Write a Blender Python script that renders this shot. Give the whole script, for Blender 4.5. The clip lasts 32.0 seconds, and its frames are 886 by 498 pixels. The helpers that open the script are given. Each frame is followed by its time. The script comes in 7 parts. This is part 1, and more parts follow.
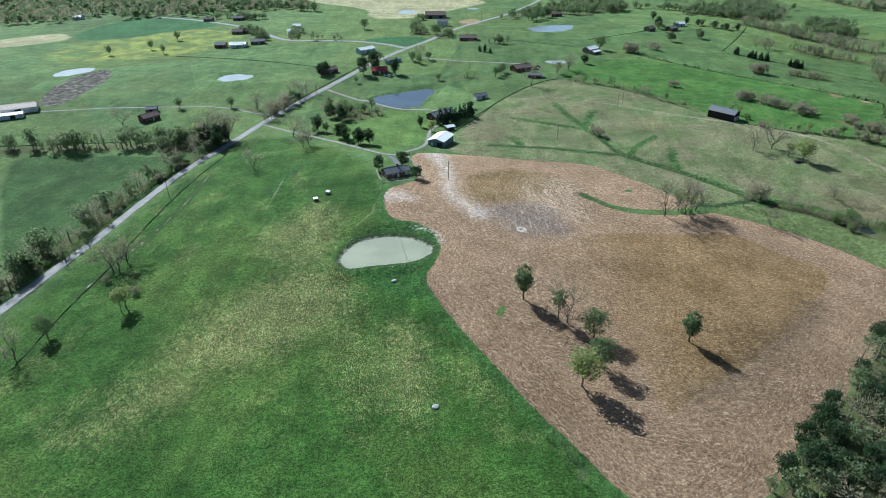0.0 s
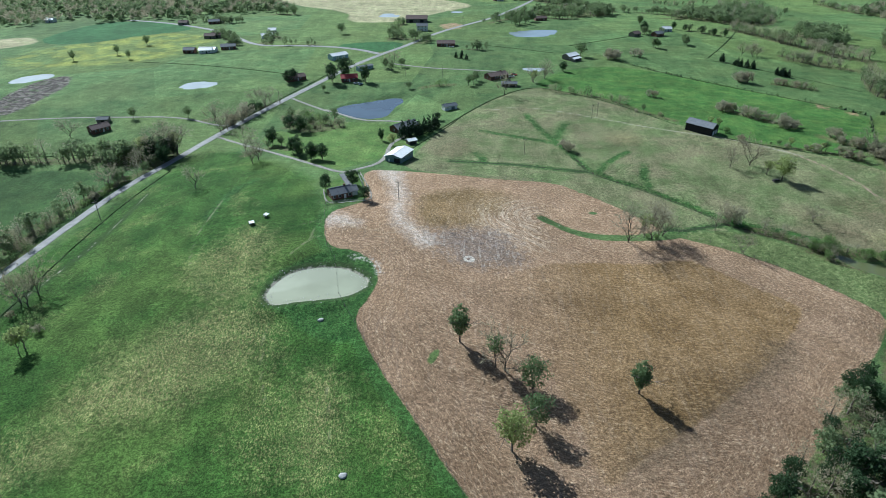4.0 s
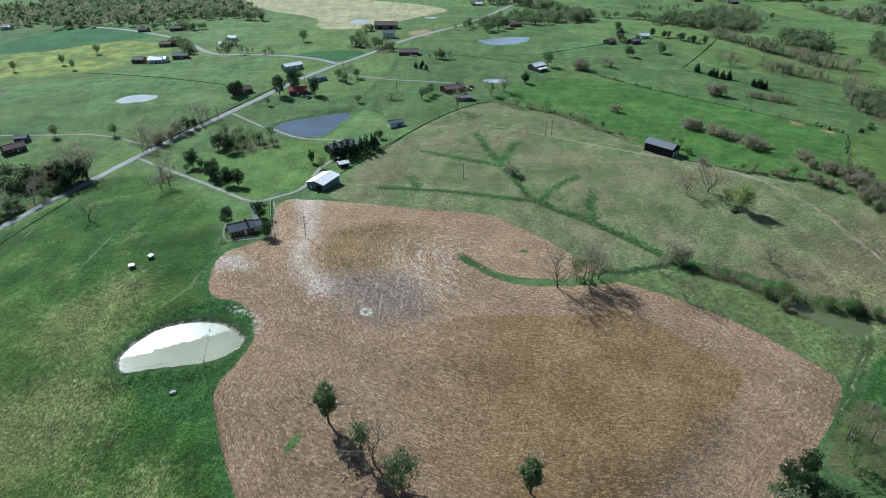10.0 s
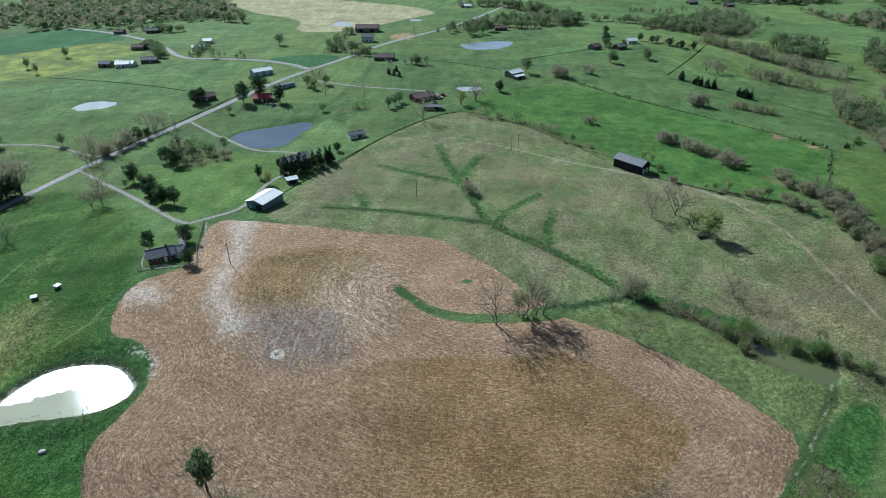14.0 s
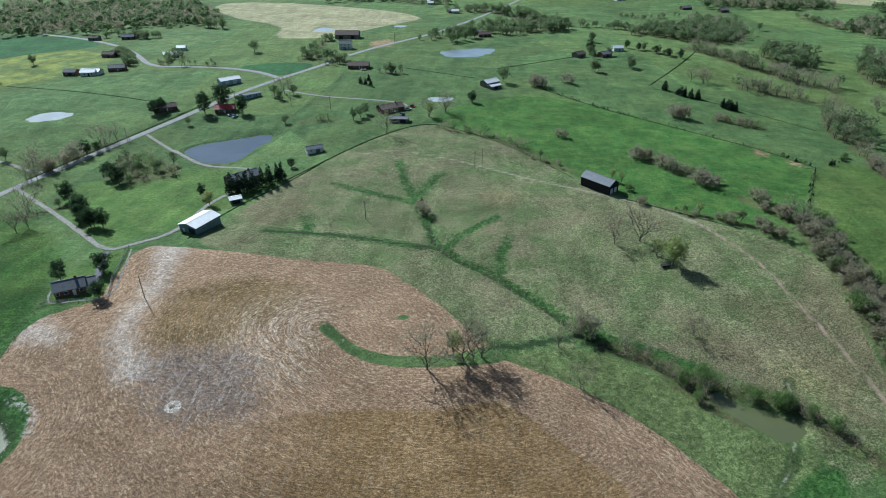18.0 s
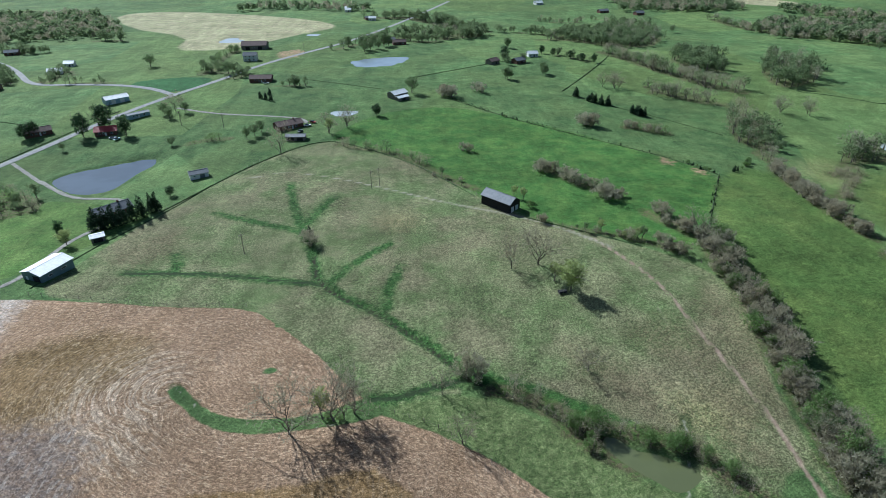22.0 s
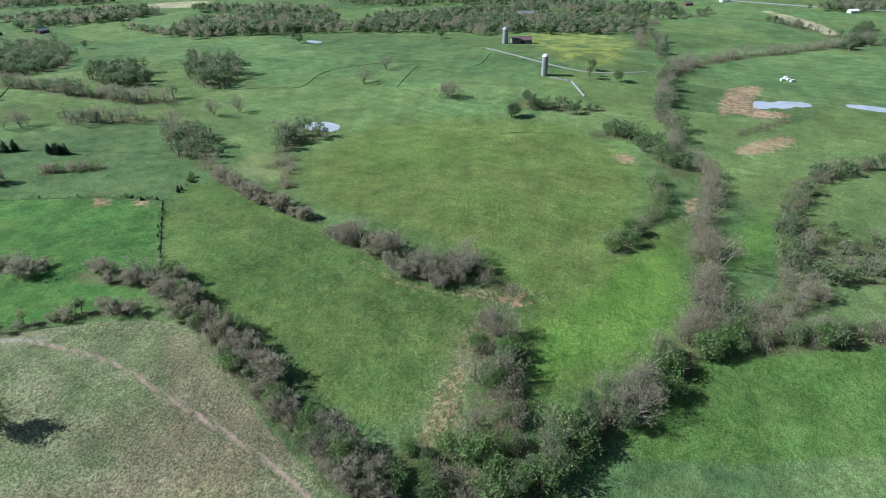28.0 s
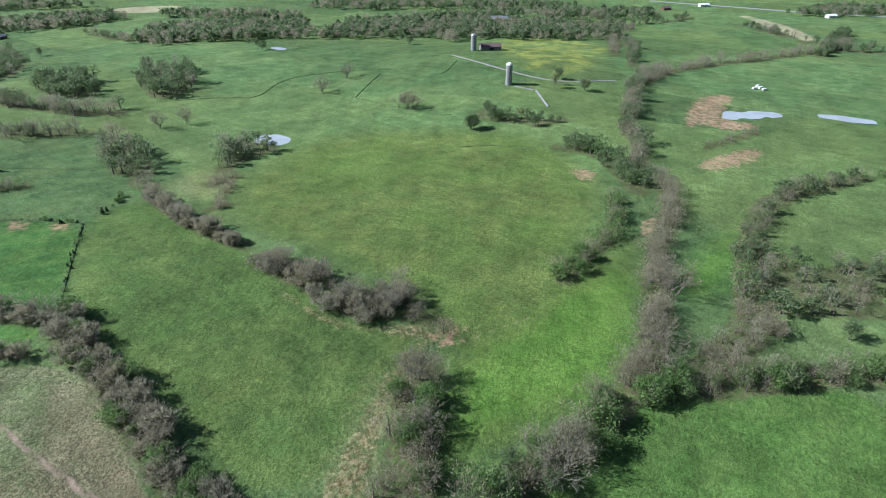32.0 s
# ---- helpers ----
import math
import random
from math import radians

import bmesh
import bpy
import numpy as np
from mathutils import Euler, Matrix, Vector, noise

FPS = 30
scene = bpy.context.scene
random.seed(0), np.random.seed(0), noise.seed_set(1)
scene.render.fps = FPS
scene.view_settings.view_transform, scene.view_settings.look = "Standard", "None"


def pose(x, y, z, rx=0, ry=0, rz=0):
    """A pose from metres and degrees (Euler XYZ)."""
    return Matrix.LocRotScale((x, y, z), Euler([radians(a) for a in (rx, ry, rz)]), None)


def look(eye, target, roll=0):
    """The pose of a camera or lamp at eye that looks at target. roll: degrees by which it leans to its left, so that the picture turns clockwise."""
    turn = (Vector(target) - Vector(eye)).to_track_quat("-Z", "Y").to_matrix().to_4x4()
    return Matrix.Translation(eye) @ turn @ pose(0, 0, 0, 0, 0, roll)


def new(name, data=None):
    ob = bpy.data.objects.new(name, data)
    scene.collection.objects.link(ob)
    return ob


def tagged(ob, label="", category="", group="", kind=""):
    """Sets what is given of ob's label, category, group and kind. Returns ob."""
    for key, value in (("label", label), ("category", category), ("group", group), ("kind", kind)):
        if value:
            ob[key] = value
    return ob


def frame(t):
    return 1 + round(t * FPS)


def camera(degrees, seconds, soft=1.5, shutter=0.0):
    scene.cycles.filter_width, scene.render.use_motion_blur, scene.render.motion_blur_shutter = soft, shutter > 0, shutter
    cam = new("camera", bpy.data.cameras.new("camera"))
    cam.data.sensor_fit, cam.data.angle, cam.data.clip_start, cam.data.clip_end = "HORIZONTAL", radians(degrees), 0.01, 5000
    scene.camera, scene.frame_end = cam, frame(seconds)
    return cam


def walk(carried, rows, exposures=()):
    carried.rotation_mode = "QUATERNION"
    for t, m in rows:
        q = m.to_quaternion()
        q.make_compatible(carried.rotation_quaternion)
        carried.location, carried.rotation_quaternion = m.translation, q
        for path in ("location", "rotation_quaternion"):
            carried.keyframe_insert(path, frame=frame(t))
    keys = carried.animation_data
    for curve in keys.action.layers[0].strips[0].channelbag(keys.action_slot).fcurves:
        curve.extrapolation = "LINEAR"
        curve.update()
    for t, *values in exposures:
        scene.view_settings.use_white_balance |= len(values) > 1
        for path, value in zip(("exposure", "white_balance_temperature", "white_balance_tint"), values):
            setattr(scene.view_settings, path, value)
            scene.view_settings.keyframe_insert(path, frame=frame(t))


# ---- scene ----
import itertools

# The aerial path: seconds, place, heading, pitch and lean in degrees.
def heading(x, y, z, yaw, pitch, lean):
    return pose(x, y, z, 90 + pitch, 0, yaw) @ pose(0, 0, 0, 0, 0, lean)


cam = camera(72.25, 32.0, soft=0.5)
PATH = [
    (0, 0.34, -0.11, 119.35, 1.00, -29.65, -0.37),
    (0.5, 2.89, 2.75, 119.36, 1.01, -29.63, -0.38),
    (1, 5.44, 5.61, 119.38, 1.02, -29.64, -0.35),
    (1.5, 8.02, 8.51, 119.40, 0.97, -29.63, -0.39),
    (2, 10.66, 11.42, 119.42, 0.97, -29.63, -0.34),
    (2.5, 13.39, 14.31, 119.45, 0.96, -29.63, -0.29),
    (3, 16.22, 17.16, 119.46, 0.95, -29.60, -0.26),
    (3.5, 19.11, 20.02, 119.48, 0.98, -29.61, -0.23),
    (5.5, 30.65, 31.41, 119.36, 1.09, -29.57, -0.30),
    (6, 33.69, 34.29, 119.32, 1.15, -29.59, -0.34),
    (6.5, 36.72, 37.19, 119.29, 1.20, -29.58, -0.40),
    (7, 39.74, 40.03, 119.26, 1.26, -29.57, -0.38),
    (7.5, 42.73, 42.82, 119.25, 1.32, -29.56, -0.47),
    (8, 45.67, 45.57, 119.25, 1.35, -29.55, -0.47),
    (8.5, 48.57, 48.27, 119.27, 1.38, -29.52, -0.49),
    (9, 51.40, 50.96, 119.30, 1.34, -29.51, -0.43),
    (9.5, 54.20, 53.67, 119.34, 1.34, -29.52, -0.43),
    (10, 56.99, 56.40, 119.38, 1.30, -29.50, -0.38),
    (10.5, 59.83, 59.19, 119.43, 1.34, -29.53, -0.34),
    (11, 62.73, 61.98, 119.49, 1.38, -29.54, -0.33),
    (11.5, 65.72, 64.75, 119.56, 1.43, -29.55, -0.29),
    (12, 68.81, 67.50, 119.64, 1.46, -29.56, -0.24),
    (12.5, 71.98, 70.25, 119.72, 1.53, -29.57, -0.23),
    (13, 75.22, 73.00, 119.79, 1.61, -29.57, -0.24),
    (13.5, 78.47, 75.74, 119.85, 1.74, -29.56, -0.26),
    (14, 81.72, 78.46, 119.88, 1.85, -29.56, -0.25),
    (14.5, 84.90, 81.17, 119.89, 1.96, -29.57, -0.32),
    (16.5, 96.29, 92.27, 119.39, 2.20, -29.53, -0.37),
    (17, 99.06, 95.06, 119.30, 2.21, -29.53, -0.37),
    (17.5, 101.82, 97.86, 119.22, 2.26, -29.51, -0.34),
    (18, 104.58, 100.66, 119.16, 2.32, -29.27, -0.30),
    (18.5, 107.35, 103.44, 119.10, 2.37, -28.92, -0.29),
    (19, 110.14, 106.19, 119.05, 2.42, -28.92, -0.29),
    (19.5, 112.95, 108.92, 118.98, 2.48, -28.93, -0.30),
    (20, 115.76, 111.64, 118.91, 2.55, -28.89, -0.34),
    (20.5, 118.62, 114.42, 118.83, -0.41, -28.93, -0.25),
    (21, 121.53, 117.23, 118.74, -2.87, -28.93, -0.30),
    (21.5, 124.57, 120.03, 118.64, -3.28, -28.93, -0.31),
    (22, 127.78, 122.81, 118.53, -3.35, -28.94, -0.40),
    (22.5, 131.12, 125.52, 118.40, -6.93, -28.95, -0.45),
    (23, 134.52, 128.10, 118.26, -11.11, -28.98, -0.47),
    (23.5, 137.88, 130.51, 118.10, -15.94, -29.03, -0.52),
    (24, 141.27, 132.75, 117.94, -21.19, -29.10, -0.55),
    (24.5, 144.73, 134.83, 117.78, -26.50, -29.13, -0.52),
    (25, 148.26, 136.64, 117.63, -29.35, -29.15, -0.51),
    (25.5, 151.85, 138.10, 117.49, -31.03, -29.12, -0.53),
    (26, 155.51, 139.20, 117.36, -35.80, -29.12, -0.57),
    (26.5, 159.19, 140.00, 117.25, -43.79, -29.19, -0.52),
    (28.5, 173.36, 136.52, 117.09, -50.29, -28.97, -0.48),
    (29, 176.83, 136.12, 117.08, -50.46, -28.92, -0.49),
    (29.5, 180.32, 135.74, 117.06, -50.62, -28.90, -0.45),
    (30, 183.89, 135.29, 117.06, -50.74, -28.88, -0.41),
    (30.5, 187.54, 134.78, 117.07, -50.78, -28.85, -0.42),
    (31, 191.17, 134.27, 117.09, -50.89, -28.82, -0.35),
    (31.5, 194.73, 133.85, 117.12, -51.00, -28.80, -0.34),
    (32, 198.27, 133.51, 117.15, -51.04, -28.78, -0.35),
]
walk(cam, [(r[0], heading(*r[1:])) for r in PATH], exposures=[(0.0, 0.58, 5300, 3), (9.0, 0.41, 5270, 3), (19.0, 0.28, 5250, 3), (24.0, 0.51, 5200, 9), (29.0, 0.67, 5300, 13), (32.0, 0.67, 5300, 13)])

# ---- light ----
SUN_AT = Vector((-100.0, 127.0, 120.0)).normalized()
SUN_ELEV = math.asin(SUN_AT.z)
SUN_AZ = math.atan2(SUN_AT.x, SUN_AT.y)
world = bpy.data.worlds.new("sky")
scene.world = world
world.use_nodes = True
wt = world.node_tree
sky = wt.nodes.new("ShaderNodeTexSky")
sky.sky_type, sky.sun_disc = "NISHITA", False
sky.sun_elevation, sky.sun_rotation = SUN_ELEV, SUN_AZ
sky.air_density, sky.dust_density, sky.ozone_density = 1.0, 1.2, 1.0
wt.links.new(sky.outputs["Color"], wt.nodes["Background"].inputs["Color"])
wt.nodes["Background"].inputs["Strength"].default_value = 0.044
sun_data = bpy.data.lights.new("sun", "SUN")
sun_data.energy, sun_data.angle, sun_data.color = 5.0, radians(0.53), (1.0, 0.955, 0.88)
sun = new("sun", sun_data)
sun.matrix_world = look(SUN_AT * 900, (0, 0, 0))


# ---- node helpers ----
class Nodes:
    """A material's node tree with short calls for the usual nodes."""

    def __init__(self, name, rough=0.9, spec=0.25):
        self.mat = bpy.data.materials.new(name)
        self.mat.use_nodes = True
        self.t = self.mat.node_tree
        self.bsdf = self.t.nodes["Principled BSDF"]
        self.bsdf.inputs["Roughness"].default_value = rough
        self.bsdf.inputs["Specular IOR Level"].default_value = spec

    def put(self, socket, value):
        if isinstance(value, bpy.types.NodeSocket):
            self.t.links.new(value, socket)
        elif isinstance(value, tuple) and len(value) == 3 and socket.type == "RGBA":
            socket.default_value = (*value, 1)
        else:
            socket.default_value = value

    def math(self, op, a, b=0.0, c=0.0):
        n = self.t.nodes.new("ShaderNodeMath")
        n.operation = op
        for s, v in zip(n.inputs, (a, b, c)):
            self.put(s, v)
        return n.outputs[0]

    def place(self):
        n = self.t.nodes.new("ShaderNodeNewGeometry")
        return n.outputs["Position"]

    def scaled(self, vec, scale):
        n = self.t.nodes.new("ShaderNodeMapping")
        self.put(n.inputs["Vector"], vec)
        n.inputs["Scale"].default_value = scale
        return n.outputs[0]

    def turned(self, vec, degrees, scale):
        n = self.t.nodes.new("ShaderNodeMapping")
        self.put(n.inputs["Vector"], vec)
        n.inputs["Rotation"].default_value = (0, 0, radians(degrees))
        n.inputs["Scale"].default_value = scale
        return n.outputs[0]

    def noise(self, vec, scale, detail=3.0, rough=0.55, distort=0.0):
        n = self.t.nodes.new("ShaderNodeTexNoise")
        self.put(n.inputs["Vector"], vec)
        n.inputs["Scale"].default_value, n.inputs["Detail"].default_value = scale, detail
        n.inputs["Roughness"].default_value, n.inputs["Distortion"].default_value = rough, distort
        return n.outputs["Fac"]

    def attr(self, name):
        n = self.t.nodes.new("ShaderNodeAttribute")
        n.attribute_name = name
        return n.outputs["Fac"]

    def ramp(self, v, lo, hi, a=0.0, b=1.0):
        n = self.t.nodes.new("ShaderNodeMapRange")
        n.interpolation_type = "SMOOTHSTEP"
        for s, x in zip(n.inputs, (v, lo, hi, a, b)):
            self.put(s, x)
        return n.outputs[0]

    def mix(self, f, a, b):
        n = self.t.nodes.new("ShaderNodeMix")
        n.data_type = "RGBA"
        self.put(n.inputs[0], f)
        self.put(n.inputs[6], a)
        self.put(n.inputs[7], b)
        return n.outputs[2]

    def shade(self, c, v):
        """The colour times a value near one: grain, wear and shadow between clods."""
        n = self.t.nodes.new("ShaderNodeMix")
        n.data_type, n.blend_type = "RGBA", "MULTIPLY"
        n.inputs[0].default_value = 1.0
        self.put(n.inputs[6], c)
        self.put(n.inputs[7], v)
        return n.outputs[2]

    def bump(self, height, strength=0.5, distance=0.2):
        n = self.t.nodes.new("ShaderNodeBump")
        n.inputs["Strength"].default_value, n.inputs["Distance"].default_value = strength, distance
        self.put(n.inputs["Height"], height)
        self.t.links.new(n.outputs[0], self.bsdf.inputs["Normal"])

    def random(self):
        return self.t.nodes.new("ShaderNodeObjectInfo").outputs["Random"]

    def island(self):
        return self.t.nodes.new("ShaderNodeNewGeometry").outputs["Random Per Island"]

    def colour(self, value):
        self.put(self.bsdf.inputs["Base Color"], value)
        return self


# ---- plan of the land ----
HILLS = [
    (-60, 140, 75, -3.2),
    (-60, 240, 75, 10.4),
    (-60, 340, 75, 3.4),
    (-60, 440, 75, -8.4),
    (45, 140, 75, 2.6),
    (45, 240, 75, 4.1),
    (45, 340, 75, -3.8),
    (45, 440, 75, 3.5),
    (150, 140, 75, -5.8),
    (150, 240, 75, -4.3),
    (150, 340, 75, -0.3),
    (150, 440, 75, 0.0),
    (255, 140, 75, -6.1),
    (255, 240, 75, 2.5),
    (255, 340, 75, 6.2),
    (255, 440, 75, -1.5),
    (-180, 240, 120, -10.5),
    (-120, 420, 110, 2.4),
    (0, 600, 150, 3.9),
    (250, 620, 150, 2.8),
    (420, 250, 110, 1.1),
    (450, 420, 110, -4.8),
    (600, 400, 90, 14.1),
    (620, 220, 110, 0.4),
    (570, 620, 130, 6.4),
]


def relief(x, y):
    """Height of the land at places given as arrays."""
    x, y = np.asarray(x, float), np.asarray(y, float)
    z = 0 * x
    for a, b, s, h in HILLS:
        z = z + h * np.exp(-((x - a) ** 2 + (y - b) ** 2) / (2 * s * s))
    return z


TILLED = [(-22, 303.9), (-18.3, 276.3), (-15.2, 262.8), (-22.7, 257), (-29.4, 250.6), (-30, 241.2), (-27.6, 229), (-22.9, 221.7), (-14.8, 220.8), (-7, 213.7), (-3.7, 204.5), (-5, 193.7), (-9.4, 182.6), (-7.1, 174.8), (0.3, 159.6), (13.6, 137.7), (23.2, 120.4), (31.8, 109.1), (39.9, 95.1), (54.1, 83.3), (74.9, 95.3), (86.3, 109), (102.1, 122.1), (115.7, 134.6), (157.5, 177.1), (169.2, 189.7), (174.9, 199.5), (169.7, 208.1), (154.4, 226.1), (136.3, 239.8), (119.6, 247.4), (117.2, 248.8), (112.6, 254), (105.4, 262.8), (98.4, 272.7), (83.2, 288.9), (71.4, 299.4), (43.8, 298.9), (23.9, 301.3), (-2.9, 303.4)]
SNAKE = [(57.8, 255.8), (58.3, 258.2), (61.3, 259), (64.2, 255.7), (69.8, 249.6), (79.8, 246.1), (89.8, 246.5), (101.5, 248.8), (112.6, 255), (119, 250.7), (117.2, 247.3), (106.8, 244.7), (90.4, 241.4), (80.6, 240.7), (71.9, 243.4), (65.7, 248.7)]
HILL = [(-4.2, 306.3), (1.1, 332.1), (13.7, 379.8), (29.7, 409.3), (49.6, 438.3), (78.4, 465.3), (101.2, 451.7), (133, 423.7), (158.2, 382.5), (177.6, 357.5), (199.8, 339.7), (217.7, 325.2), (234.2, 307), (240.2, 288.5), (238.9, 275.2), (230.1, 256), (228.5, 229.4), (227.9, 207.7), (224.3, 228.9), (202.9, 202.9), (197.2, 218.3), (194.1, 236.1), (177, 248.8), (152.8, 260), (137.6, 273.8), (143.4, 256.2), (131.1, 255.5), (120.4, 252.1), (112.6, 254), (105.4, 262.8), (98.4, 272.7), (83.2, 288.9), (71.4, 299.4), (43.8, 298.9), (23.9, 301.3)]
STRIP = [(120.4, 252.1), (143.4, 256.2), (161.7, 244.8), (175.8, 232.4), (181.7, 223.1), (192.6, 218), (194.6, 213.1), (193.7, 223.7), (200.1, 216.5), (188, 205.7), (175.4, 199.5), (169.7, 208.1), (154.4, 226.1), (136.3, 239.8), (119.6, 247.4)]
WEEDS = [
    [(14.3, 161), (15.1, 164.2), (17.2, 167.6), (18.6, 165.9), (17.6, 162.8), (15.9, 160.2)],
    [(81.8, 265.8), (83.8, 268), (86.7, 267.1), (86, 264.9), (83.3, 264.5)],
    [(81.2, 288.7), (83.1, 290.1), (85.2, 289.2), (83.8, 287.1)],
]
NEAR_PASTURE = [(-147.8, 93), (-161.4, 142.7), (-151.1, 193.3), (-142.9, 249.3), (-126.4, 320.1), (-113.5, 354.6), (-47.1, 298.9), (-30.5, 251.2), (-25.3, 221.8), (-7.6, 179.2), (13.6, 137.7), (29, 109.1), (43.1, 83), (-10.5, 66.2)]
YARD = [(-32.3, 258.2), (-38.1, 275.2), (-35.4, 285.2), (-29.9, 295.2), (-25.8, 303.3), (-21.6, 288), (-18.2, 276), (-13, 262.9), (-22, 260.7)]
LAWN = [(-36.7, 301.2), (-90.9, 354.8), (-90.9, 386), (-63, 373), (-52.2, 404.6), (-20.4, 394.2), (15.5, 383.4), (-2.5, 347.7), (-14.8, 324.5), (-28, 309.4)]
VIVID = [(78.2, 467.3), (101.2, 453.6), (133.1, 426.2), (158.7, 385.8), (177.9, 359.2), (200.3, 341.2), (218.4, 327), (233.9, 317.1), (256.8, 352.5), (284.6, 398.7), (263, 428.7), (223.7, 478.6), (169.3, 522.7), (138.5, 526.8), (107.2, 510.5)]
MEADOW = [(311.5, 410.9), (280.2, 396.9), (248.8, 335.4), (247.3, 304.9), (248.4, 275.1), (245.9, 257.3), (242.8, 233.7), (255.6, 218.8), (272.2, 224.5), (297, 233.6), (316.8, 230.5), (303.5, 262.3), (311.6, 315), (312.8, 364.2)]
MEADOW_FAR = [(318, 229.2), (328.2, 260.2), (329.1, 302.9), (323, 342.3), (357.2, 391.8), (418.5, 417.1), (462.7, 384.3), (496, 323.4), (489.5, 281.7), (459.5, 246.6), (420.5, 227.4), (374.7, 218.5), (405, 214.9), (421.1, 210), (355.1, 185.5), (331, 179.8), (306.4, 187.4), (292.7, 192.5), (279.5, 200.3), (300.2, 213)]
MEADOW_NEAR = [(333, 172.2), (349.6, 151.1), (378.6, 118.6), (344.5, 100.1), (282.4, 167.2), (288.1, 178), (307.4, 174.7)]
PALE = [
    [(-478.6, 627.4), (-450.7, 656.6), (-423, 681.6), (-389.8, 646), (-413.4, 614.9), (-455.8, 594.4)],
    [(-268.4, 1035.2), (-190.7, 1053.9), (-72.2, 1006.4), (13.2, 952.2), (54.6, 893.2), (23.7, 856.6), (-8.6, 806.5), (-26.6, 768.8), (-57.9, 748.6), (-101.7, 757.2), (-105.7, 836.6), (-206.8, 912.7)],
    [(1125.7, 381.1), (1093.8, 336.8), (1041.8, 285.9), (963.9, 242.1), (940.9, 250.9), (1012.8, 297.6)],
    [(602.5, 1088.6), (662.3, 1110), (720.7, 1052.4), (686, 994.4), (630.6, 1031.3)],
]
YELLOW = [
    [(-386.1, 587.8), (-347.6, 641.5), (-296, 704.4), (-216.4, 670.8), (-218.9, 604.5), (-235.5, 560.7), (-309.1, 542.6), (-350.3, 535.6)],
    [(733.4, 507.6), (791.9, 475.1), (801.1, 401.6), (690.1, 360.5), (612.6, 350.4), (597.2, 375.4)],
]
CROP = [(-93.1, 616.6), (-59.1, 632.1), (-25.9, 626.4), (-24.3, 609.9), (-40.5, 583.2), (-66.2, 592.9)]
CROP_B = [(-406.7, 674.6), (-393, 761.6), (-351.6, 776.8), (-293.3, 749.7), (-255.6, 716.5), (-306.7, 684.1), (-332.6, 646.9), (-378.5, 633.8)]
MUCK = [(-285.5, 409.5), (-298.5, 435.1), (-304.9, 472.6), (-298.5, 507.6), (-284.4, 512.8), (-270.6, 480.1), (-271, 442), (-273.2, 412.1)]
GREYSOIL = [(11.3, 228.1), (12.4, 236.9), (26.1, 240.8), (37.7, 243.7), (44.1, 238.7), (47.5, 226.3), (51.1, 219.1), (39.9, 214), (32.2, 211.4), (25.9, 212.5), (18.6, 220.9)]
STREAK = [(-16.3, 308.5), (-3.7, 309.8), (-2.7, 293.8), (0.7, 273.7), (1.3, 259.4), (1.6, 249.3), (7, 238.6), (16, 229.3), (12.3, 224.3), (8.5, 226.8), (4.8, 234.2), (-1.2, 242.2), (-4.2, 251.2), (-2.9, 261.7), (-5.5, 279.4), (-12.2, 296.6)]
GATEWAY = [(-31, 251), (-24, 249), (-15, 241), (-23, 239), (-30, 241)]
HEART = [(53.1, 217.1), (76.9, 222.6), (95.9, 224.1), (114.7, 231.6), (124, 224.5), (131.3, 217.2), (140.3, 209.7), (147.6, 202.5), (140, 192), (128.5, 178.6), (106, 157.2), (84.5, 140), (68.7, 128.8), (58.9, 118.6), (56.7, 127.1), (56.6, 140.7), (50.1, 158.3), (40.1, 176), (30.3, 196.9)]
DULL_HEART = [(6.9, 252.3), (6, 268.3), (11.1, 275.1), (26.4, 283.9), (41.4, 283.2), (51.2, 275.5), (44.9, 260.4), (35.4, 253.7), (36.5, 242.2), (23.2, 240.4), (11.2, 239), (7.9, 245.3)]
ARCS = [(34.1, 253.5), (42.3, 268.2), (53.3, 270.1), (56.1, 257.2), (53.7, 244.9), (56.4, 232.8), (48.2, 231.5), (42.1, 238.7)]
DAMP = [
    [(125, 181.2), (136, 186), (133.4, 176.3), (118.3, 161.2), (103.8, 152.1), (92.1, 143.6), (91.9, 147.3), (110.2, 162.7)],
    [(63.5, 125.8), (84.5, 140), (86.5, 137.2), (66.9, 122.5)],
]
STRAW = [
    [(-61, 240.8), (-50.1, 234.8), (-47.4, 213.9), (-48.2, 199.8), (-53.8, 190.7), (-64.1, 198), (-72.9, 205.7), (-75.9, 221), (-65.6, 232.1)],
    [(-90.1, 151.5), (-78.5, 160.1), (-68.9, 172.1), (-55, 187.8), (-41.8, 189.8), (-31.5, 177.6), (-36.5, 167.3), (-46, 162.8), (-50.8, 155.9), (-60.5, 149.7), (-73.7, 141.9), (-87.1, 142.5)],
    [(-38.1, 153), (-29, 157.2), (-19.1, 131.7), (-19.5, 119.4), (-29.3, 124.8)],
    [(-18.4, 154.5), (-11.7, 154.3), (-5.6, 119.1), (-10.4, 114.4)],
    [(-1, 145.3), (10.5, 135.1), (16.5, 124.1), (8, 124.1)],
    [(-102, 135), (-91, 140.6), (-76.7, 137.9), (-82.7, 128.5), (-95.5, 127.1)],
]
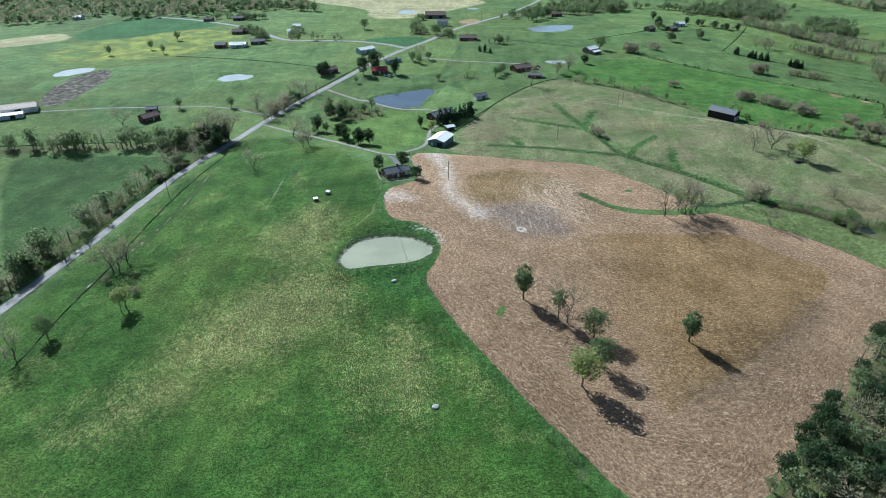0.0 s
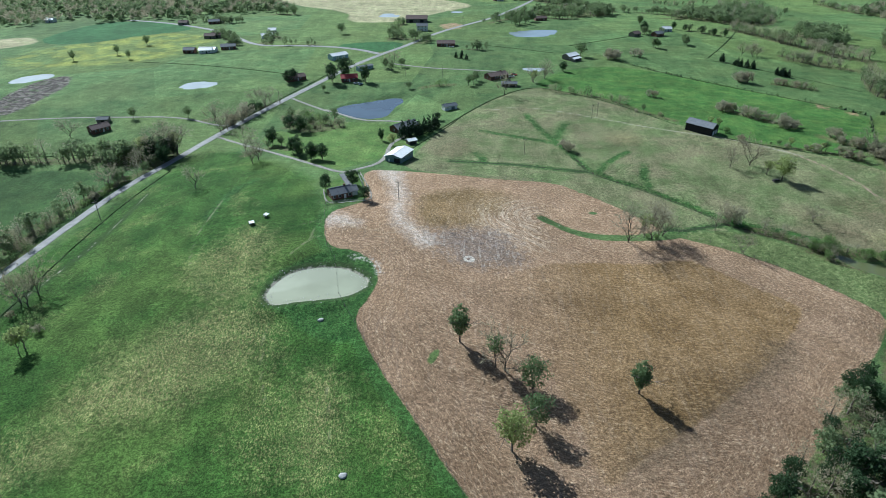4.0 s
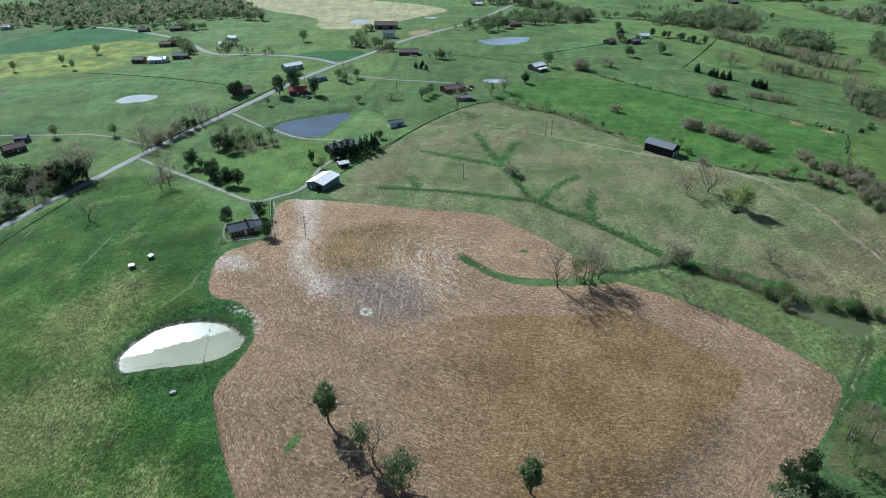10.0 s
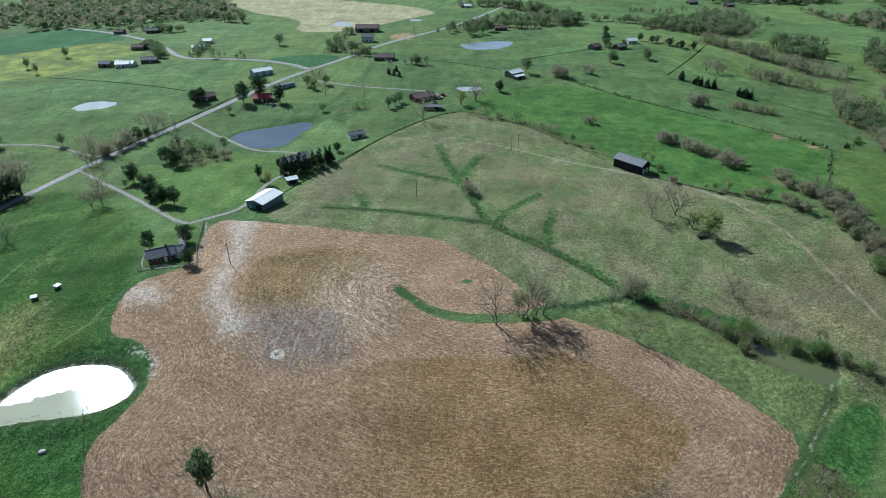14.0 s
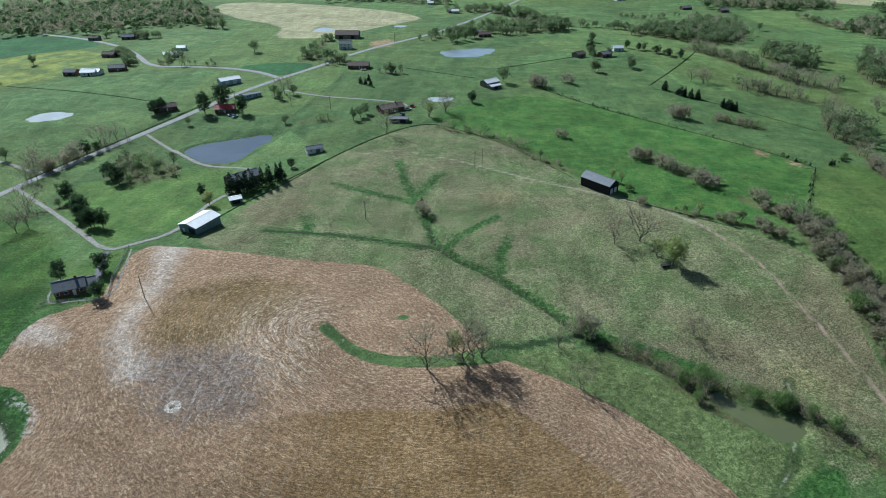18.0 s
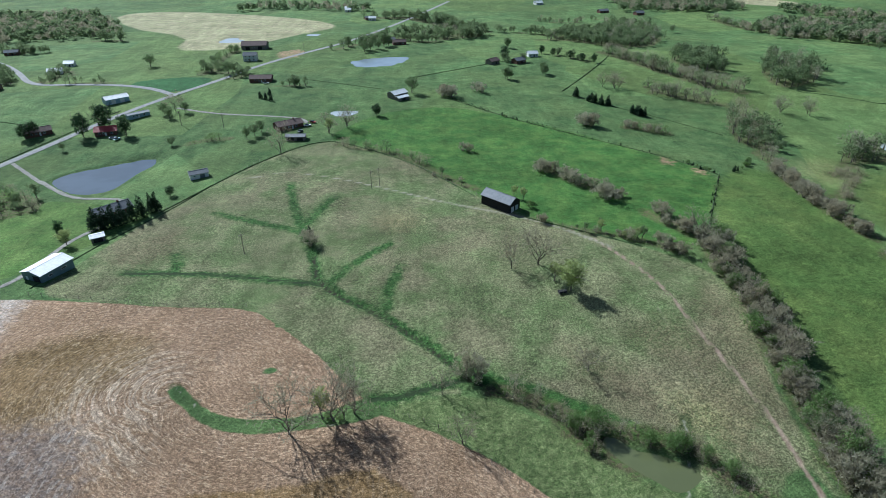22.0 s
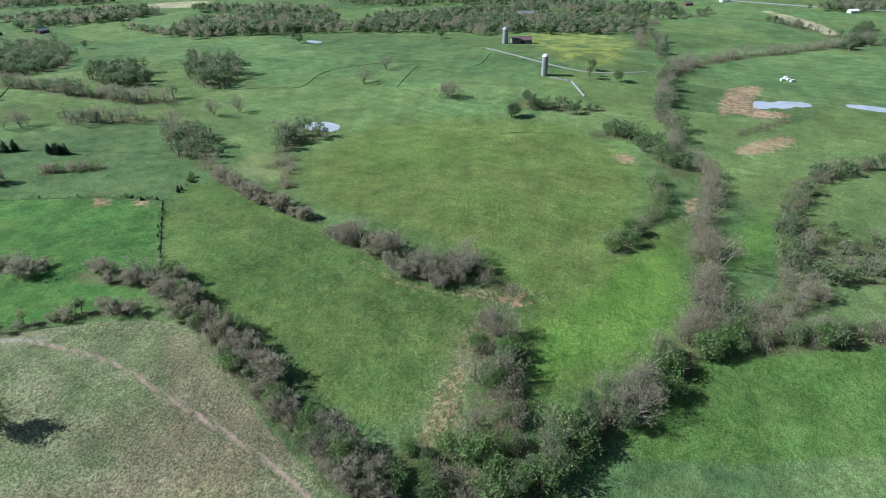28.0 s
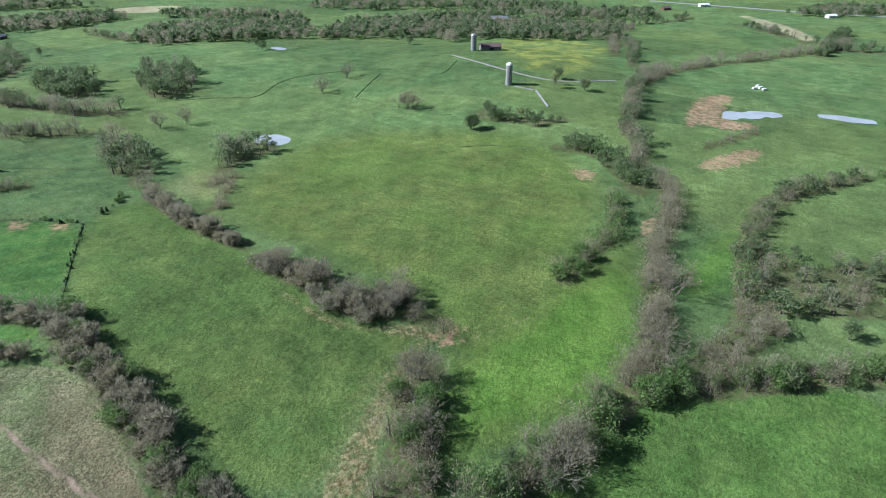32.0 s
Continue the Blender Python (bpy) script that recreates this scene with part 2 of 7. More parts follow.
BROWN = [
    [(108.6, 364.4), (118.5, 369.9), (128.5, 363.4), (130.8, 356.9), (121.1, 352), (111.4, 356.5)],
    [(8.8, 336.8), (17, 349.3), (28.8, 362.2), (35.7, 351.2), (32.6, 336.3), (23.2, 327), (13, 329.4)],
    [(201.1, 251.7), (214.7, 256.5), (223.4, 246.8), (219, 232), (209, 229.6), (201.9, 241.4)],
    [(226.9, 272), (232.4, 268.6), (225.9, 248.5), (221.7, 253.4)],
    [(172.3, 280), (198.1, 257.1), (216.2, 246.2), (218.7, 231.1), (216.4, 220.8), (195.6, 239.7), (178.6, 252)],
    [(218.6, 279.7), (222.7, 246.6), (217.5, 245.3), (192.7, 274.9), (202.9, 282.2)],
    [(230, 300), (237, 285), (234, 255), (228, 235), (222, 250), (220, 280)],
]
FALLOW = [
    [(278.1, 224.6), (298.9, 233.8), (314, 233.7), (291.3, 227.4), (274.1, 217), (256.9, 205.8), (247, 211), (257.1, 218.5)],
    [(299.4, 296.8), (300.1, 260.8), (309, 242.2), (314.1, 230.7), (320.6, 238.7), (300.5, 254.3), (298, 269.4)],
]
LUSH_HOLLOW = [
    [(303.7, 214.7), (313.3, 219.3), (332.7, 214.5), (370.6, 213), (394.7, 203.3), (370.3, 190), (344.7, 182.4), (324.8, 182.7), (308, 192.2), (290.6, 199.8), (280.9, 202.3)],
    [(408.4, 186.1), (455.8, 182.4), (425.3, 171.9), (393.1, 173), (391.9, 180.6)],
]
WEST_FIELD = [(-255.6, 319.4), (-228.2, 327.9), (-194.5, 326.7), (-158.7, 319.8), (-134.5, 329.6), (-140.4, 298.1), (-147.4, 253.2), (-156.2, 223.7), (-163.2, 198.5), (-166.9, 183.5)]
CRUST = [(-18.3, 219), (-12.2, 217.8), (-5.2, 213.2), (-2.8, 208.3), (-2.9, 204.3), (-5, 205.8), (-6.2, 210.6), (-10, 214.4), (-15.6, 216)]
GULLIES = [
    [(59.6, 258.2), (63.3, 253.9), (67, 251.2), (68.9, 247.8), (71.7, 245.9)],
    [(-137.7, 181.9), (-135, 193.7), (-129.6, 214.4), (-124.7, 236.6), (-122.3, 264), (-123.8, 286)],
    [(200.6, 241.5), (194.2, 219.7), (177.5, 197.3), (166.6, 186.4)],
]
WAYS = [
    [(40.3, 376.4), (52.1, 370), (66.6, 363), (79.1, 357.6), (84.2, 350.4), (88.6, 336.2), (92.4, 317.2), (103, 305.8), (115.8, 295.6), (124.7, 285.4), (134.7, 275.5), (144.4, 262.8), (152.2, 256.5)],
    [(69.1, 405.4), (71.9, 391.3), (76.1, 373.7), (81.7, 357.7)],
    [(92.1, 388.7), (85.6, 373.9), (83, 363.5)],
    [(21.1, 322.8), (39.8, 322.5), (58.6, 321.7), (75.3, 317.6), (92.6, 314.5)],
    [(34.7, 337.4), (38.7, 328.8), (37.6, 322.2)],
    [(118.9, 343), (109.2, 334), (100.1, 320.9), (96, 313.9)],
    [(123.6, 326), (121.1, 317.1), (118.1, 307.4), (118.4, 298.7)],
    [(144.2, 262), (131.3, 258.2), (120.5, 254.2), (113.5, 254)],
    [(139.9, 269.4), (150.1, 261.3), (163.7, 255.6), (176.1, 246.3), (190.7, 235.9)],
    [(-72.2, 292), (-79.4, 278.5), (-81.5, 260), (-81.3, 251.7)],
]
CREEK = [(88.6, 336.2), (92.5, 315.9), (104.1, 304.3), (115.8, 294.9), (125.6, 284.1), (135.4, 273.1), (143.3, 261.4), (152.2, 256.5), (162.6, 248.9), (172.3, 241.6), (177.2, 236.8)]
BANK = [(-22.9, 221.7), (-14.8, 220.8), (-7, 213.7), (-3.7, 204.5), (-5, 193.7), (-9.4, 182.6), (-21.5, 179), (-31.9, 181.7), (-40.8, 187.3), (-43.4, 198.1), (-40.7, 207.5), (-33.8, 215.4)]
RANK_GRASS = [
    [(193, 212), (206, 212), (178, 176), (160, 181), (170, 190), (180, 197)],
    [(-36, 187), (-14, 192), (-6, 180), (-9, 168), (-24, 173)],
]
BARE = [
    [(567.7, 243.9), (627.4, 260), (662.6, 254.8), (663.9, 241.2), (621.3, 238.9), (603.8, 230.3), (609.2, 207.6), (581.8, 220.8), (586.8, 239.5)],
    [(515, 218.5), (535.5, 214.1), (565.5, 200.6), (552.1, 194.5), (521.3, 204.2), (511, 212.8)],
    [(261.9, 426.5), (268.2, 424.3), (266.4, 414.1), (260.1, 413.2)],
    [(273.1, 407.3), (278.8, 405.4), (276, 397.2), (270.5, 398)],
    [(470.4, 267.9), (476, 257.9), (466.3, 251.4), (460.4, 259.3)],
    [(432.3, 213.6), (445.4, 211.9), (428.8, 205.9), (421.8, 208.3)],
    [(314.5, 233.1), (324.8, 232.2), (323.8, 226.9), (314.9, 226.7)],
    [(3, 733.5), (29.9, 746.8), (34.5, 707.9), (14.8, 693.2)],
]
TAWNY = [
    [(-62.9, 239.8), (-50.2, 234), (-47.3, 214.2), (-57.8, 209.1), (-71.1, 208), (-75.4, 215.6), (-62.9, 222.6)],
    [(-20, 161.5), (-9.4, 150.3), (-7.6, 129), (-14.2, 120.8), (-19.7, 138.4)],
    [(-80.1, 140.4), (-73.5, 131.9), (-84, 121.5), (-96.5, 111.9), (-105.9, 115.1), (-93.7, 128.3)],
    [(335.7, 422.2), (363, 419.6), (349.2, 391.1), (330.3, 379.4), (325.4, 406)],
    [(257.8, 217.6), (283, 229.2), (296, 234.3), (286.9, 222), (269.2, 216.2), (249.7, 211.3), (241.7, 217.4)],
    [(-55.2, 219.4), (-46, 205.9), (-49.3, 187.9), (-72.6, 205), (-76, 209.5), (-54.6, 193.6)],
    [(-75.6, 177.4), (-57.8, 188.7), (-40.3, 183.9), (-33.2, 162.1), (-43, 154.5), (-56.4, 142.6), (-79.6, 139.2), (-90.7, 144.8)],
    [(112.8, 370.9), (130.2, 370.7), (130.8, 357.9), (116.6, 354.8)],
    [(201.6, 251.2), (218.2, 244.8), (212.5, 232.6), (198.3, 237.9)],
]
COW_PATHS = [
    [(-37.3, 180.4), (-35.9, 168), (-33.1, 156.6), (-30.4, 148.6), (-26.8, 141)],
    [(-29.9, 245.2), (-36.9, 241.5), (-43.9, 237.6)],
    [(-28.9, 246.6), (-16.3, 238), (-6.2, 235), (5.9, 233.5)],
    [(-81.8, 314.4), (-81.8, 282.4), (-80.4, 254.3), (-81.2, 237.7), (-77.2, 218.1), (-70.3, 204.7), (-54.6, 193.6)],
    [(-22.9, 221.7), (-28.5, 231.5), (-33.1, 229.2), (-38.7, 217.9)],
    [(107.5, 396.4), (93.8, 392.2), (83.2, 384.1)],
    [(21.2, 266.1), (34.5, 260)],
    [(209.6, 288), (208.9, 262), (211.5, 246)],
    [(232.3, 258.1), (227.6, 244.3), (226.2, 231.3)],
    [(304.1, 218.7), (314.2, 224.4), (329.3, 221.7), (351.8, 211.8)],
    [(432.7, 547.6), (459.1, 513.5), (497.4, 538.9), (547.4, 510), (568, 424.6)],
    [(340.1, 230.7), (350.4, 224.9)],
    [(-26.4, 245), (-15.1, 238.3), (-4, 234.4), (5.3, 232.4)],
    [(-23.9, 242.7), (-11, 231.8), (-0.8, 229.2)],
    [(-0.9, 202.5), (7.1, 194), (17.9, 182.6)],
    [(-29, 247.5), (-32.5, 240.2), (-33.7, 228.3)],
    [(-13, 152), (-10.5, 139.2), (-7.7, 124.2)],
]
FIELD_LINES = [
    [(243.5, 564.9), (287.1, 635.6), (327.9, 710.8)],
    [(129.1, 606.5), (173.5, 638.5), (217, 669.2)],
    [(242.5, 552.8), (286.4, 507.1), (317.4, 464.9)],
    [(241.9, 563.9), (271.4, 608.4), (314.2, 682.2), (364.6, 797), (420.6, 914.9)],
    [(42.4, 614.1), (81.6, 591), (110.6, 574.4)],
    [(413.7, 553.4), (442.1, 531.3), (453.8, 510.7), (486.7, 530.9), (510.1, 530.6), (544.8, 502.8), (560.8, 461.2), (554, 421.2), (601.3, 443.5)],
    [(487, 478.8), (492.6, 450.5), (492.4, 419.7), (493.5, 388.8), (500.3, 369.6)],
    [(492.6, 450.5), (514.4, 461.3), (541.3, 473.3)],
    [(461.1, 335.4), (475.9, 319.3), (482.6, 299.2)],
    [(158.3, 546.2), (191.9, 503.2), (224.3, 471.6), (249.3, 445.6), (267.7, 424.6), (282.2, 397.2)],
    [(282.2, 397.2), (248.2, 335.3)],
    [(13.7, 379.8), (29.7, 409.3), (49.6, 438.3), (78.4, 465.3), (101.2, 451.7), (133, 423.7), (158.2, 382.5)],
    [(-268.3, 339.3), (-227.3, 344.6), (-180.3, 347.2), (-132.8, 339.1)],
    [(-249.5, 557), (-188.7, 542.9), (-114.7, 520), (-98.6, 509.2)],
    [(217.7, 325.2), (199.8, 339.7), (177.6, 357.5)],
    [(-136.6, 143.3), (-136.8, 175.8), (-133.7, 198.9), (-134.1, 224.5), (-131, 273.9), (-124.7, 315.1)],
    [(-122.6, 384.3), (-114.8, 420.8), (-102.3, 460.3), (-84.9, 504.2), (-67.6, 544.4)],
    [(29.7, 409.3), (18.3, 383.4), (-1.3, 344.5), (-6.4, 311.2)],
]
HIGHWAY = [(1182, 515.2), (1180.4, 470.7), (1183.7, 390.4), (1180.9, 288.2), (1201.3, 208.7)]
PONDS = [
    [(-40, 190), (-41.6, 195), (-39.3, 202.7), (-35.3, 208.8), (-26.7, 212.1), (-17.6, 211.5), (-11.2, 206.9), (-7.1, 202.1), (-8.9, 197.4), (-14, 193), (-22.6, 191.1), (-30.8, 189.7), (-37.1, 187.4)],
    [(-60, 428.8), (-54.7, 439.8), (-41.9, 446.4), (-29.1, 454.5), (-15.8, 461.3), (-12.5, 448.3), (-17.3, 439.7), (-19.5, 426.3), (-22.6, 412.4), (-35.4, 409), (-47.9, 416.2)],
    [(-188.2, 479.8), (-183.7, 496.3), (-171.1, 500.2), (-158.3, 492.8), (-161, 481.5), (-176.6, 474.2)],
    [(-331.6, 499.3), (-323.5, 514.3), (-309.3, 523.7), (-298.1, 513.4), (-305.5, 498.6), (-318.2, 488.2)],
    [(75.4, 517.6), (83.5, 524.7), (93.4, 523.6), (96.7, 518.1), (92, 511.1), (81.3, 510.9)],
    [(76.6, 684.9), (94.8, 691), (116, 697.3), (133.6, 700.8), (127.1, 672.9), (108.2, 654.4), (86.8, 653.7)],
    [(-71.3, 811.6), (-61.7, 831.7), (-40.7, 815), (-47.4, 795.4), (-62.2, 792)],
    [(9.6, 830.9), (24.6, 847.9), (43.6, 835.1), (33.8, 822.5)],
    [(177.2, 238), (181.1, 238.4), (183.8, 233.4), (190.1, 232), (199.8, 224.9), (195.3, 221), (190.5, 219), (186.2, 223.5), (181.8, 227.5), (177.6, 233.2)],
    [(405.8, 450.8), (416.5, 447), (420.1, 431.8), (410.3, 421.7), (402.6, 428.8), (398, 437.9)],
    [(565.1, 647.7), (576.6, 646.9), (582.2, 633.2), (569.7, 625.1), (560.2, 634.2)],
    [(621.8, 239.1), (630.1, 236.1), (640.2, 220.7), (650.6, 196.7), (634.4, 205.4), (610.9, 226.9), (609.2, 233.4)],
    [(660.8, 193), (670.3, 172.3), (671.4, 151.6), (661.5, 152.3), (653.9, 176.2), (651.1, 188.8)],
]
ROAD = [(-168.7, 142.8), (-161.5, 175.3), (-158.4, 198), (-152.1, 225.4), (-147.3, 259), (-140.5, 298), (-129.9, 330.5), (-121.5, 374.4), (-115.2, 400.7), (-107.8, 431.3), (-96.8, 463.6), (-82.3, 497.8), (-64.9, 536.6), (-42.7, 575.2), (-18.6, 615.7), (2.5, 671.2), (32.6, 723.5), (65.6, 775.5), (103.6, 866.1), (148.4, 985.1), (197.3, 1121)]
SIDEROAD = [(-367.7, 783.6), (-311.3, 763.5), (-244.7, 719), (-203.3, 673.4), (-166.5, 619.8), (-127.6, 618.1), (-90.9, 610.6), (-62.7, 596.3), (-43.6, 578.4)]
DRIVE = [(-119.3, 372.1), (-81.1, 340.3), (-51.6, 314.3), (-31.8, 296.6), (-25.2, 304.3), (-16.3, 312.9), (-13.4, 326.4), (-13.5, 352.6), (-5.1, 368.7)]
DRIVE_SPUR = [(-31.8, 296.6), (-27.4, 285.5), (-23.5, 275.7)]
DRIVE_POND = [(-94.5, 458.9), (-75.3, 440.4), (-56.6, 421.3), (-36.4, 403.8), (-16.7, 400.7), (-7.8, 396.8)]
DRIVE_EAST = [(-29.8, 545), (3.8, 525.7), (37.5, 515.4), (61.9, 505.9), (65.1, 497)]
LANE_WEST = [(-280.1, 400.2), (-234.1, 409), (-195.5, 410.6), (-157.1, 413.1), (-124.2, 393.3), (-114.5, 400.1)]
TRACK = [(44, 414.6), (64.8, 420.8), (90.2, 411.2), (117.1, 395.5), (144.1, 377.8), (166.2, 364.8), (175.4, 358.8), (191.4, 344.8), (206, 326.7)]
TRACK_B = [(200.5, 335), (208.7, 317.7), (215.6, 298.6), (217.4, 280.4), (219.5, 266.9), (221.8, 251.9), (223.3, 237.6), (223.7, 223.4), (223.5, 205)]
LANE_FARM = [(620.2, 463.4), (599.9, 413.6), (590.8, 371.4), (597, 341.8), (634.3, 319.5)]

# Hedges and rows of trees: kinds, number in 100 m, width, least and most height, line.
ROWS_OF_TREES = [
    ("shrub bush", 55, 4, 2.0, 4.0, [(-174.9, 160.2), (-165.7, 181.6), (-162.4, 208.8), (-157, 245.1), (-151.1, 280.2), (-143.9, 306.8)]),
    ("leafy bare shrub", 22, 5, 6, 10, [(-177.5, 221.7), (-157.3, 208.2)]),
    ("leafy bare", 16, 5, 6, 9, [(-155.3, 276.4), (-144.6, 308.6), (-132.4, 333)]),
    ("leafy dark spring bare", 38, 9, 8, 12, [(-264.1, 332.7), (-224, 338.6), (-177.1, 339.7), (-132.8, 339.1)]),
    ("dark leafy bare shrub", 34, 7, 5, 9, [(-172.5, 173.2), (-170, 188.1), (-166.1, 214.9), (-160.7, 252.4), (-153.8, 286.4)]),
    ("leafy dark", 40, 9, 7, 10, [(-176.4, 178.6), (-173.5, 193.4), (-168.7, 207.3)]),
    ("leafy", 14, 6, 9, 12, [(-178.3, 342.5), (-152.1, 336.5), (-132.8, 339.1)]),
    ("shrub bare", 14, 4, 4, 8, [(-121.5, 374.4), (-117.3, 404), (-109.5, 440.5)]),
    ("shrub spring", 20, 5, 3.5, 6, [(87.5, 457.2), (111.2, 444.6), (127.2, 434.5), (146.6, 404.1), (159.3, 390.7)]),
    ("shrub spring", 22, 4, 2.5, 5, [(179.6, 355), (189.9, 346.9), (206.2, 337.6), (219.2, 329.3), (230.7, 319.4)]),
    ("shrub shrub bare bush", 50, 9, 4.5, 7, [(245.4, 328.3), (241, 306.3), (242.8, 289), (240.6, 272.6), (236.7, 255.3), (235.6, 239.2), (235.3, 225.9), (235, 214), (234.6, 228.8), (235.5, 213.8)]),
    ("shrub shrub bush leafy", 30, 6, 3.5, 5.8, [(241, 297.8), (238.9, 275.2), (234.6, 253.6), (233.8, 236.7), (233.7, 221.5), (233.5, 210.1), (231.5, 225.2)]),
    ("shrub", 14, 5, 4, 6, [(195.1, 416.5), (202.9, 403.8), (207.9, 392.8), (222.5, 371.7)]),
    ("shrub", 24, 6, 4, 6.5, [(228.9, 354.1), (238.5, 335.1), (244.3, 326.2)]),
    ("shrub", 52, 7, 3.5, 6, [(317.2, 408.5), (311, 368.7), (309.8, 339.4), (311.7, 325.5)]),
    ("shrub shrub bare", 62, 11, 4.5, 7, [(309.2, 309.3), (311.5, 286.6), (308.1, 265.5), (313.3, 257.2), (325.9, 255.6), (310.7, 257), (319.1, 253.4)]),
    ("shrub", 26, 7, 5, 7, [(320.4, 246.7), (322.8, 233.7)]),
    ("shrub shrub bare bush", 74, 12, 4.2, 7, [(303.8, 227.2), (292.5, 220.1), (280.9, 212.5), (273.1, 204.8), (262.2, 202.3), (249.8, 199.6)]),
    ("bush leafy", 12, 12, 4, 7, [(280.3, 210.1), (270.8, 203.2), (264.6, 196.9), (244, 210.8)]),
    ("bush leafy shrub", 40, 12, 5, 8, [(237.6, 215.9), (243.6, 206.7), (248.9, 197.2), (260.8, 189.1)]),
    ("shrub bare leafy bush", 62, 10, 5.5, 9, [(264.8, 186.8), (280.6, 184.9), (295.8, 181.4), (312.7, 175.7), (328.1, 175.2)]),
    ("bare shrub shrub", 52, 8, 5, 8.5, [(331, 175.5), (354.7, 177.2), (375.4, 183.5), (398.3, 193.8), (429.2, 203.6), (463.3, 210.2), (485.5, 229.3)]),
    ("shrub bush", 55, 7, 4.5, 7.5, [(372.9, 217.7), (392.5, 219.7), (413.4, 218.8), (437.9, 226.4), (452.4, 235.3)]),
    ("leafy bush spring", 60, 11, 6, 9, [(493.9, 287.5), (499.7, 272.5), (493.6, 256.2), (477.3, 239.7), (466.2, 229.4)]),
    ("bare shrub spring", 55, 9, 6, 10, [(486.8, 240.5), (522.3, 251.4), (543.6, 270.7), (575.8, 282.3), (630, 302.6), (689.3, 316.8)]),
    ("bare shrub", 38, 12, 6, 9, [(638.9, 303.7), (703.7, 306.7), (765.7, 294.7), (827.1, 263.5), (897.1, 229.9), (952.8, 214.5)]),
    ("shrub bare bush", 64, 9, 4.5, 7.5, [(332.8, 175.4), (343.4, 163.5), (354.9, 151.9), (368.5, 138.9), (380.9, 127.3), (384.4, 119.3), (399.6, 102.7)]),
    ("bare shrub", 60, 12, 5, 8, [(348.8, 161.8), (366.1, 158.1), (384.2, 155.6), (403.7, 160.2)]),
    ("shrub bush leafy", 60, 10, 4.5, 7.5, [(402.4, 161.8), (429.8, 169.4), (466.2, 175.8), (494.9, 176.2), (517.2, 165.6), (551, 148.6)]),
    ("shrub bush", 30, 5, 2.5, 4, [(513, 167.5), (538.3, 152.5), (563.1, 139.2), (585.5, 123.8)]),
    ("shrub bare", 24, 7, 3, 5, [(545.8, 223.5), (565.1, 216.2), (592.8, 208.8)]),
    ("shrub shrub bush bare", 44, 6, 3, 5.5, [(150.5, 256.5), (160.1, 252.9), (168.3, 244.9), (174.5, 238.4), (179.6, 239.5), (188.3, 237.4), (200, 232.3), (202.6, 224.8), (207.8, 217.9), (213.7, 211.5)]),
    ("shrub shrub bush", 36, 5, 3, 5, [(168.8, 240.5), (174.6, 233.3), (181.5, 226.7)]),
    ("bare spring", 26, 9, 6, 10, [(372.4, 419.9), (385.1, 422.4), (398.8, 422.9)]),
    ("shrub", 26, 5, 3, 5, [(342, 397.7), (358.4, 398.6), (324.3, 368), (332.5, 369.6)]),
    ("bush cedar", 20, 4, 2, 3.5, [(287.6, 399.8), (308.8, 415.9), (317, 420.5)]),
    ("bush cedar cedar", 44, 3, 1.0, 2.2, [(158.3, 546.2), (191.9, 503.2), (224.3, 471.6), (249.3, 445.6), (267.7, 424.6), (282.3, 399.3)]),
    ("bush cedar", 55, 2, 0.9, 1.9, [(281.3, 395.5), (262.3, 361.5), (248.7, 336.2)]),
    ("bare", 14, 5, 6, 9, [(320.7, 566.3), (337.5, 541.7), (346.1, 521.9)]),
    ("leafy spring", 22, 10, 6, 10, [(91.7, 806.7), (128.6, 784), (151.8, 769.9), (191.2, 808.7), (223.4, 817.6)]),
    ("leafy spring bare", 22, 14, 7, 11, [(265.4, 780.7), (299.2, 774.5), (345, 754.5)]),
    ("leafy", 20, 8, 5, 8, [(-16.6, 617.7), (-4, 625.7), (-0.8, 634.5), (-44.1, 649.8)]),
    ("leafy", 30, 4, 5, 8, [(27.6, 592.6), (52.9, 588.5)]),
    ("leafy spring", 16, 8, 5, 8, [(-140.6, 614.5), (-130.3, 624.5), (-102.9, 617)]),
    ("leafy", 20, 7, 5, 8, [(-291.5, 750.4), (-275, 776.5), (-233.7, 755.8), (-263.2, 790.2)]),
    ("spring bare leafy", 22, 6, 4, 7, [(-82.9, 390.2), (-67.7, 392.6), (-54.5, 402.9)]),
    ("bush spring", 20, 6, 3, 5, [(-1, 473.8), (10.7, 478.1), (22, 476.3)]),
    ("bare", 10, 6, 5, 8, [(-139.3, 406.2), (-113.3, 428.1), (-101.4, 450.2)]),
    ("leafy bare", 12, 5, 5, 8, [(-91, 332.8), (-77.8, 349.3), (-69.6, 341.6)]),
    ("bush bare shrub", 20, 5, 1.8, 4, [(24.2, 116.5), (29.4, 107.3), (30.1, 98.9), (33.2, 94.2)]),
    ("shrub leafy", 18, 7, 4, 7, [(517.4, 357.3), (518.6, 338.4), (523.1, 316.3), (534.1, 306.6)]),
    ("leafy spring leafy", 40, 22, 9, 12, [(83.1, 957.9), (134.4, 958.2), (167.3, 908.4), (201.7, 846.6), (201.6, 797.7), (131.6, 815.8)]),
    ("leafy", 26, 6, 5, 7, [(265.3, 692.6), (277.3, 680.3), (283.4, 666.2), (294.2, 660.3)]),
    ("shrub", 40, 5, 3, 4.5, [(342.4, 401), (359.7, 400.3)]),
    ("shrub", 40, 5, 3, 4.5, [(322.9, 368.6), (333.3, 368.3)]),
    ("leafy spring bare", 30, 12, 6, 9, [(512.7, 905.7), (511.4, 823.1), (540, 748.6)]),
    ("leafy spring bare", 22, 12, 6, 10, [(934.7, 449.7), (988.7, 414.8), (1056.8, 403.3)]),
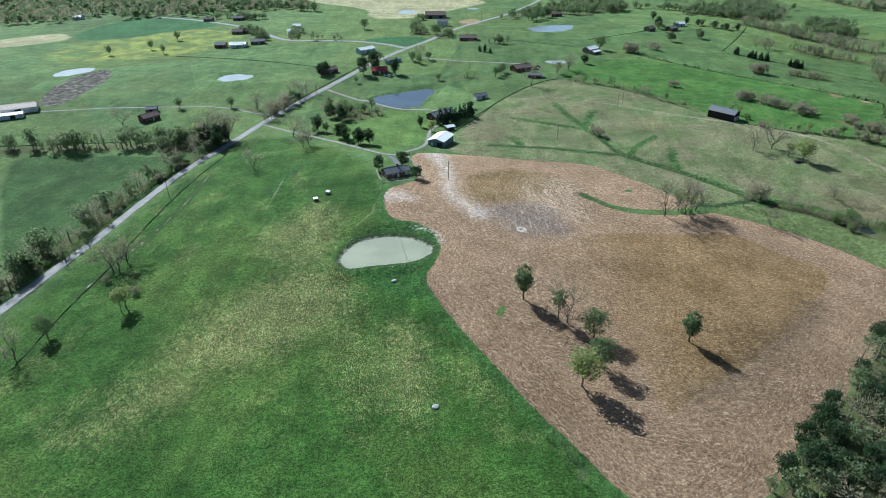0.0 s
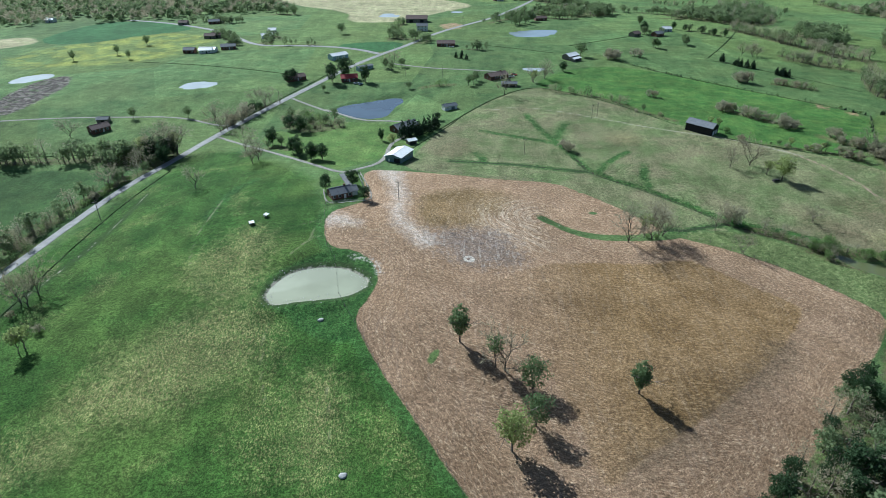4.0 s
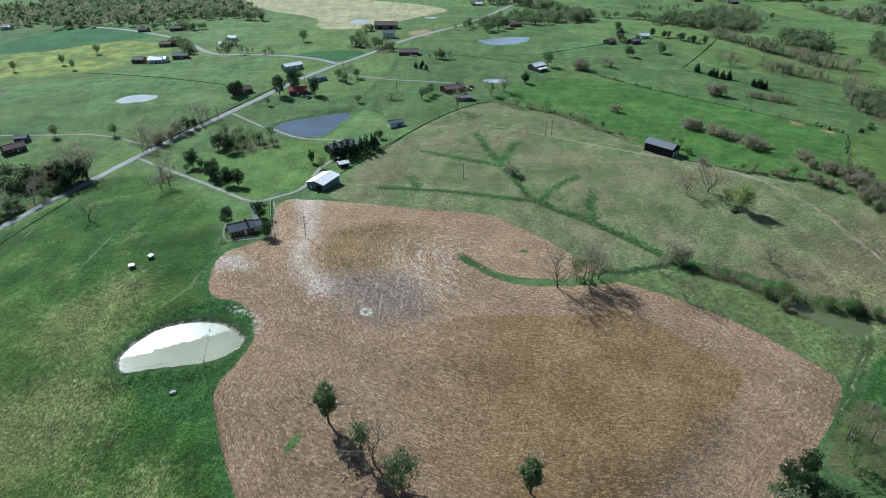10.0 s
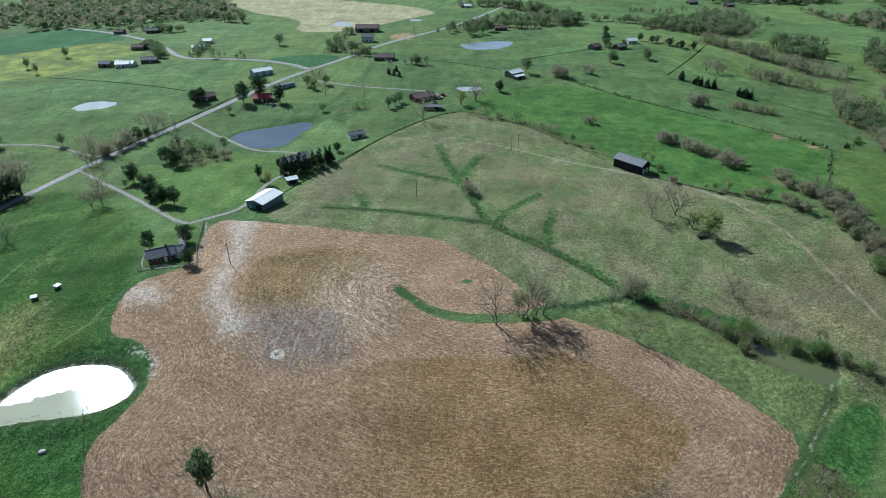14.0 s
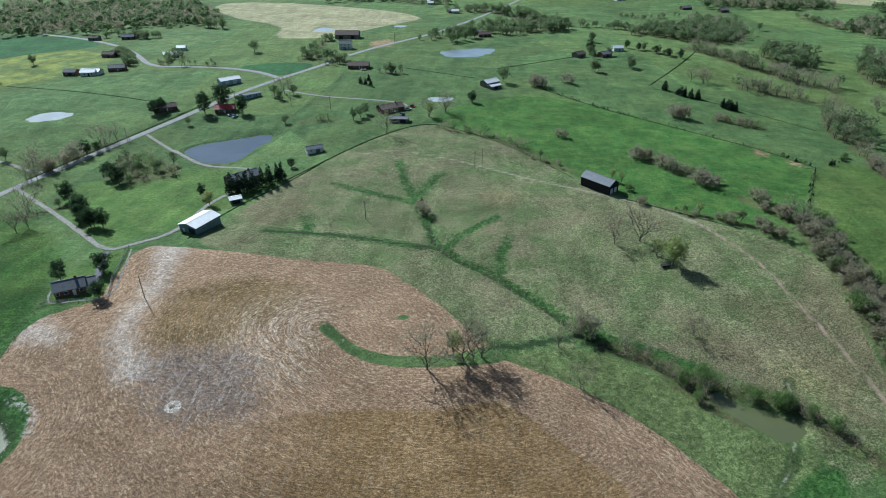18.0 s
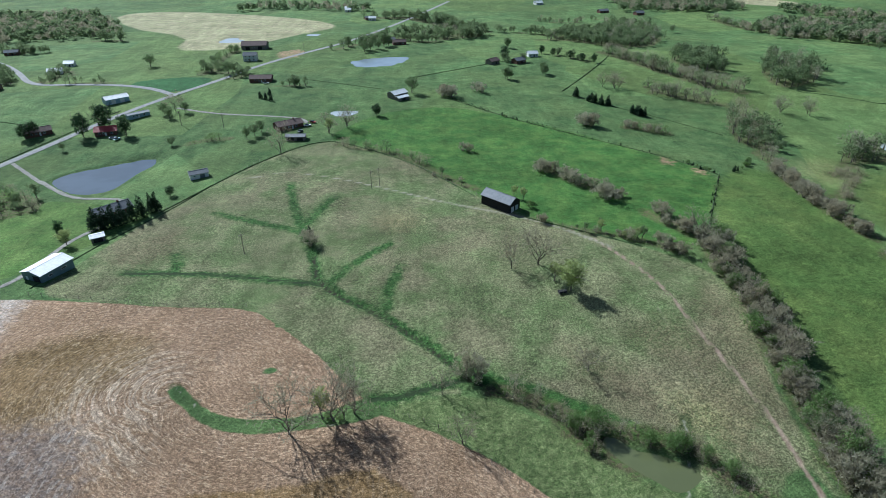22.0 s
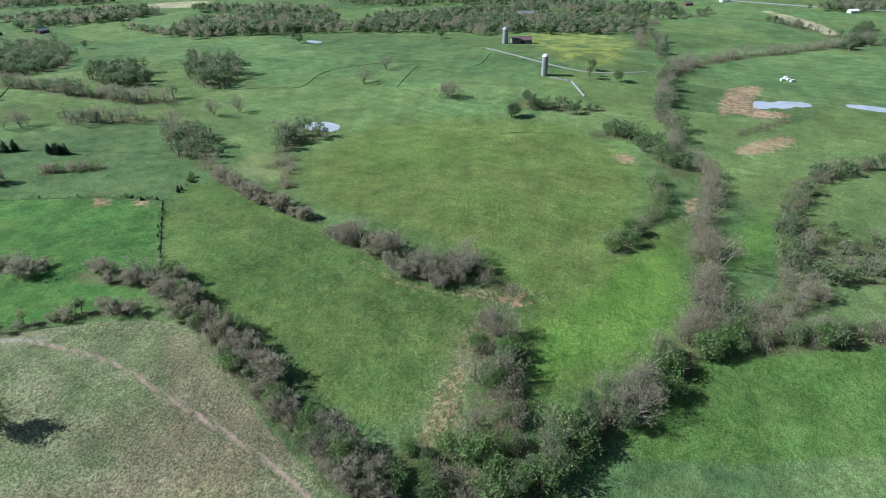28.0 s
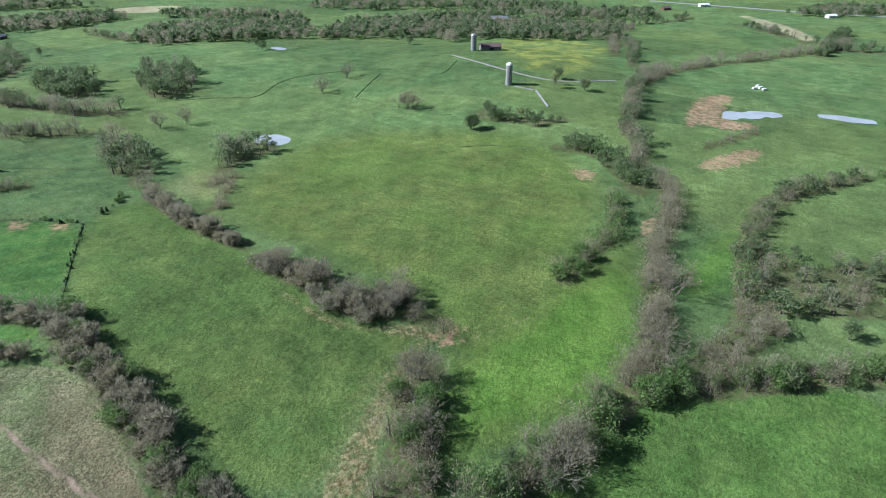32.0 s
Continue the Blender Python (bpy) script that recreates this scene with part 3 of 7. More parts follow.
    ("leafy bare", 26, 14, 6, 10, [(1005.7, 320.4), (976.1, 283.2), (913.1, 218.1), (925.9, 178.6)]),
    ("bare spring", 20, 8, 6, 9, [(309.3, 572.5), (319.3, 548.7), (334.9, 531.7), (350, 527.8)]),
    ("leafy bare", 24, 10, 7, 10, [(1004, 564.4), (982.7, 502.8), (895.9, 432.1)]),
    ("shrub leafy", 18, 8, 4, 7, [(293.5, 915.2), (321.6, 887.7), (370.4, 916.2)]),
    ("leafy", 14, 8, 6, 9, [(57.8, 735.4), (103.9, 796.2), (147.2, 805.5)]),
    ("shrub bare", 20, 9, 5, 8, [(738.1, 366.8), (869.7, 433.8), (922.9, 430.2)]),
    ("bare spring bare shrub", 55, 13, 8, 11, [(312.7, 703.3), (325.1, 672.1), (334.2, 634.5), (348.3, 595), (360.4, 571.1), (374.3, 555.6)]),
    ("leafy spring", 34, 8, 6, 9, [(187.9, 861.6), (222.9, 837.9), (274.7, 814.9), (292, 791.1)]),
    ("shrub bush", 55, 6, 3, 5, [(262, 481.5), (272.4, 478.5), (284.7, 468.2)]),
    ("leafy spring", 26, 8, 6, 9, [(513.1, 350.5), (509.1, 338.5), (515.7, 328.8), (515.5, 315.1)]),
    ("leafy spring", 34, 8, 8, 11, [(-203.4, 824.1), (-189.7, 828.2), (-169.3, 817)]),
    ("leafy dark", 30, 8, 6, 9, [(-232.1, 682.4), (-208.3, 663.4), (-185.6, 623.9)]),
    ("shrub bush leafy", 45, 5, 2.5, 5, [(-158.6, 206.2), (-154.9, 225.9), (-152.9, 242.1)]),
    ("bare", 14, 5, 5, 7, [(305.3, 557.4), (324.9, 549), (343.3, 535.7)]),
    ("bare spring bare leafy", 45, 9, 9, 12, [(360, 411.8), (381.9, 436), (398.7, 436.4)]),
    ("bare shrub leafy", 36, 10, 5, 8, [(323.3, 432.5), (322.8, 415.2)]),
    ("leafy bare", 26, 8, 6, 9, [(695.6, 333.7), (799.2, 375.5), (848.9, 415.5)]),
    ("leafy spring bush", 22, 9, 5, 8, [(506.6, 350.6), (511.9, 339), (521.8, 328.2), (524.5, 313.3)]),
    ("leafy bare", 20, 10, 6, 9, [(1017.3, 340.2), (998, 309.9), (984.2, 282.9)]),
    ("leafy dark", 40, 12, 6, 10, [(870.4, 223.8), (941.2, 225.9), (1025, 228.4)]),
    ("leafy bush", 22, 8, 5, 8, [(-42.9, 635.9), (-28.8, 649.3), (-42.1, 694.6), (-34.3, 747.8)]),
    ("leafy dark", 26, 8, 6, 9, [(-259.3, 776.3), (-236.9, 762.4), (-215.2, 768.5)]),
    ("leafy", 22, 8, 4, 7, [(-167.9, 633), (-155.5, 623.6), (-168.3, 676.7), (-149.4, 655.3)]),
    ("leafy bare spring", 26, 12, 6, 9, [(83.9, 768.4), (110.4, 815), (141.5, 807.5), (169.3, 849.5), (192, 816.7)]),
]
# Groves: kinds, spacing, least and most height, outline.
GROVES = [
    ("dark dark leafy shrub", 5, 6.5, 9.5, [(147.4, 170.7), (131.7, 154.4), (115.3, 137), (105.4, 126.7), (91.3, 113.1), (80.7, 103.3), (72.3, 94), (85.1, 81.8), (111.2, 94.7), (151.2, 152.1)]),
    ("spring shrub bush", 7, 5, 8, [(170.7, 189.8), (177.2, 193.7), (184.9, 181.4), (174.8, 164.2), (152.4, 163.1), (156, 173.8)]),
    ("shrub bare bush leafy", 5.5, 5, 8, [(421.9, 164.4), (448.6, 161.9), (434.2, 148.9), (455.8, 136.9), (460.3, 123.7), (416.6, 120), (410, 131.1), (396.5, 151.2), (395.5, 158.3)]),
    ("dark leafy leafy", 6, 8, 11, [(285.5, 787.7), (320, 830.6), (372.6, 816.5), (376.8, 755.3), (339.4, 721), (300.5, 758.5)]),
    ("dark leafy dark bare", 7, 8, 11, [(-172.4, 330.4), (-174.8, 350.5), (-159.1, 355), (-132, 334.9), (-133.5, 321.8)]),
    ("leafy leafy spring", 6, 10, 13, [(360.2, 661.5), (385, 690.8), (403.8, 647.3), (387.7, 604.9), (363.2, 620.2)]),
    ("leafy spring bare", 7, 10, 13, [(418.6, 613.1), (449.1, 654.2), (476.7, 628.7), (450.2, 578.3), (412, 557.8), (403.6, 574.2)]),
    ("leafy spring bare", 8, 9, 12, [(325.9, 749.3), (364.6, 883.3), (390.3, 871.6), (415.4, 855.6), (403.1, 776), (363.1, 712.5)]),
    ("bare shrub spring leafy", 6, 9, 12, [(339.5, 507.9), (318.6, 458.9), (324.7, 434.9), (335.5, 435.9), (346.7, 462.1), (352.3, 490.7), (351.8, 516.7)]),
    ("leafy bush shrub spring", 6, 4, 7.5, [(-86.4, 396.2), (-94.6, 419.3), (-88.5, 423.2), (-74.5, 417.9), (-56.4, 410.2), (-43.4, 391.9), (-48.3, 383.5), (-67.3, 375.6)]),
]
# Far woods, outlines.
WOODS = [
    [(-537.1, 694.1), (-515.2, 718.3), (-469.2, 739.8), (-423.6, 796.2), (-363, 821.7), (-295.6, 838.4), (-212.8, 865.1), (-225.7, 921.1), (-657, 934.5)],
    [(-394.2, 766.5), (-310.5, 783.6), (-261.7, 827.3), (-184, 850.5), (-214.1, 912.7), (-293.4, 1035.1), (-560, 1004.2)],
    [(494, 814.6), (508.5, 788.7), (550.9, 723.7), (615.1, 674.9), (650.6, 718.1), (642.1, 826.2), (589.3, 865.8), (537.7, 843.3)],
    [(629.1, 655), (711.3, 679), (782, 621.7), (876.6, 540.1), (911.4, 466.5), (866.4, 418), (821.8, 423.8), (761.8, 471.6), (751.7, 544.3), (708.6, 562.1), (647.2, 605.7)],
    [(444.4, 1036.1), (473.6, 996.5), (539.7, 964.2), (597.2, 983.4), (575.7, 1057.8), (492.9, 1083.9), (426.7, 1095.8)],
    [(467, 1233.3), (540.1, 1192.9), (634.6, 1149.1), (611.3, 1251.3), (497.4, 1337)],
    [(801.5, 875.3), (851.5, 764.5), (911, 726.4), (957.2, 643.9), (1050.1, 559.1), (1015.9, 683), (867.1, 898.8)],
    [(623.1, 965.2), (676, 850.5), (699.7, 756.2), (744.9, 809.1), (708.2, 921.7), (656.4, 994.2)],
    [(837.4, 651.6), (923.4, 576.8), (953.5, 471.2), (1023.9, 425.6), (1052.9, 475.5), (937.6, 630.9)],
    [(496.9, 752.3), (557, 712.1), (616.3, 650.7), (678.8, 701.7), (702.9, 792.1), (565.7, 873.5)],
    [(603.2, 640.2), (659.5, 628.2), (713.5, 570.6), (679.7, 524.1), (716.4, 520.2), (768.6, 495.3), (818.3, 453.7), (903.9, 498.8), (869.4, 586.1), (871.2, 664.2), (733.7, 721.3)],
    [(1142, 317.7), (1142.8, 264.9), (1191.1, 216.4), (1198.1, 173.8), (1311.2, 182.1), (1252, 283.3)],
    [(419.8, 982.1), (531.5, 967.1), (611.9, 1010.7), (567.2, 1082), (456.3, 1068.9)],
    [(-110.8, 1035.7), (-47.9, 1054.3), (86.1, 1018.6), (50.5, 1080.1), (-90.1, 1099.8)],
]
# Single trees and bushes: kind, and places with heights.
SINGLE_TREES = [
    ("slim", [(24.4, 170.7, 12), (75, 152.9, 10.5)]),
    ("spring", [(34.6, 160.2, 11), (102, 246.6, 10), (179.3, 308, 7), (176, 378.2, 6), (179.5, 374.7, 6), (81.5, 474.8, 9), (-115, 171.4, 8.5), (-114, 173.6, 8.5), (511, 349.7, 8), (517.4, 328.8, 8), (588.9, 344.1, 8), (591.1, 321.5, 8), (495, 406.3, 8), (581.3, 341.5, 10), (678.5, 574.9, 7), (512.9, 346.1, 7)]),
    ("bare", [(37.5, 158.9, 10), (94, 241.2, 11), (57.9, 444.9, 11), (105, 246, 9.5), (107.7, 246.8, 9.5), (110.4, 248.6, 9.5), (164.9, 318.1, 9), (175.5, 319.4, 10.5), (-93.2, 342.5, 9), (-80.2, 322.8, 9), (-118.3, 385.9, 9), (-115.3, 441.9, 8), (-111.2, 445.1, 8), (-108.1, 448.2, 8), (-28, 536.9, 9), (90.9, 485, 9), (284.2, 575.2, 6), (286.9, 570.7, 6), (320.2, 554.6, 6), (-137.4, 147.3, 9), (-128, 197.3, 9), (-127.9, 203.9, 9), (-131.7, 199.3, 9), (-81.9, 317.6, 8)]),
    ("bare", [(-100.6, 287.2, 8), (-133.5, 406.4, 8), (-154, 370.3, 8), (-211.4, 375.4, 8), (488.1, 480.5, 8), (524.1, 491.4, 8), (494.9, 402.1, 8), (375.6, 506.1, 8), (391.5, 501.5, 8), (348.3, 171.2, 9), (354.2, 177.9, 9), (91, 485.4, 8), (80.7, 476.3, 8), (275.3, 574.3, 8), (283.3, 570.2, 8), (307.9, 549.3, 8), (316.2, 545.1, 8), (328.9, 533.8, 8), (336.9, 529.8, 8), (493.1, 401.2, 8), (494.9, 396.3, 8), (377.2, 507.3, 7), (391.9, 499.4, 7), (521.6, 490.1, 7)]),
    ("bare", [(487.6, 479.6, 7), (492, 408.1, 7), (492.6, 402.5, 7), (135, 255.8, 6), (139.3, 237.7, 6), (179.2, 261.6, 6)]),
    ("dark", [(-80.9, 352.8, 9), (-62.7, 334.6, 9), (-65.1, 334.6, 8), (-51.7, 320.9, 8), (-60, 327.7, 8)]),
    ("leafy", [(44.6, 152.2, 9.5), (44.1, 138.6, 10.5), (-74.9, 476.3, 5), (-10.7, 473.4, 5), (-34.1, 532.3, 7), (-28.1, 524.3, 7), (-20.5, 533.6, 7), (33.5, 472.6, 7), (37, 477.5, 7), (39.6, 483.8, 7), (132, 563, 11), (71.6, 753.9, 10), (89.6, 720.9, 10), (95, 727.3, 10), (102.1, 734, 10), (111.7, 754.6, 10), (240.9, 615, 7), (210.2, 601.7, 7), (215.1, 652.1, 7), (231.2, 664.9, 7), (-134.2, 159, 8), (-187.6, 408.4, 7)]),
    ("leafy", [(-152.8, 412.1, 7), (-312.8, 565.5, 8), (-284.8, 588.5, 8), (-276.6, 631.8, 8), (-265.1, 569.8, 8), (486.9, 345.1, 9), (314, 554.5, 7), (318.5, 546.5, 7), (671.4, 567.4, 7), (563.7, 661.1, 7), (563, 673.9, 7), (397.4, 130.8, 7), (238.1, 612.9, 8), (206, 602.5, 8), (228.2, 731.7, 8), (214.7, 665.9, 8), (421.7, 806.1, 8), (70.9, 773.2, 6), (84.5, 759.4, 6), (97.1, 765.5, 6), (103.6, 770.1, 6)]),
    ("leafy", [(87.5, 736.2, 12), (97, 742.2, 12), (107.2, 750.8, 12), (227.1, 730.6, 9), (207.2, 600.2, 9), (239.4, 619.5, 9), (488.8, 343.9, 9), (655.2, 543.1, 9), (554.3, 639.2, 9), (-41.1, 652.7, 10), (-17.4, 637.9, 10), (-94, 678.5, 10), (487.8, 344.9, 8), (601.9, 349.9, 8), (591.2, 323.6, 8)]),
    ("willow", [(37.1, 130.2, 12.5), (183.4, 300.9, 11), (-12.1, 348.5, 7)]),
    ("bush", [(103.3, 246.8, 2), (106.7, 246.2, 2), (181.3, 366.8, 3.5), (296, 209.1, 2)]),
    ("shrub", [(142.7, 264.3, 7.5), (146.1, 261.8, 7.5), (84.3, 348.8, 5), (86.7, 344.5, 5), (154.4, 553.4, 7), (159, 553.8, 7), (193.9, 408.4, 6.5), (196.5, 406.7, 6.5), (204.4, 398.4, 6.5), (205.9, 393.5, 6.5), (208.2, 388.8, 6.5), (215.1, 372.5, 6.5), (217.3, 369, 6.5), (158.3, 443.3, 4.5), (161.3, 441.6, 4.5), (238.5, 486.7, 4.5), (241.8, 485.8, 4.5), (264.2, 483.1, 4.5), (267.2, 478.8, 4.5), (273.6, 472.7, 4.5), (278.6, 469.8, 4.5), (385.3, 148.8, 5), (182.4, 561, 6), (179.6, 566.7, 6)]),
    ("shrub", [(154.4, 555, 8), (159.1, 550, 8), (238.1, 486.7, 8), (242.6, 484.4, 8), (-129.7, 190.7, 3), (-114.6, 181.8, 3)]),
    ("cedar", [(84.6, 354.3, 3.5), (-7.2, 363.5, 9), (-3.7, 364.4, 9), (-0.7, 366.6, 9), (2.3, 368.8, 9), (5, 372.5, 9), (7.7, 376.1, 9), (10.3, 380.5, 9), (12.1, 382, 9), (24.4, 558.2, 4.5), (28.8, 554.8, 4.5), (33.4, 549.8, 4.5), (29.6, 566, 4.5), (249.2, 550.3, 6), (256.6, 538.2, 6), (259, 535.7, 6), (261.8, 531.8, 6), (266.1, 529.5, 6), (276.4, 510, 6), (279.5, 505.4, 6), (282.4, 503.2, 6), (278.5, 507.7, 6), (276.9, 511.7, 4), (278.9, 509.4, 4)]),
    ("cedar", [(281, 505.8, 4), (249, 553, 4.5), (254.7, 538.7, 4.5), (257.4, 534.6, 4.5), (261.9, 529.8, 4.5), (266, 528, 4.5), (277.4, 511.8, 4.5), (281.6, 507.2, 4.5)]),
    ("dark", [(-35.2, 274.1, 8), (-24.2, 281.6, 7.5), (-16.4, 264.3, 6), (-19.3, 358.1, 7), (12.4, 399.5, 5), (-50.6, 321.8, 8), (-45.7, 320, 8), (-112.4, 422.7, 8), (-72.2, 497.8, 15), (-64.2, 510.6, 15), (-46, 496.6, 12), (-106.1, 496.7, 9), (-103.1, 501.3, 9), (108.4, 508, 7), (-109.3, 428.3, 6), (215.6, 672.9, 11), (255.1, 700.7, 7), (263.2, 689.9, 7), (275.9, 676.6, 7), (282.9, 661.7, 7), (292, 656.2, 7), (-70.7, 379, 9), (-79, 385.9, 9)]),
]
FENCE_LINES = [
    ("wire fence beside the tilled field", [(-35.1, 276), (-31.5, 251.2), (-28.8, 236.8), (-25.9, 224.1), (-21.9, 217.2), (-18.9, 204.5), (-16.5, 193.8), (-13, 186), (-8.6, 178.3), (0.3, 160.1), (13.6, 138.2), (23.2, 120.8), (29.4, 107.3), (32.8, 98.9)]),
    ("wooden board fence round the house yard", [(-32.1, 259.1), (-22.4, 261.4), (-13, 262.9), (-18.2, 276), (-21.6, 288), (-25.8, 303.3)]),
    ("wire fence along the hill pasture", [(-4.2, 306.3), (18.8, 303.4), (43.6, 299.8), (71.2, 300.2)]),
    ("wire fence up the hill to the red-roofed house", [(13.7, 379.8), (29.7, 409.3), (49.6, 438.3), (67.3, 455.6)]),
    ("wire fence behind the black barn", [(106.8, 454.6), (134.3, 417.8), (160.6, 381.6), (193.9, 345.2), (219.8, 326.3), (235.5, 309.3)]),
    ("wire fence across the green meadow", [(282.2, 397.2), (249.4, 337.6)]),
    ("wire fence on the field's far edge", [(117.3, 250.6), (131.8, 244.5), (139.4, 238.3), (152.7, 225), (166.4, 210.9)]),
    ("wire fence along the country road", [(-123.7, 385.8), (-115.9, 422.5), (-103.3, 462.2), (-85.8, 506.3)]),
]
POLES = [(-1.5, 265), (109.3, 396.9), (113.1, 399.7), (61.1, 338.1), (-56.9, 515.7), (-27.5, 546.7), (-134.7, 262), (-150.8, 218.2), (-15.8, 508.7), (14.1, 496.3), (32.6, 723.5), (-100.8, 446.9), (-112.2, 398.3)]



def to_line(x, y, line, closed=False):
    """Distance of each place from a line of straight pieces."""
    best = np.full(x.shape, 1e9)
    pts = list(line) + ([line[0]] if closed else [])
    for (ax, ay), (bx, by) in zip(pts, pts[1:]):
        dx, dy = bx - ax, by - ay
        t = np.clip(((x - ax) * dx + (y - ay) * dy) / (dx * dx + dy * dy + 1e-9), 0, 1)
        best = np.minimum(best, np.hypot(x - ax - t * dx, y - ay - t * dy))
    return best


def inside(x, y, ring):
    odd = np.zeros(x.shape, bool)
    for (ax, ay), (bx, by) in zip(ring, ring[1:] + ring[:1]):
        if ay != by:
            odd ^= ((ay > y) != (by > y)) & (x < (bx - ax) * (y - ay) / (by - ay) + ax)
    return odd


def smooth(line, closed=False, times=2):
    """Chaikin's corner cutting."""
    for _ in range(times):
        pts = list(line)
        pairs = list(zip(pts, pts[1:] + pts[:1])) if closed else list(zip(pts, pts[1:]))
        cut = []
        for (ax, ay), (bx, by) in pairs:
            cut += [(0.75 * ax + 0.25 * bx, 0.75 * ay + 0.25 * by), (0.25 * ax + 0.75 * bx, 0.25 * ay + 0.75 * by)]
        line = cut if closed else [pts[0]] + cut + [pts[-1]]
    return line


def reach(x, y, rings, far=40.0):
    """Signed distance, positive inside, to the nearest of some closed outlines; cut off at far."""
    best = np.full(x.shape, -far)
    for ring in rings:
        xs, ys = [p[0] for p in ring], [p[1] for p in ring]
        near = (x > min(xs) - far) & (x < max(xs) + far) & (y > min(ys) - far) & (y < max(ys) + far)
        if near.any():
            ring = smooth(ring, True, 1)
            d = to_line(x[near], y[near], ring, True)
            d = np.where(inside(x[near], y[near], ring), d, -d)
            best[near] = np.maximum(best[near], d)
    return best


def along(x, y, lines, far=40.0):
    """Distance from the nearest of some open lines, cut off at far."""
    best = np.full(x.shape, far)
    for line in lines:
        xs, ys = [p[0] for p in line], [p[1] for p in line]
        near = (x > min(xs) - far) & (x < max(xs) + far) & (y > min(ys) - far) & (y < max(ys) + far)
        if near.any():
            best[near] = np.minimum(best[near], to_line(x[near], y[near], smooth(line, False, 1)))
    return best


POND_LEVEL = [float(np.mean(relief([p[0] for p in ring], [p[1] for p in ring]))) - 0.8 for ring in PONDS]


def land(x, y):
    """Height of the ground with its pond basins and ditches."""
    x, y = np.asarray(x, float), np.asarray(y, float)
    z = relief(x, y)
    for ring, level in zip(PONDS, POND_LEVEL):
        d = reach(x, y, [ring], 10.0)
        f = np.clip((d + 9) / 7.5, 0, 1)
        f = f * f * (3 - 2 * f)
        z = z * (1 - f) + (level - 0.5 * np.clip(d, -1.6, 1.6)) * f
    ditch = along(x, y, [CREEK], 8.0)
    z = z - 1.3 * np.clip(1 - ditch / 3.0, 0, 1) ** 2
    return z


def at(x, y):
    return float(land(np.array([x]), np.array([y]))[0])


# ---- the ground, one sheet ----
def steps(lo, hi, fine, far, grow=1.026):
    """Grid lines: even steps from lo to hi, growing ones past that as far as far."""
    mid = list(np.arange(lo, hi, fine))
    out, s, v = [], fine, hi
    while v < far:
        out.append(v)
        s = min(s * grow, 120)
        v += s
    back, s, v = [], fine, lo - fine
    while v > -far + 300:
        back.append(v)
        s = min(s * grow, 120)
        v -= s
    return np.array(back[::-1] + mid + out)


def ground_sheet():
    gx, gy = steps(-125, 330, 1.7, 3600, 1.035), steps(88, 370, 1.7, 3600, 1.035)
    nx, ny = len(gx), len(gy)
    x, y = (a.ravel() for a in np.meshgrid(gx, gy))
    z = land(x, y)
    me = bpy.data.meshes.new("ground")
    n = np.arange(nx * ny).reshape(ny, nx)
    quads = np.stack([n[:-1, :-1], n[:-1, 1:], n[1:, 1:], n[1:, :-1]], -1).reshape(-1, 4)
    me.vertices.add(nx * ny)
    me.vertices.foreach_set("co", np.stack([x, y, z], 1).ravel())
    me.loops.add(quads.size)
    me.loops.foreach_set("vertex_index", quads.ravel())
    me.polygons.add(len(quads))
    me.polygons.foreach_set("loop_start", np.arange(0, quads.size, 4))
    me.polygons.foreach_set("use_smooth", np.ones(len(quads), bool))
    me.update()
    zones = {
        "tilled": np.minimum(reach(x, y, [TILLED]), -reach(x, y, [SNAKE] + WEEDS)),
        "hill": reach(x, y, [HILL]), "strip": reach(x, y, [STRIP]), "lawn": reach(x, y, [YARD, LAWN]),
        "vivid": reach(x, y, [VIVID]), "meadow_near": reach(x, y, [MEADOW_NEAR]), "meadow": reach(x, y, [MEADOW]), "meadow_far": reach(x, y, [MEADOW_FAR]), "pale": reach(x, y, PALE),
        "yellow": reach(x, y, YELLOW), "crop": reach(x, y, [CROP, CROP_B]), "muck": reach(x, y, [MUCK]),
        "greysoil": reach(x, y, [GREYSOIL]), "bare": reach(x, y, BARE), "tawny": reach(x, y, TAWNY),
        "streak": reach(x, y, [STREAK, GATEWAY]), "heart": reach(x, y, [HEART]), "dull_heart": reach(x, y, [DULL_HEART]), "arcs": reach(x, y, [ARCS]),
        "damp": reach(x, y, DAMP), "straw": reach(x, y, STRAW), "brown": reach(x, y, BROWN), "fallow": reach(x, y, FALLOW), "lush_hollow": reach(x, y, LUSH_HOLLOW),
        "west_field": reach(x, y, [WEST_FIELD]), "crust": reach(x, y, [CRUST], 10.0), "gully": along(x, y, GULLIES, 10.0),
        "ways": along(x, y, WAYS), "creek": along(x, y, [CREEK]),
        "near_pasture": reach(x, y, [NEAR_PASTURE]), "bank": reach(x, y, [BANK] + RANK_GRASS), "track": along(x, y, [TRACK_B]), "upper_track": along(x, y, [TRACK], 20.0),
        "headland": reach(x, y, [TILLED]), "shore": reach(x, y, PONDS[:1], 12.0), "rows": along(x, y, [SNAKE], 150.0),
        "lines": along(x, y, [WAYS[3], WAYS[7]], 20.0), "paths": along(x, y, COW_PATHS, 20.0), "thicket": thicket(x, y), "hay_ring": np.minimum(np.hypot(x - 28.3, y - 217.2), 20.0),
    }
    for name, values in zones.items():
        a = me.attributes.new(name, "FLOAT", "POINT")
        a.data.foreach_set("value", values.astype(np.float32))
    ob = new("ground", me)
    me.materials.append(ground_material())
    return tagged(ob, "rolling green pasture with a tilled brown field", "ground", kind="structure")


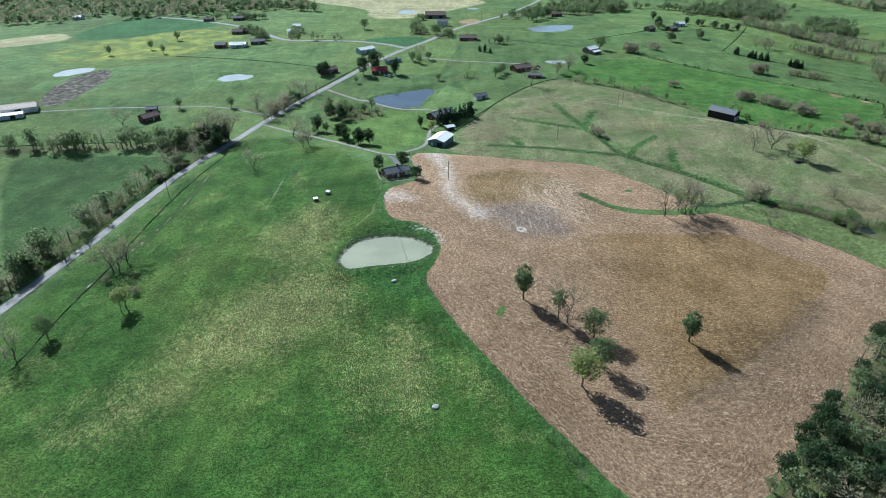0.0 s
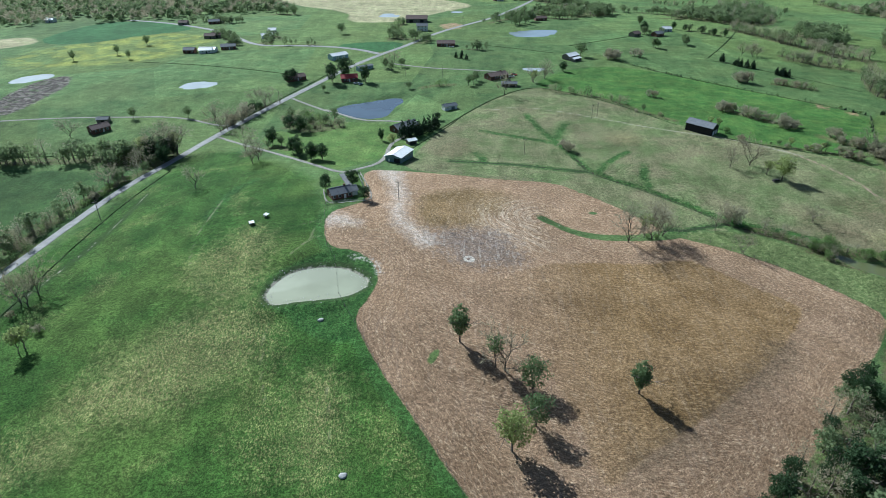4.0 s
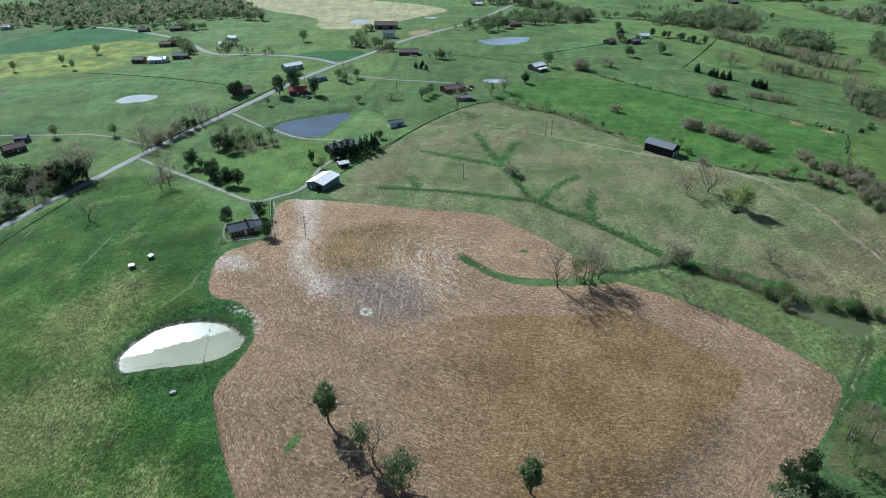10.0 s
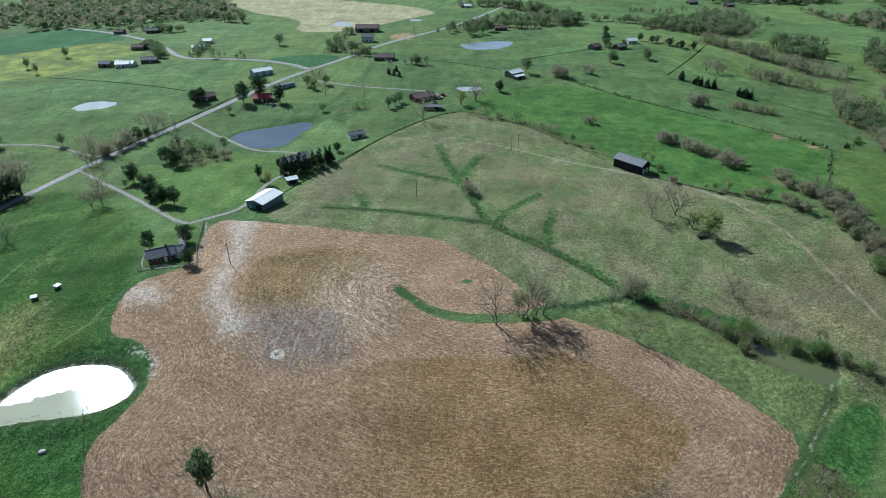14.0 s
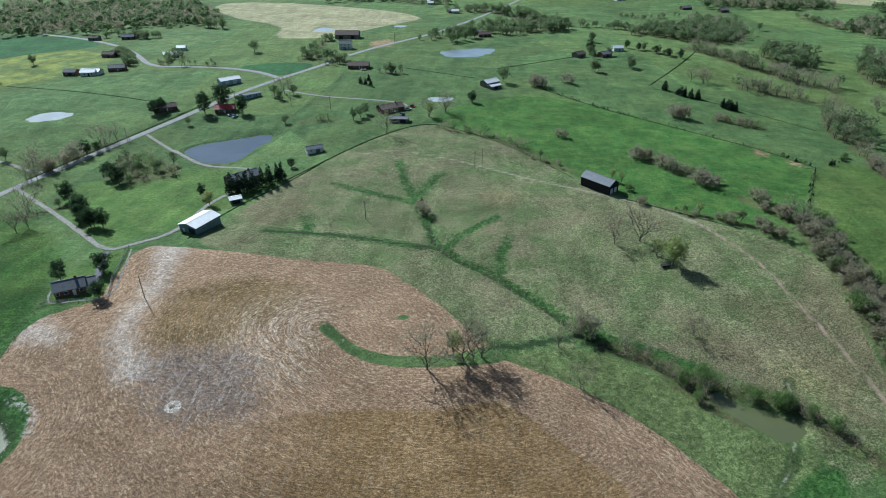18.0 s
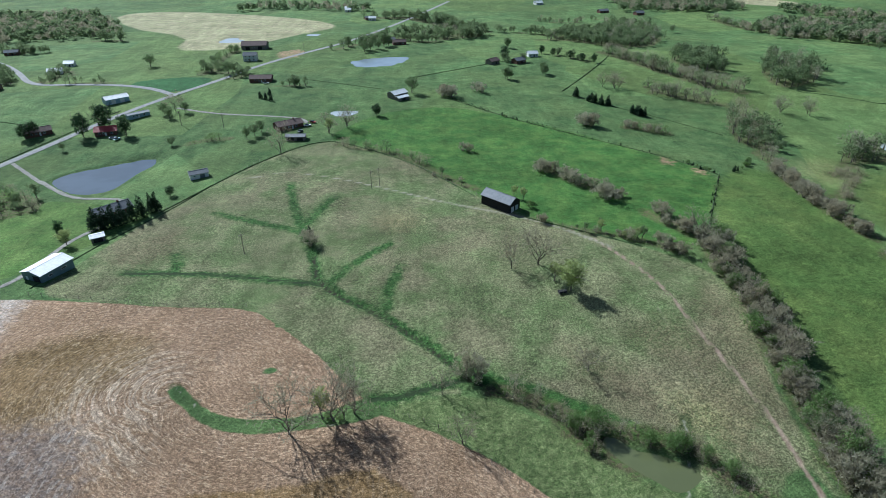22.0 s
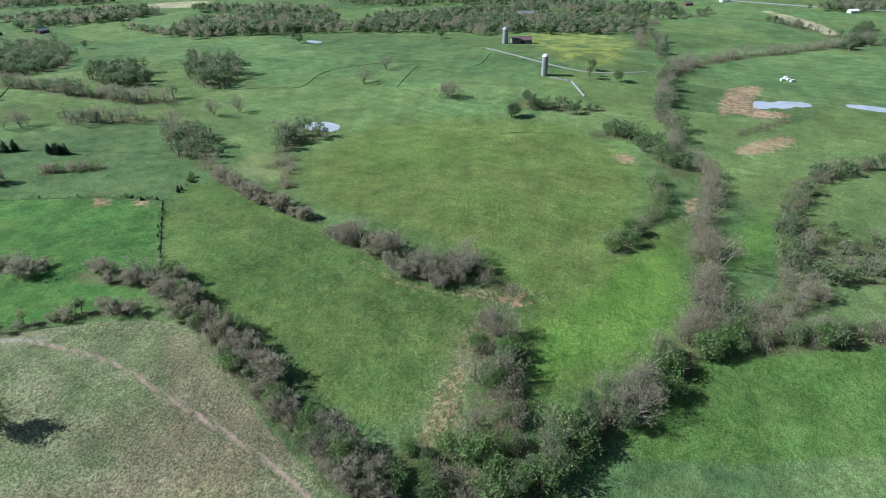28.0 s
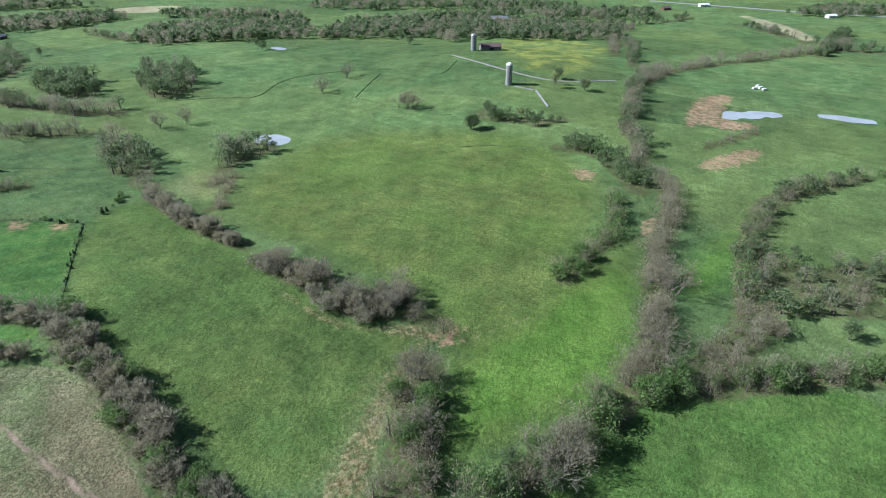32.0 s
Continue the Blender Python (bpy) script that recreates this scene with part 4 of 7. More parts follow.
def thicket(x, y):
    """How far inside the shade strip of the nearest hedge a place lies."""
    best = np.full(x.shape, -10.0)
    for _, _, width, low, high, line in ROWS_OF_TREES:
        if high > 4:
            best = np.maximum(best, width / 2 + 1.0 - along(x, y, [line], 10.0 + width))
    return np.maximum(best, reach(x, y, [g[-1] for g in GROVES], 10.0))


def ground_material():
    m = Nodes("farmland", 0.95, 0.1)
    p = m.place()
    flat = m.scaled(p, (1, 1, 0.2))
    big = m.noise(flat, 0.018, 3)
    mid = m.noise(flat, 0.09, 4, 0.6)
    tuft = m.noise(flat, 0.7, 4, 0.65)
    fine = m.noise(flat, 3.0, 3, 0.8)
    wob = m.math("SUBTRACT", m.noise(flat, 0.35, 4, 0.6), 0.5)

    def zone(name, amp=2.0, soft=0.5, shift=0.0):
        v = m.math("MULTIPLY_ADD", wob, amp, m.attr(name))
        return m.ramp(v, shift - soft, shift + soft)

    def band(name, width, amp=2.0, soft=0.6):
        v = m.math("MULTIPLY_ADD", wob, amp, m.attr(name))
        return m.ramp(v, width - soft, width + soft, 1.0, 0.0)

    def both(a, b):
        return m.math("MULTIPLY", a, b)

    # lush near pasture with straw-coloured patches
    blades = m.noise(m.turned(p, 35, (2.6, 1.0, 0.3)), 1.0, 4, 0.85)
    c = m.mix(m.ramp(mid, 0.3, 0.7), (0.037, 0.090, 0.016), (0.063, 0.126, 0.025))
    c = m.mix(m.ramp(big, 0.44, 0.62, 0, 0.6), c, (0.094, 0.142, 0.032))
    # open land paler and bluer than the near pasture: distance haze put into colour
    hazy_land = m.mix(m.ramp(mid, 0.3, 0.7), (0.080, 0.143, 0.048), (0.122, 0.188, 0.066))
    hazy_land = m.mix(m.ramp(big, 0.45, 0.62, 0, 0.5), hazy_land, (0.155, 0.210, 0.071))
    parcel = m.t.nodes.new("ShaderNodeTexVoronoi")
    parcel.inputs["Scale"].default_value = 1.0
    m.put(parcel.inputs["Vector"], m.turned(p, 28, (0.011, 0.0065, 0.0)))
    sward = m.t.nodes.new("ShaderNodeSeparateColor")
    m.put(sward.inputs[0], parcel.outputs["Color"])
    hazy_land = m.shade(hazy_land, m.ramp(sward.outputs[0], 0.0, 1.0, 0.84, 1.14))
    hazy_land = m.mix(m.ramp(sward.outputs[1], 0.3, 1.0, 0.0, 0.35), hazy_land, (0.160, 0.205, 0.055))
    c = m.mix(zone("near_pasture", 12, 5.0), hazy_land, c)
    patch = m.math("MAXIMUM", zone("straw", 26, 9.0), both(m.ramp(m.noise(flat, 0.05, 4, 0.6), 0.54, 0.66, 0.0, 0.55), m.ramp(m.attr("near_pasture"), -6, 6, 0.15, 1.0)))
    c = m.mix(both(patch, m.ramp(blades, 0.47, 0.60, 0.0, 0.78)), c, (0.340, 0.325, 0.130))
    c = m.mix(both(zone("west_field", 6, 2.0), 0.85), c, m.mix(m.ramp(mid, 0.3, 0.7), (0.031, 0.072, 0.020), (0.050, 0.098, 0.027)))
    viv = m.mix(m.ramp(mid, 0.35, 0.7), (0.058, 0.138, 0.029), (0.100, 0.180, 0.040))
    c = m.mix(both(zone("vivid", 4, 1.0), 0.9), c, viv)
    c = m.mix(both(zone("meadow_near", 4, 1.0), 0.95), c, m.mix(m.ramp(mid, 0.35, 0.7), (0.076, 0.142, 0.030), (0.108, 0.176, 0.042)))
    mead = m.mix(m.ramp(mid, 0.3, 0.7), (0.086, 0.136, 0.034), (0.126, 0.170, 0.044))
    mead = m.mix(m.ramp(big, 0.42, 0.60, 0, 0.6), mead, (0.074, 0.132, 0.031))
    c = m.mix(both(zone("meadow", 10, 4.0), 0.9), c, mead)
    far = m.mix(m.ramp(mid, 0.3, 0.7), (0.104, 0.152, 0.037), (0.152, 0.188, 0.048))
    far = m.mix(m.ramp(big, 0.44, 0.60, 0, 0.55), far, (0.096, 0.164, 0.032))
    c = m.mix(both(zone("meadow_far", 24, 12.0), 0.9), c, far)
    lushest = m.mix(m.ramp(mid, 0.3, 0.7), (0.088, 0.180, 0.026), (0.120, 0.212, 0.036))
    c = m.mix(both(zone("lush_hollow", 14, 9.0), 0.8), c, lushest)
    c = m.mix(both(zone("yellow", 14, 8.0), m.ramp(m.noise(flat, 0.05, 3), 0.42, 0.6, 0.1, 0.6)), c, (0.340, 0.360, 0.070))
    c = m.mix(zone("crop", 1, 0.8), c, (0.051, 0.133, 0.045))
    pale = m.mix(m.ramp(mid, 0.3, 0.7), (0.410, 0.365, 0.220), (0.310, 0.310, 0.160))
    c = m.mix(zone("pale", 6, 3), c, pale)
    # dry pasture on the hill
    dry = m.mix(m.ramp(m.noise(flat, 0.05, 4, 0.6), 0.38, 0.62), (0.126, 0.166, 0.064), (0.192, 0.200, 0.098))
    dry = m.mix(m.ramp(m.noise(flat, 0.022, 4, 0.6), 0.50, 0.62, 0, 0.6), dry, (0.205, 0.178, 0.104))
    seed = m.noise(m.turned(p, -20, (1.5, 0.9, 0.3)), 1.4, 3, 0.8)
    dry = m.mix(m.ramp(seed, 0.55, 0.66, 0, 0.36), dry, (0.42, 0.380, 0.225))
    dry = m.mix(both(zone("brown", 16, 7.0), m.ramp(tuft, 0.36, 0.60, 0.25, 0.62)), dry, (0.165, 0.130, 0.076))
    c = m.mix(zone("hill", 2.5, 1.0), c, dry)
    strip = m.mix(m.ramp(tuft, 0.35, 0.65), (0.112, 0.156, 0.052), (0.164, 0.198, 0.076))
    strip = m.mix(m.ramp(seed, 0.56, 0.66, 0, 0.45), strip, (0.34, 0.33, 0.17))
    c = m.mix(both(zone("strip", 2.5, 1.0), 0.9), c, strip)
    lush = m.mix(m.ramp(tuft, 0.35, 0.65), (0.032, 0.086, 0.020), (0.062, 0.132, 0.032))
    green_way = both(band("ways", 2.3, 5.5, 1.6), m.ramp(m.noise(flat, 0.10, 4, 0.7), 0.32, 0.52, 0.30, 0.95))
    c = m.mix(green_way, c, lush)
    c = m.mix(zone("lawn", 0.6, 0.3), c, m.mix(m.ramp(mid, 0.3, 0.7), (0.088, 0.160, 0.038), (0.128, 0.192, 0.052)))
    c = m.mix(both(zone("tawny", 22, 9.0), m.ramp(blades, 0.42, 0.62, 0.05, 0.75)), c, (0.300, 0.270, 0.120))
    weedy = m.mix(m.ramp(tuft, 0.38, 0.62), (0.140, 0.120, 0.050), (0.300, 0.250, 0.130))
    c = m.mix(both(zone("fallow", 6, 2.0), m.ramp(m.noise(flat, 0.5, 4, 0.7), 0.40, 0.56, 0.2, 0.95)), c, weedy)
    c = m.mix(both(zone("bank", 3, 1.5), 0.9), c, lush)
    verge = both(zone("tilled", 5.0, 1.5, -4.0), m.ramp(tuft, 0.35, 0.6, 0.5, 0.95))
    verge = both(verge, m.ramp(m.attr("near_pasture"), -12, -4))
    c = m.mix(verge, c, lush)
    c = m.mix(both(zone("bare", 16, 2.0), m.ramp(m.noise(flat, 0.3, 4, 0.7), 0.38, 0.56, 0.25, 0.95)), c, m.mix(m.ramp(tuft, 0.3, 0.7), (0.440, 0.280, 0.180), (0.300, 0.210, 0.120)))
    c = m.mix(both(zone("muck", 8, 1.5), m.ramp(m.noise(flat, 0.12, 4, 0.7), 0.34, 0.5, 0.45, 1.0)), c, m.mix(m.ramp(m.noise(flat, 0.25, 4, 0.7), 0.4, 0.65), (0.060, 0.050, 0.044), (0.215, 0.190, 0.165)))
    # undergrowth litter, with the shade under the hedges also put into its colour
    shaded_litter = m.mix(m.ramp(tuft, 0.4, 0.6), (0.150, 0.120, 0.070), (0.075, 0.110, 0.030))
    c = m.mix(both(zone("thicket", 6, 1.5, 0.6), 0.8), c, shaded_litter)
    mottle = m.noise(flat, 0.11, 6, 0.72)
    c = m.shade(c, m.ramp(mottle, 0.34, 0.66, 0.84, 1.16))
    c = m.shade(c, m.ramp(m.noise(flat, 0.028, 5, 0.65), 0.36, 0.64, 0.86, 1.13))
    swath = m.noise(m.turned(p, 24, (0.22, 0.025, 0.05)), 1.0, 3, 0.6)
    c = m.shade(c, m.ramp(swath, 0.36, 0.64, 0.94, 1.06))
    clumps = m.noise(flat, 0.9, 4, 0.8)
    c = m.mix(m.ramp(clumps, 0.61, 0.69, 0, 0.26), c, (0.028, 0.070, 0.014))
    # sward grain: coarse tufts on the hill and near pasture, finer and fainter on the mown meadows
    grain = m.noise(flat, 1.5, 4, 0.85)
    rough_sward = m.math("MAXIMUM", zone("near_pasture", 6, 3.0), zone("hill", 3, 2.0))
    c = m.mix(rough_sward, m.shade(c, m.ramp(grain, 0.40, 0.60, 0.80, 1.18)), m.shade(c, m.ramp(grain, 0.42, 0.58, 0.60, 1.32)))
    c = m.shade(c, m.ramp(fine, 0.36, 0.64, 0.76, 1.22))
    c = m.shade(c, m.ramp(tuft, 0.36, 0.64, 0.86, 1.14))
    c = m.mix(both(band("lines", 0.95, 2.2, 0.5), 0.9), c, (0.040, 0.057, 0.027))
    # tilled field: a headland round a darker heart, with rows of stubble following them
    heart = m.ramp(m.math("MULTIPLY_ADD", wob, 3.0, m.attr("heart")), -0.9, 0.9)
    split = m.t.nodes.new("ShaderNodeSeparateXYZ")
    m.put(split.inputs[0], p)
    heart = both(heart, m.ramp(m.math("MULTIPLY_ADD", wob, 16.0, split.outputs[0]), 38, 82, 0.15, 1.0))
    lap = m.math("MULTIPLY_ADD", m.noise(flat, 0.10, 2), 1.6, m.attr("rows"))
    border = m.ramp(m.attr("headland"), 13.95, 14.05)
    row = m.t.nodes.new("ShaderNodeMix")
    m.put(row.inputs[0], border)
    m.put(row.inputs[2], m.attr("headland"))
    m.put(row.inputs[3], lap)
    row = row.outputs[0]

    def rows(across, lengthwise, detail=2.0, rough=0.6):
        n = m.t.nodes.new("ShaderNodeCombineXYZ")
        m.put(n.inputs[0], m.math("MULTIPLY", row, across))
        m.put(n.inputs[1], m.math("MULTIPLY", split.outputs[0], lengthwise))
        m.put(n.inputs[2], m.math("MULTIPLY", split.outputs[1], lengthwise))
        return m.noise(n.outputs[0], 1.0, detail, rough)

    passes, drills = rows(0.45, 0.04, 2, 0.5), rows(1.9, 0.5, 4, 0.8)
    soil = m.mix(m.ramp(m.noise(flat, 0.06, 3, 0.6), 0.35, 0.65), (0.284, 0.186, 0.110), (0.348, 0.232, 0.143))
    olive = m.mix(m.ramp(m.noise(flat, 0.045, 4, 0.65), 0.36, 0.64), (0.220, 0.139, 0.059), (0.308, 0.201, 0.096))
    dim_heart = m.mix(m.ramp(m.noise(flat, 0.045, 4, 0.65), 0.36, 0.64), (0.178, 0.120, 0.054), (0.250, 0.168, 0.082))
    soil = m.mix(heart, soil, olive)
    soil = m.mix(zone("dull_heart", 14, 6.0), soil, dim_heart)
    soil = m.shade(soil, m.ramp(m.noise(flat, 0.025, 3), 0.36, 0.62, 0.88, 1.10))
    chaff = both(m.ramp(drills, 0.50, 0.64), m.ramp(passes, 0.36, 0.62, 0.14, 0.46))
    chaff = both(chaff, m.ramp(heart, 0.0, 1.0, 1.0, 0.55))
    soil = m.mix(chaff, soil, (0.600, 0.475, 0.315))
    laps = m.math("MULTIPLY_ADD", m.ramp(rows(0.9, 0.06, 2, 0.5), 0.46, 0.58), 0.6, both(m.ramp(drills, 0.45, 0.6), 0.4))
    pale_laps = both(laps, m.ramp(m.math("MULTIPLY_ADD", wob, 12.0, m.attr("arcs")), -14, 6, 0.0, 0.5))
    soil = m.mix(pale_laps, soil, (0.70, 0.59, 0.45))
    grey = both(zone("greysoil", 24, 6.0), m.ramp(m.noise(flat, 0.5, 4, 0.7), 0.3, 0.6, 0.95, 0.6))
    soil = m.mix(grey, soil, m.mix(m.ramp(tuft, 0.42, 0.62), (0.150, 0.120, 0.104), (0.260, 0.218, 0.190)))
    ruts = m.noise(m.turned(p, 20, (0.9, 0.10, 0.3)), 1.0, 2, 0.6, 0.8)
    soil = m.mix(both(m.math("MAXIMUM", grey, 0.12), m.ramp(ruts, 0.56, 0.62, 0, 0.55)), soil, (0.50, 0.44, 0.37))
    tramped = m.ramp(m.math("MULTIPLY_ADD", wob, 11.0, m.attr("streak")), -5.0, 4.5)
    soil = m.mix(both(tramped, m.ramp(m.noise(flat, 0.8, 4, 0.75), 0.36, 0.60, 0.30, 0.82)), soil, (0.60, 0.53, 0.46))
    ring = m.ramp(m.math("ABSOLUTE", m.math("SUBTRACT", m.math("MULTIPLY_ADD", wob, 1.2, m.attr("hay_ring")), 1.7)), 0.3, 0.9, 0.85, 0.0)
    soil = m.mix(ring, soil, (0.58, 0.53, 0.45))
    damp = both(zone("damp", 14, 6.0), m.ramp(tuft, 0.3, 0.6, 0.45, 0.85))
    soil = m.mix(damp, soil, (0.175, 0.128, 0.078))
    # paler towards the north-west, darker towards the grove
    rise = m.math("MULTIPLY_ADD", split.outputs[0], -0.25, m.math("MULTIPLY_ADD", wob, 20.0, split.outputs[1]))
    soil = m.shade(soil, m.ramp(rise, 80, 260, 0.84, 1.12))
    clods = m.noise(flat, 1.1, 5, 0.8)
    # gaps between clods darkened: their small shadows are put into the soil colour
    soil = m.shade(soil, m.ramp(clods, 0.41, 0.59, 0.68, 1.22))
    soil = m.shade(soil, m.ramp(drills, 0.40, 0.60, 0.80, 1.14))
    soil = m.shade(soil, m.ramp(fine, 0.36, 0.64, 0.68, 1.32))
    c = m.mix(zone("tilled", 1.6, 0.35), c, soil)
    # water's edge, ditches, tracks
    mud = both(zone("shore", 2.6, 0.6, -0.5), m.ramp(tuft, 0.35, 0.6, 0.45, 1.0))
    # dark band round the pond: trampled bank, its scarp's shadow put into the colour
    c = m.mix(both(zone("shore", 4.0, 0.8, -2.6), 0.5), c, (0.050, 0.058, 0.028))
    c = m.mix(mud, c, (0.46, 0.42, 0.34))
    c = m.mix(both(zone("crust", 5, 1.2), m.ramp(m.noise(flat, 0.8, 4, 0.75), 0.46, 0.60)), c, (0.54, 0.50, 0.44))
    c = m.mix(both(band("creek", 0.9, 3.0, 0.5), m.ramp(tuft, 0.36, 0.50)), c, (0.045, 0.045, 0.028))
    gully = both(band("gully", 0.35, 1.6, 0.35), m.ramp(m.noise(flat, 0.5, 3), 0.40, 0.58, 0.0, 0.75))
    c = m.mix(both(band("gully", 1.8, 2.5, 0.7), 0.6), c, (0.040, 0.068, 0.022))
    c = m.mix(gully, c, (0.46, 0.42, 0.34))
    worn = both(band("track", 0.70, 2.2, 0.45), m.ramp(m.noise(flat, 0.08, 2), 0.25, 0.5, 0.5, 0.95))
    c = m.mix(worn, c, m.mix(m.ramp(tuft, 0.35, 0.65), (0.270, 0.195, 0.140), (0.40, 0.305, 0.225)))
    dim = both(band("upper_track", 0.9, 1.2, 0.6), m.ramp(m.noise(flat, 0.08, 2), 0.25, 0.6, 0.40, 0.80))
    c = m.mix(dim, c, (0.36, 0.33, 0.25))
    faint = both(band("paths", 0.45, 1.3, 0.4), m.ramp(mid, 0.4, 0.56, 0.05, 0.28))
    c = m.mix(faint, c, (0.46, 0.39, 0.27))
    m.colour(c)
    # relief: tussocks, drills and clods
    tilth = zone("tilled", 1.6, 0.35)
    ridges = m.math("MULTIPLY_ADD", drills, 0.9, clods)
    turf = m.math("MULTIPLY_ADD", m.noise(flat, 0.35, 3, 0.6), 1.5, both(grain, 0.8))
    height = m.t.nodes.new("ShaderNodeMix")
    m.put(height.inputs[0], tilth)
    m.put(height.inputs[2], turf)
    m.put(height.inputs[3], ridges)
    m.bump(height.outputs[0], 0.85, 0.55)
    return m.mat


ground = ground_sheet()


# ---- water, roads ----
def fan(name, ring, z):
    """A flat sheet inside a closed outline."""
    bm = bmesh.new()
    bm.faces.new([bm.verts.new((x, y, z)) for x, y in smooth(ring, True, 2)])
    bmesh.ops.triangulate(bm, faces=bm.faces[:])
    me = bpy.data.meshes.new(name)
    bm.normal_update()
    for f in bm.faces:
        if f.normal.z < 0:
            f.normal_flip()
    bm.to_mesh(me)
    bm.free()
    return me


def grown(ring, by):
    """An outline moved outwards."""
    area = sum(a[0] * b[1] - b[0] * a[1] for a, b in zip(ring, ring[1:] + ring[:1]))
    side, out = (1 if area > 0 else -1), []
    for a, p, b in zip(ring[-1:] + ring[:-1], ring, ring[1:] + ring[:1]):
        d = Vector((b[0] - a[0], b[1] - a[1])).normalized()
        out.append((p[0] + side * d.y * by, p[1] - side * d.x * by))
    return out


def water(name, colour, rough, ruffled=None):
    """Pond water; ruffled: a line (point and way) past which wind roughens the surface."""
    m = Nodes(name, rough, 0.5)
    p = m.place()
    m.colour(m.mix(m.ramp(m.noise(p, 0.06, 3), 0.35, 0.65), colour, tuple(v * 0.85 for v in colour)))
    ripple = m.noise(p, 0.9, 3, 0.6)
    if ruffled:
        x0, y0, wx, wy = ruffled
        split = m.t.nodes.new("ShaderNodeSeparateXYZ")
        m.put(split.inputs[0], p)
        d = m.math("ADD", m.math("MULTIPLY", m.math("SUBTRACT", split.outputs[0], x0), wx), m.math("MULTIPLY", m.math("SUBTRACT", split.outputs[1], y0), wy))
        d = m.math("MULTIPLY_ADD", m.math("SUBTRACT", m.noise(p, 0.22, 4, 0.6), 0.5), 7.0, d)
        m.put(m.bsdf.inputs["Roughness"], m.ramp(d, -0.5, 0.5, rough, 0.25))
    m.bump(ripple, 0.03, 0.1)
    return m.mat


# clear, open and pale waters carry the sky's reflection in their base colour
MILKY, CLEAR = water("milky_water", (0.345, 0.36, 0.25), 0.05, (-25.9, 201.2, -0.44, 0.90)), water("sky_tinted_clear_water", (0.080, 0.108, 0.140), 0.05)
SKY_WATER = water("sky_tinted_water", (0.270, 0.325, 0.365), 0.06)
GREENISH, SKY_PALE_WATER = water("green_water", (0.125, 0.140, 0.062), 0.08), water("sky_pale_water", (0.46, 0.50, 0.50), 0.1)
POND_LOOKS = [
    (MILKY, "milky green farm pond below a grass bank"), (CLEAR, "dark clear pond beside a gravel drive"),
    (SKY_PALE_WATER, "pale grey farm pond in a pasture"), (SKY_PALE_WATER, "pale grey farm pond beside a muddy lot"),
    (SKY_PALE_WATER, "small pale pond at a fence corner"), (SKY_WATER, "large clear pond in a green pasture"),
    (SKY_PALE_WATER, "small pale pond at a dry field"), (SKY_PALE_WATER, "small pale pond at a dry field"),
    (GREENISH, "murky green creek pond among bushes"), (SKY_PALE_WATER, "shallow pale pond behind bare trees"),
    (SKY_PALE_WATER, "small pond on a green hilltop"), (SKY_PALE_WATER, "long grey pond with bare earth banks"),
    (SKY_PALE_WATER, "long grey pond with bare earth banks")]
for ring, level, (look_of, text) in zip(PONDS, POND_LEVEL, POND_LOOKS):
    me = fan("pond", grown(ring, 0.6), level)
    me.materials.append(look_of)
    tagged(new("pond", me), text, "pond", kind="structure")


def ribbon(name, line, width, material, label, lift=0.10, crown=0.05):
    """A road laid on the land: five points across, with a low crown and edges that dip into the ground."""
    line = smooth(line, False, 3)
    pts, verts, faces = [], [], []
    for (ax, ay), (bx, by) in zip(line, line[1:]):
        k = max(1, int(math.hypot(bx - ax, by - ay) / 3.0))
        pts += [(ax + (bx - ax) * i / k, ay + (by - ay) * i / k) for i in range(k)]
    pts.append(line[-1])
    for i, (x, y) in enumerate(pts):
        a, b = pts[max(i - 1, 0)], pts[min(i + 1, len(pts) - 1)]
        d = Vector((b[0] - a[0], b[1] - a[1])).normalized()
        for s, h in ((-0.56, -0.25), (-0.5, 0.0), (0.0, crown), (0.5, 0.0), (0.56, -0.25)):
            jig = 0.12 * math.sin(i * 1.7 + s * 9) if abs(s) > 0.4 else 0
            verts.append((x - d.y * (s * width + jig), y + d.x * (s * width + jig), h + lift))
    xy = np.array(verts)
    base = land(xy[:, 0], xy[:, 1])
    verts = [(v[0], v[1], v[2] + b) for v, b in zip(verts, base)]
    for i in range(len(pts) - 1):
        for k in range(4):
            faces.append((5 * i + k + 1, 5 * i + k, 5 * i + k + 5, 5 * i + k + 6))
    me = bpy.data.meshes.new(name)
    me.from_pydata(verts, [], faces)
    me.materials.append(material)
    return tagged(new(name, me), label, "road", kind="structure")


def paving(name, a, b, scale=0.4):
    m = Nodes(name, 0.92, 0.2)
    p = m.place()
    c = m.mix(m.ramp(m.noise(p, scale, 4, 0.6), 0.35, 0.65), a, b)
    c = m.mix(m.ramp(m.noise(p, 6.0, 2), 0.4, 0.7, 0, 0.3), c, tuple(v * 0.6 for v in a))
    m.colour(c)
    m.bump(m.noise(p, 8.0, 2), 0.3, 0.03)
    return m.mat


ASPHALT, GRAVEL = paving("worn_asphalt", (0.25, 0.245, 0.24), (0.34, 0.335, 0.32)), paving("gravel", (0.20, 0.19, 0.165), (0.33, 0.31, 0.275), 0.8)
TARMAC = paving("dark_tarmac", (0.12, 0.12, 0.13), (0.17, 0.17, 0.17))
ribbon("road", ROAD, 4.6, ASPHALT, "narrow pale asphalt country road", 0.14)
ribbon("road_side", SIDEROAD, 4.4, ASPHALT, "pale side road between farm houses", 0.2)
ribbon("driveway", DRIVE, 2.1, GRAVEL, "gravel farm drive to the white barn")
ribbon("driveway", DRIVE_SPUR, 2.6, TARMAC, "dark tarmac drive beside a brick house", 0.16)
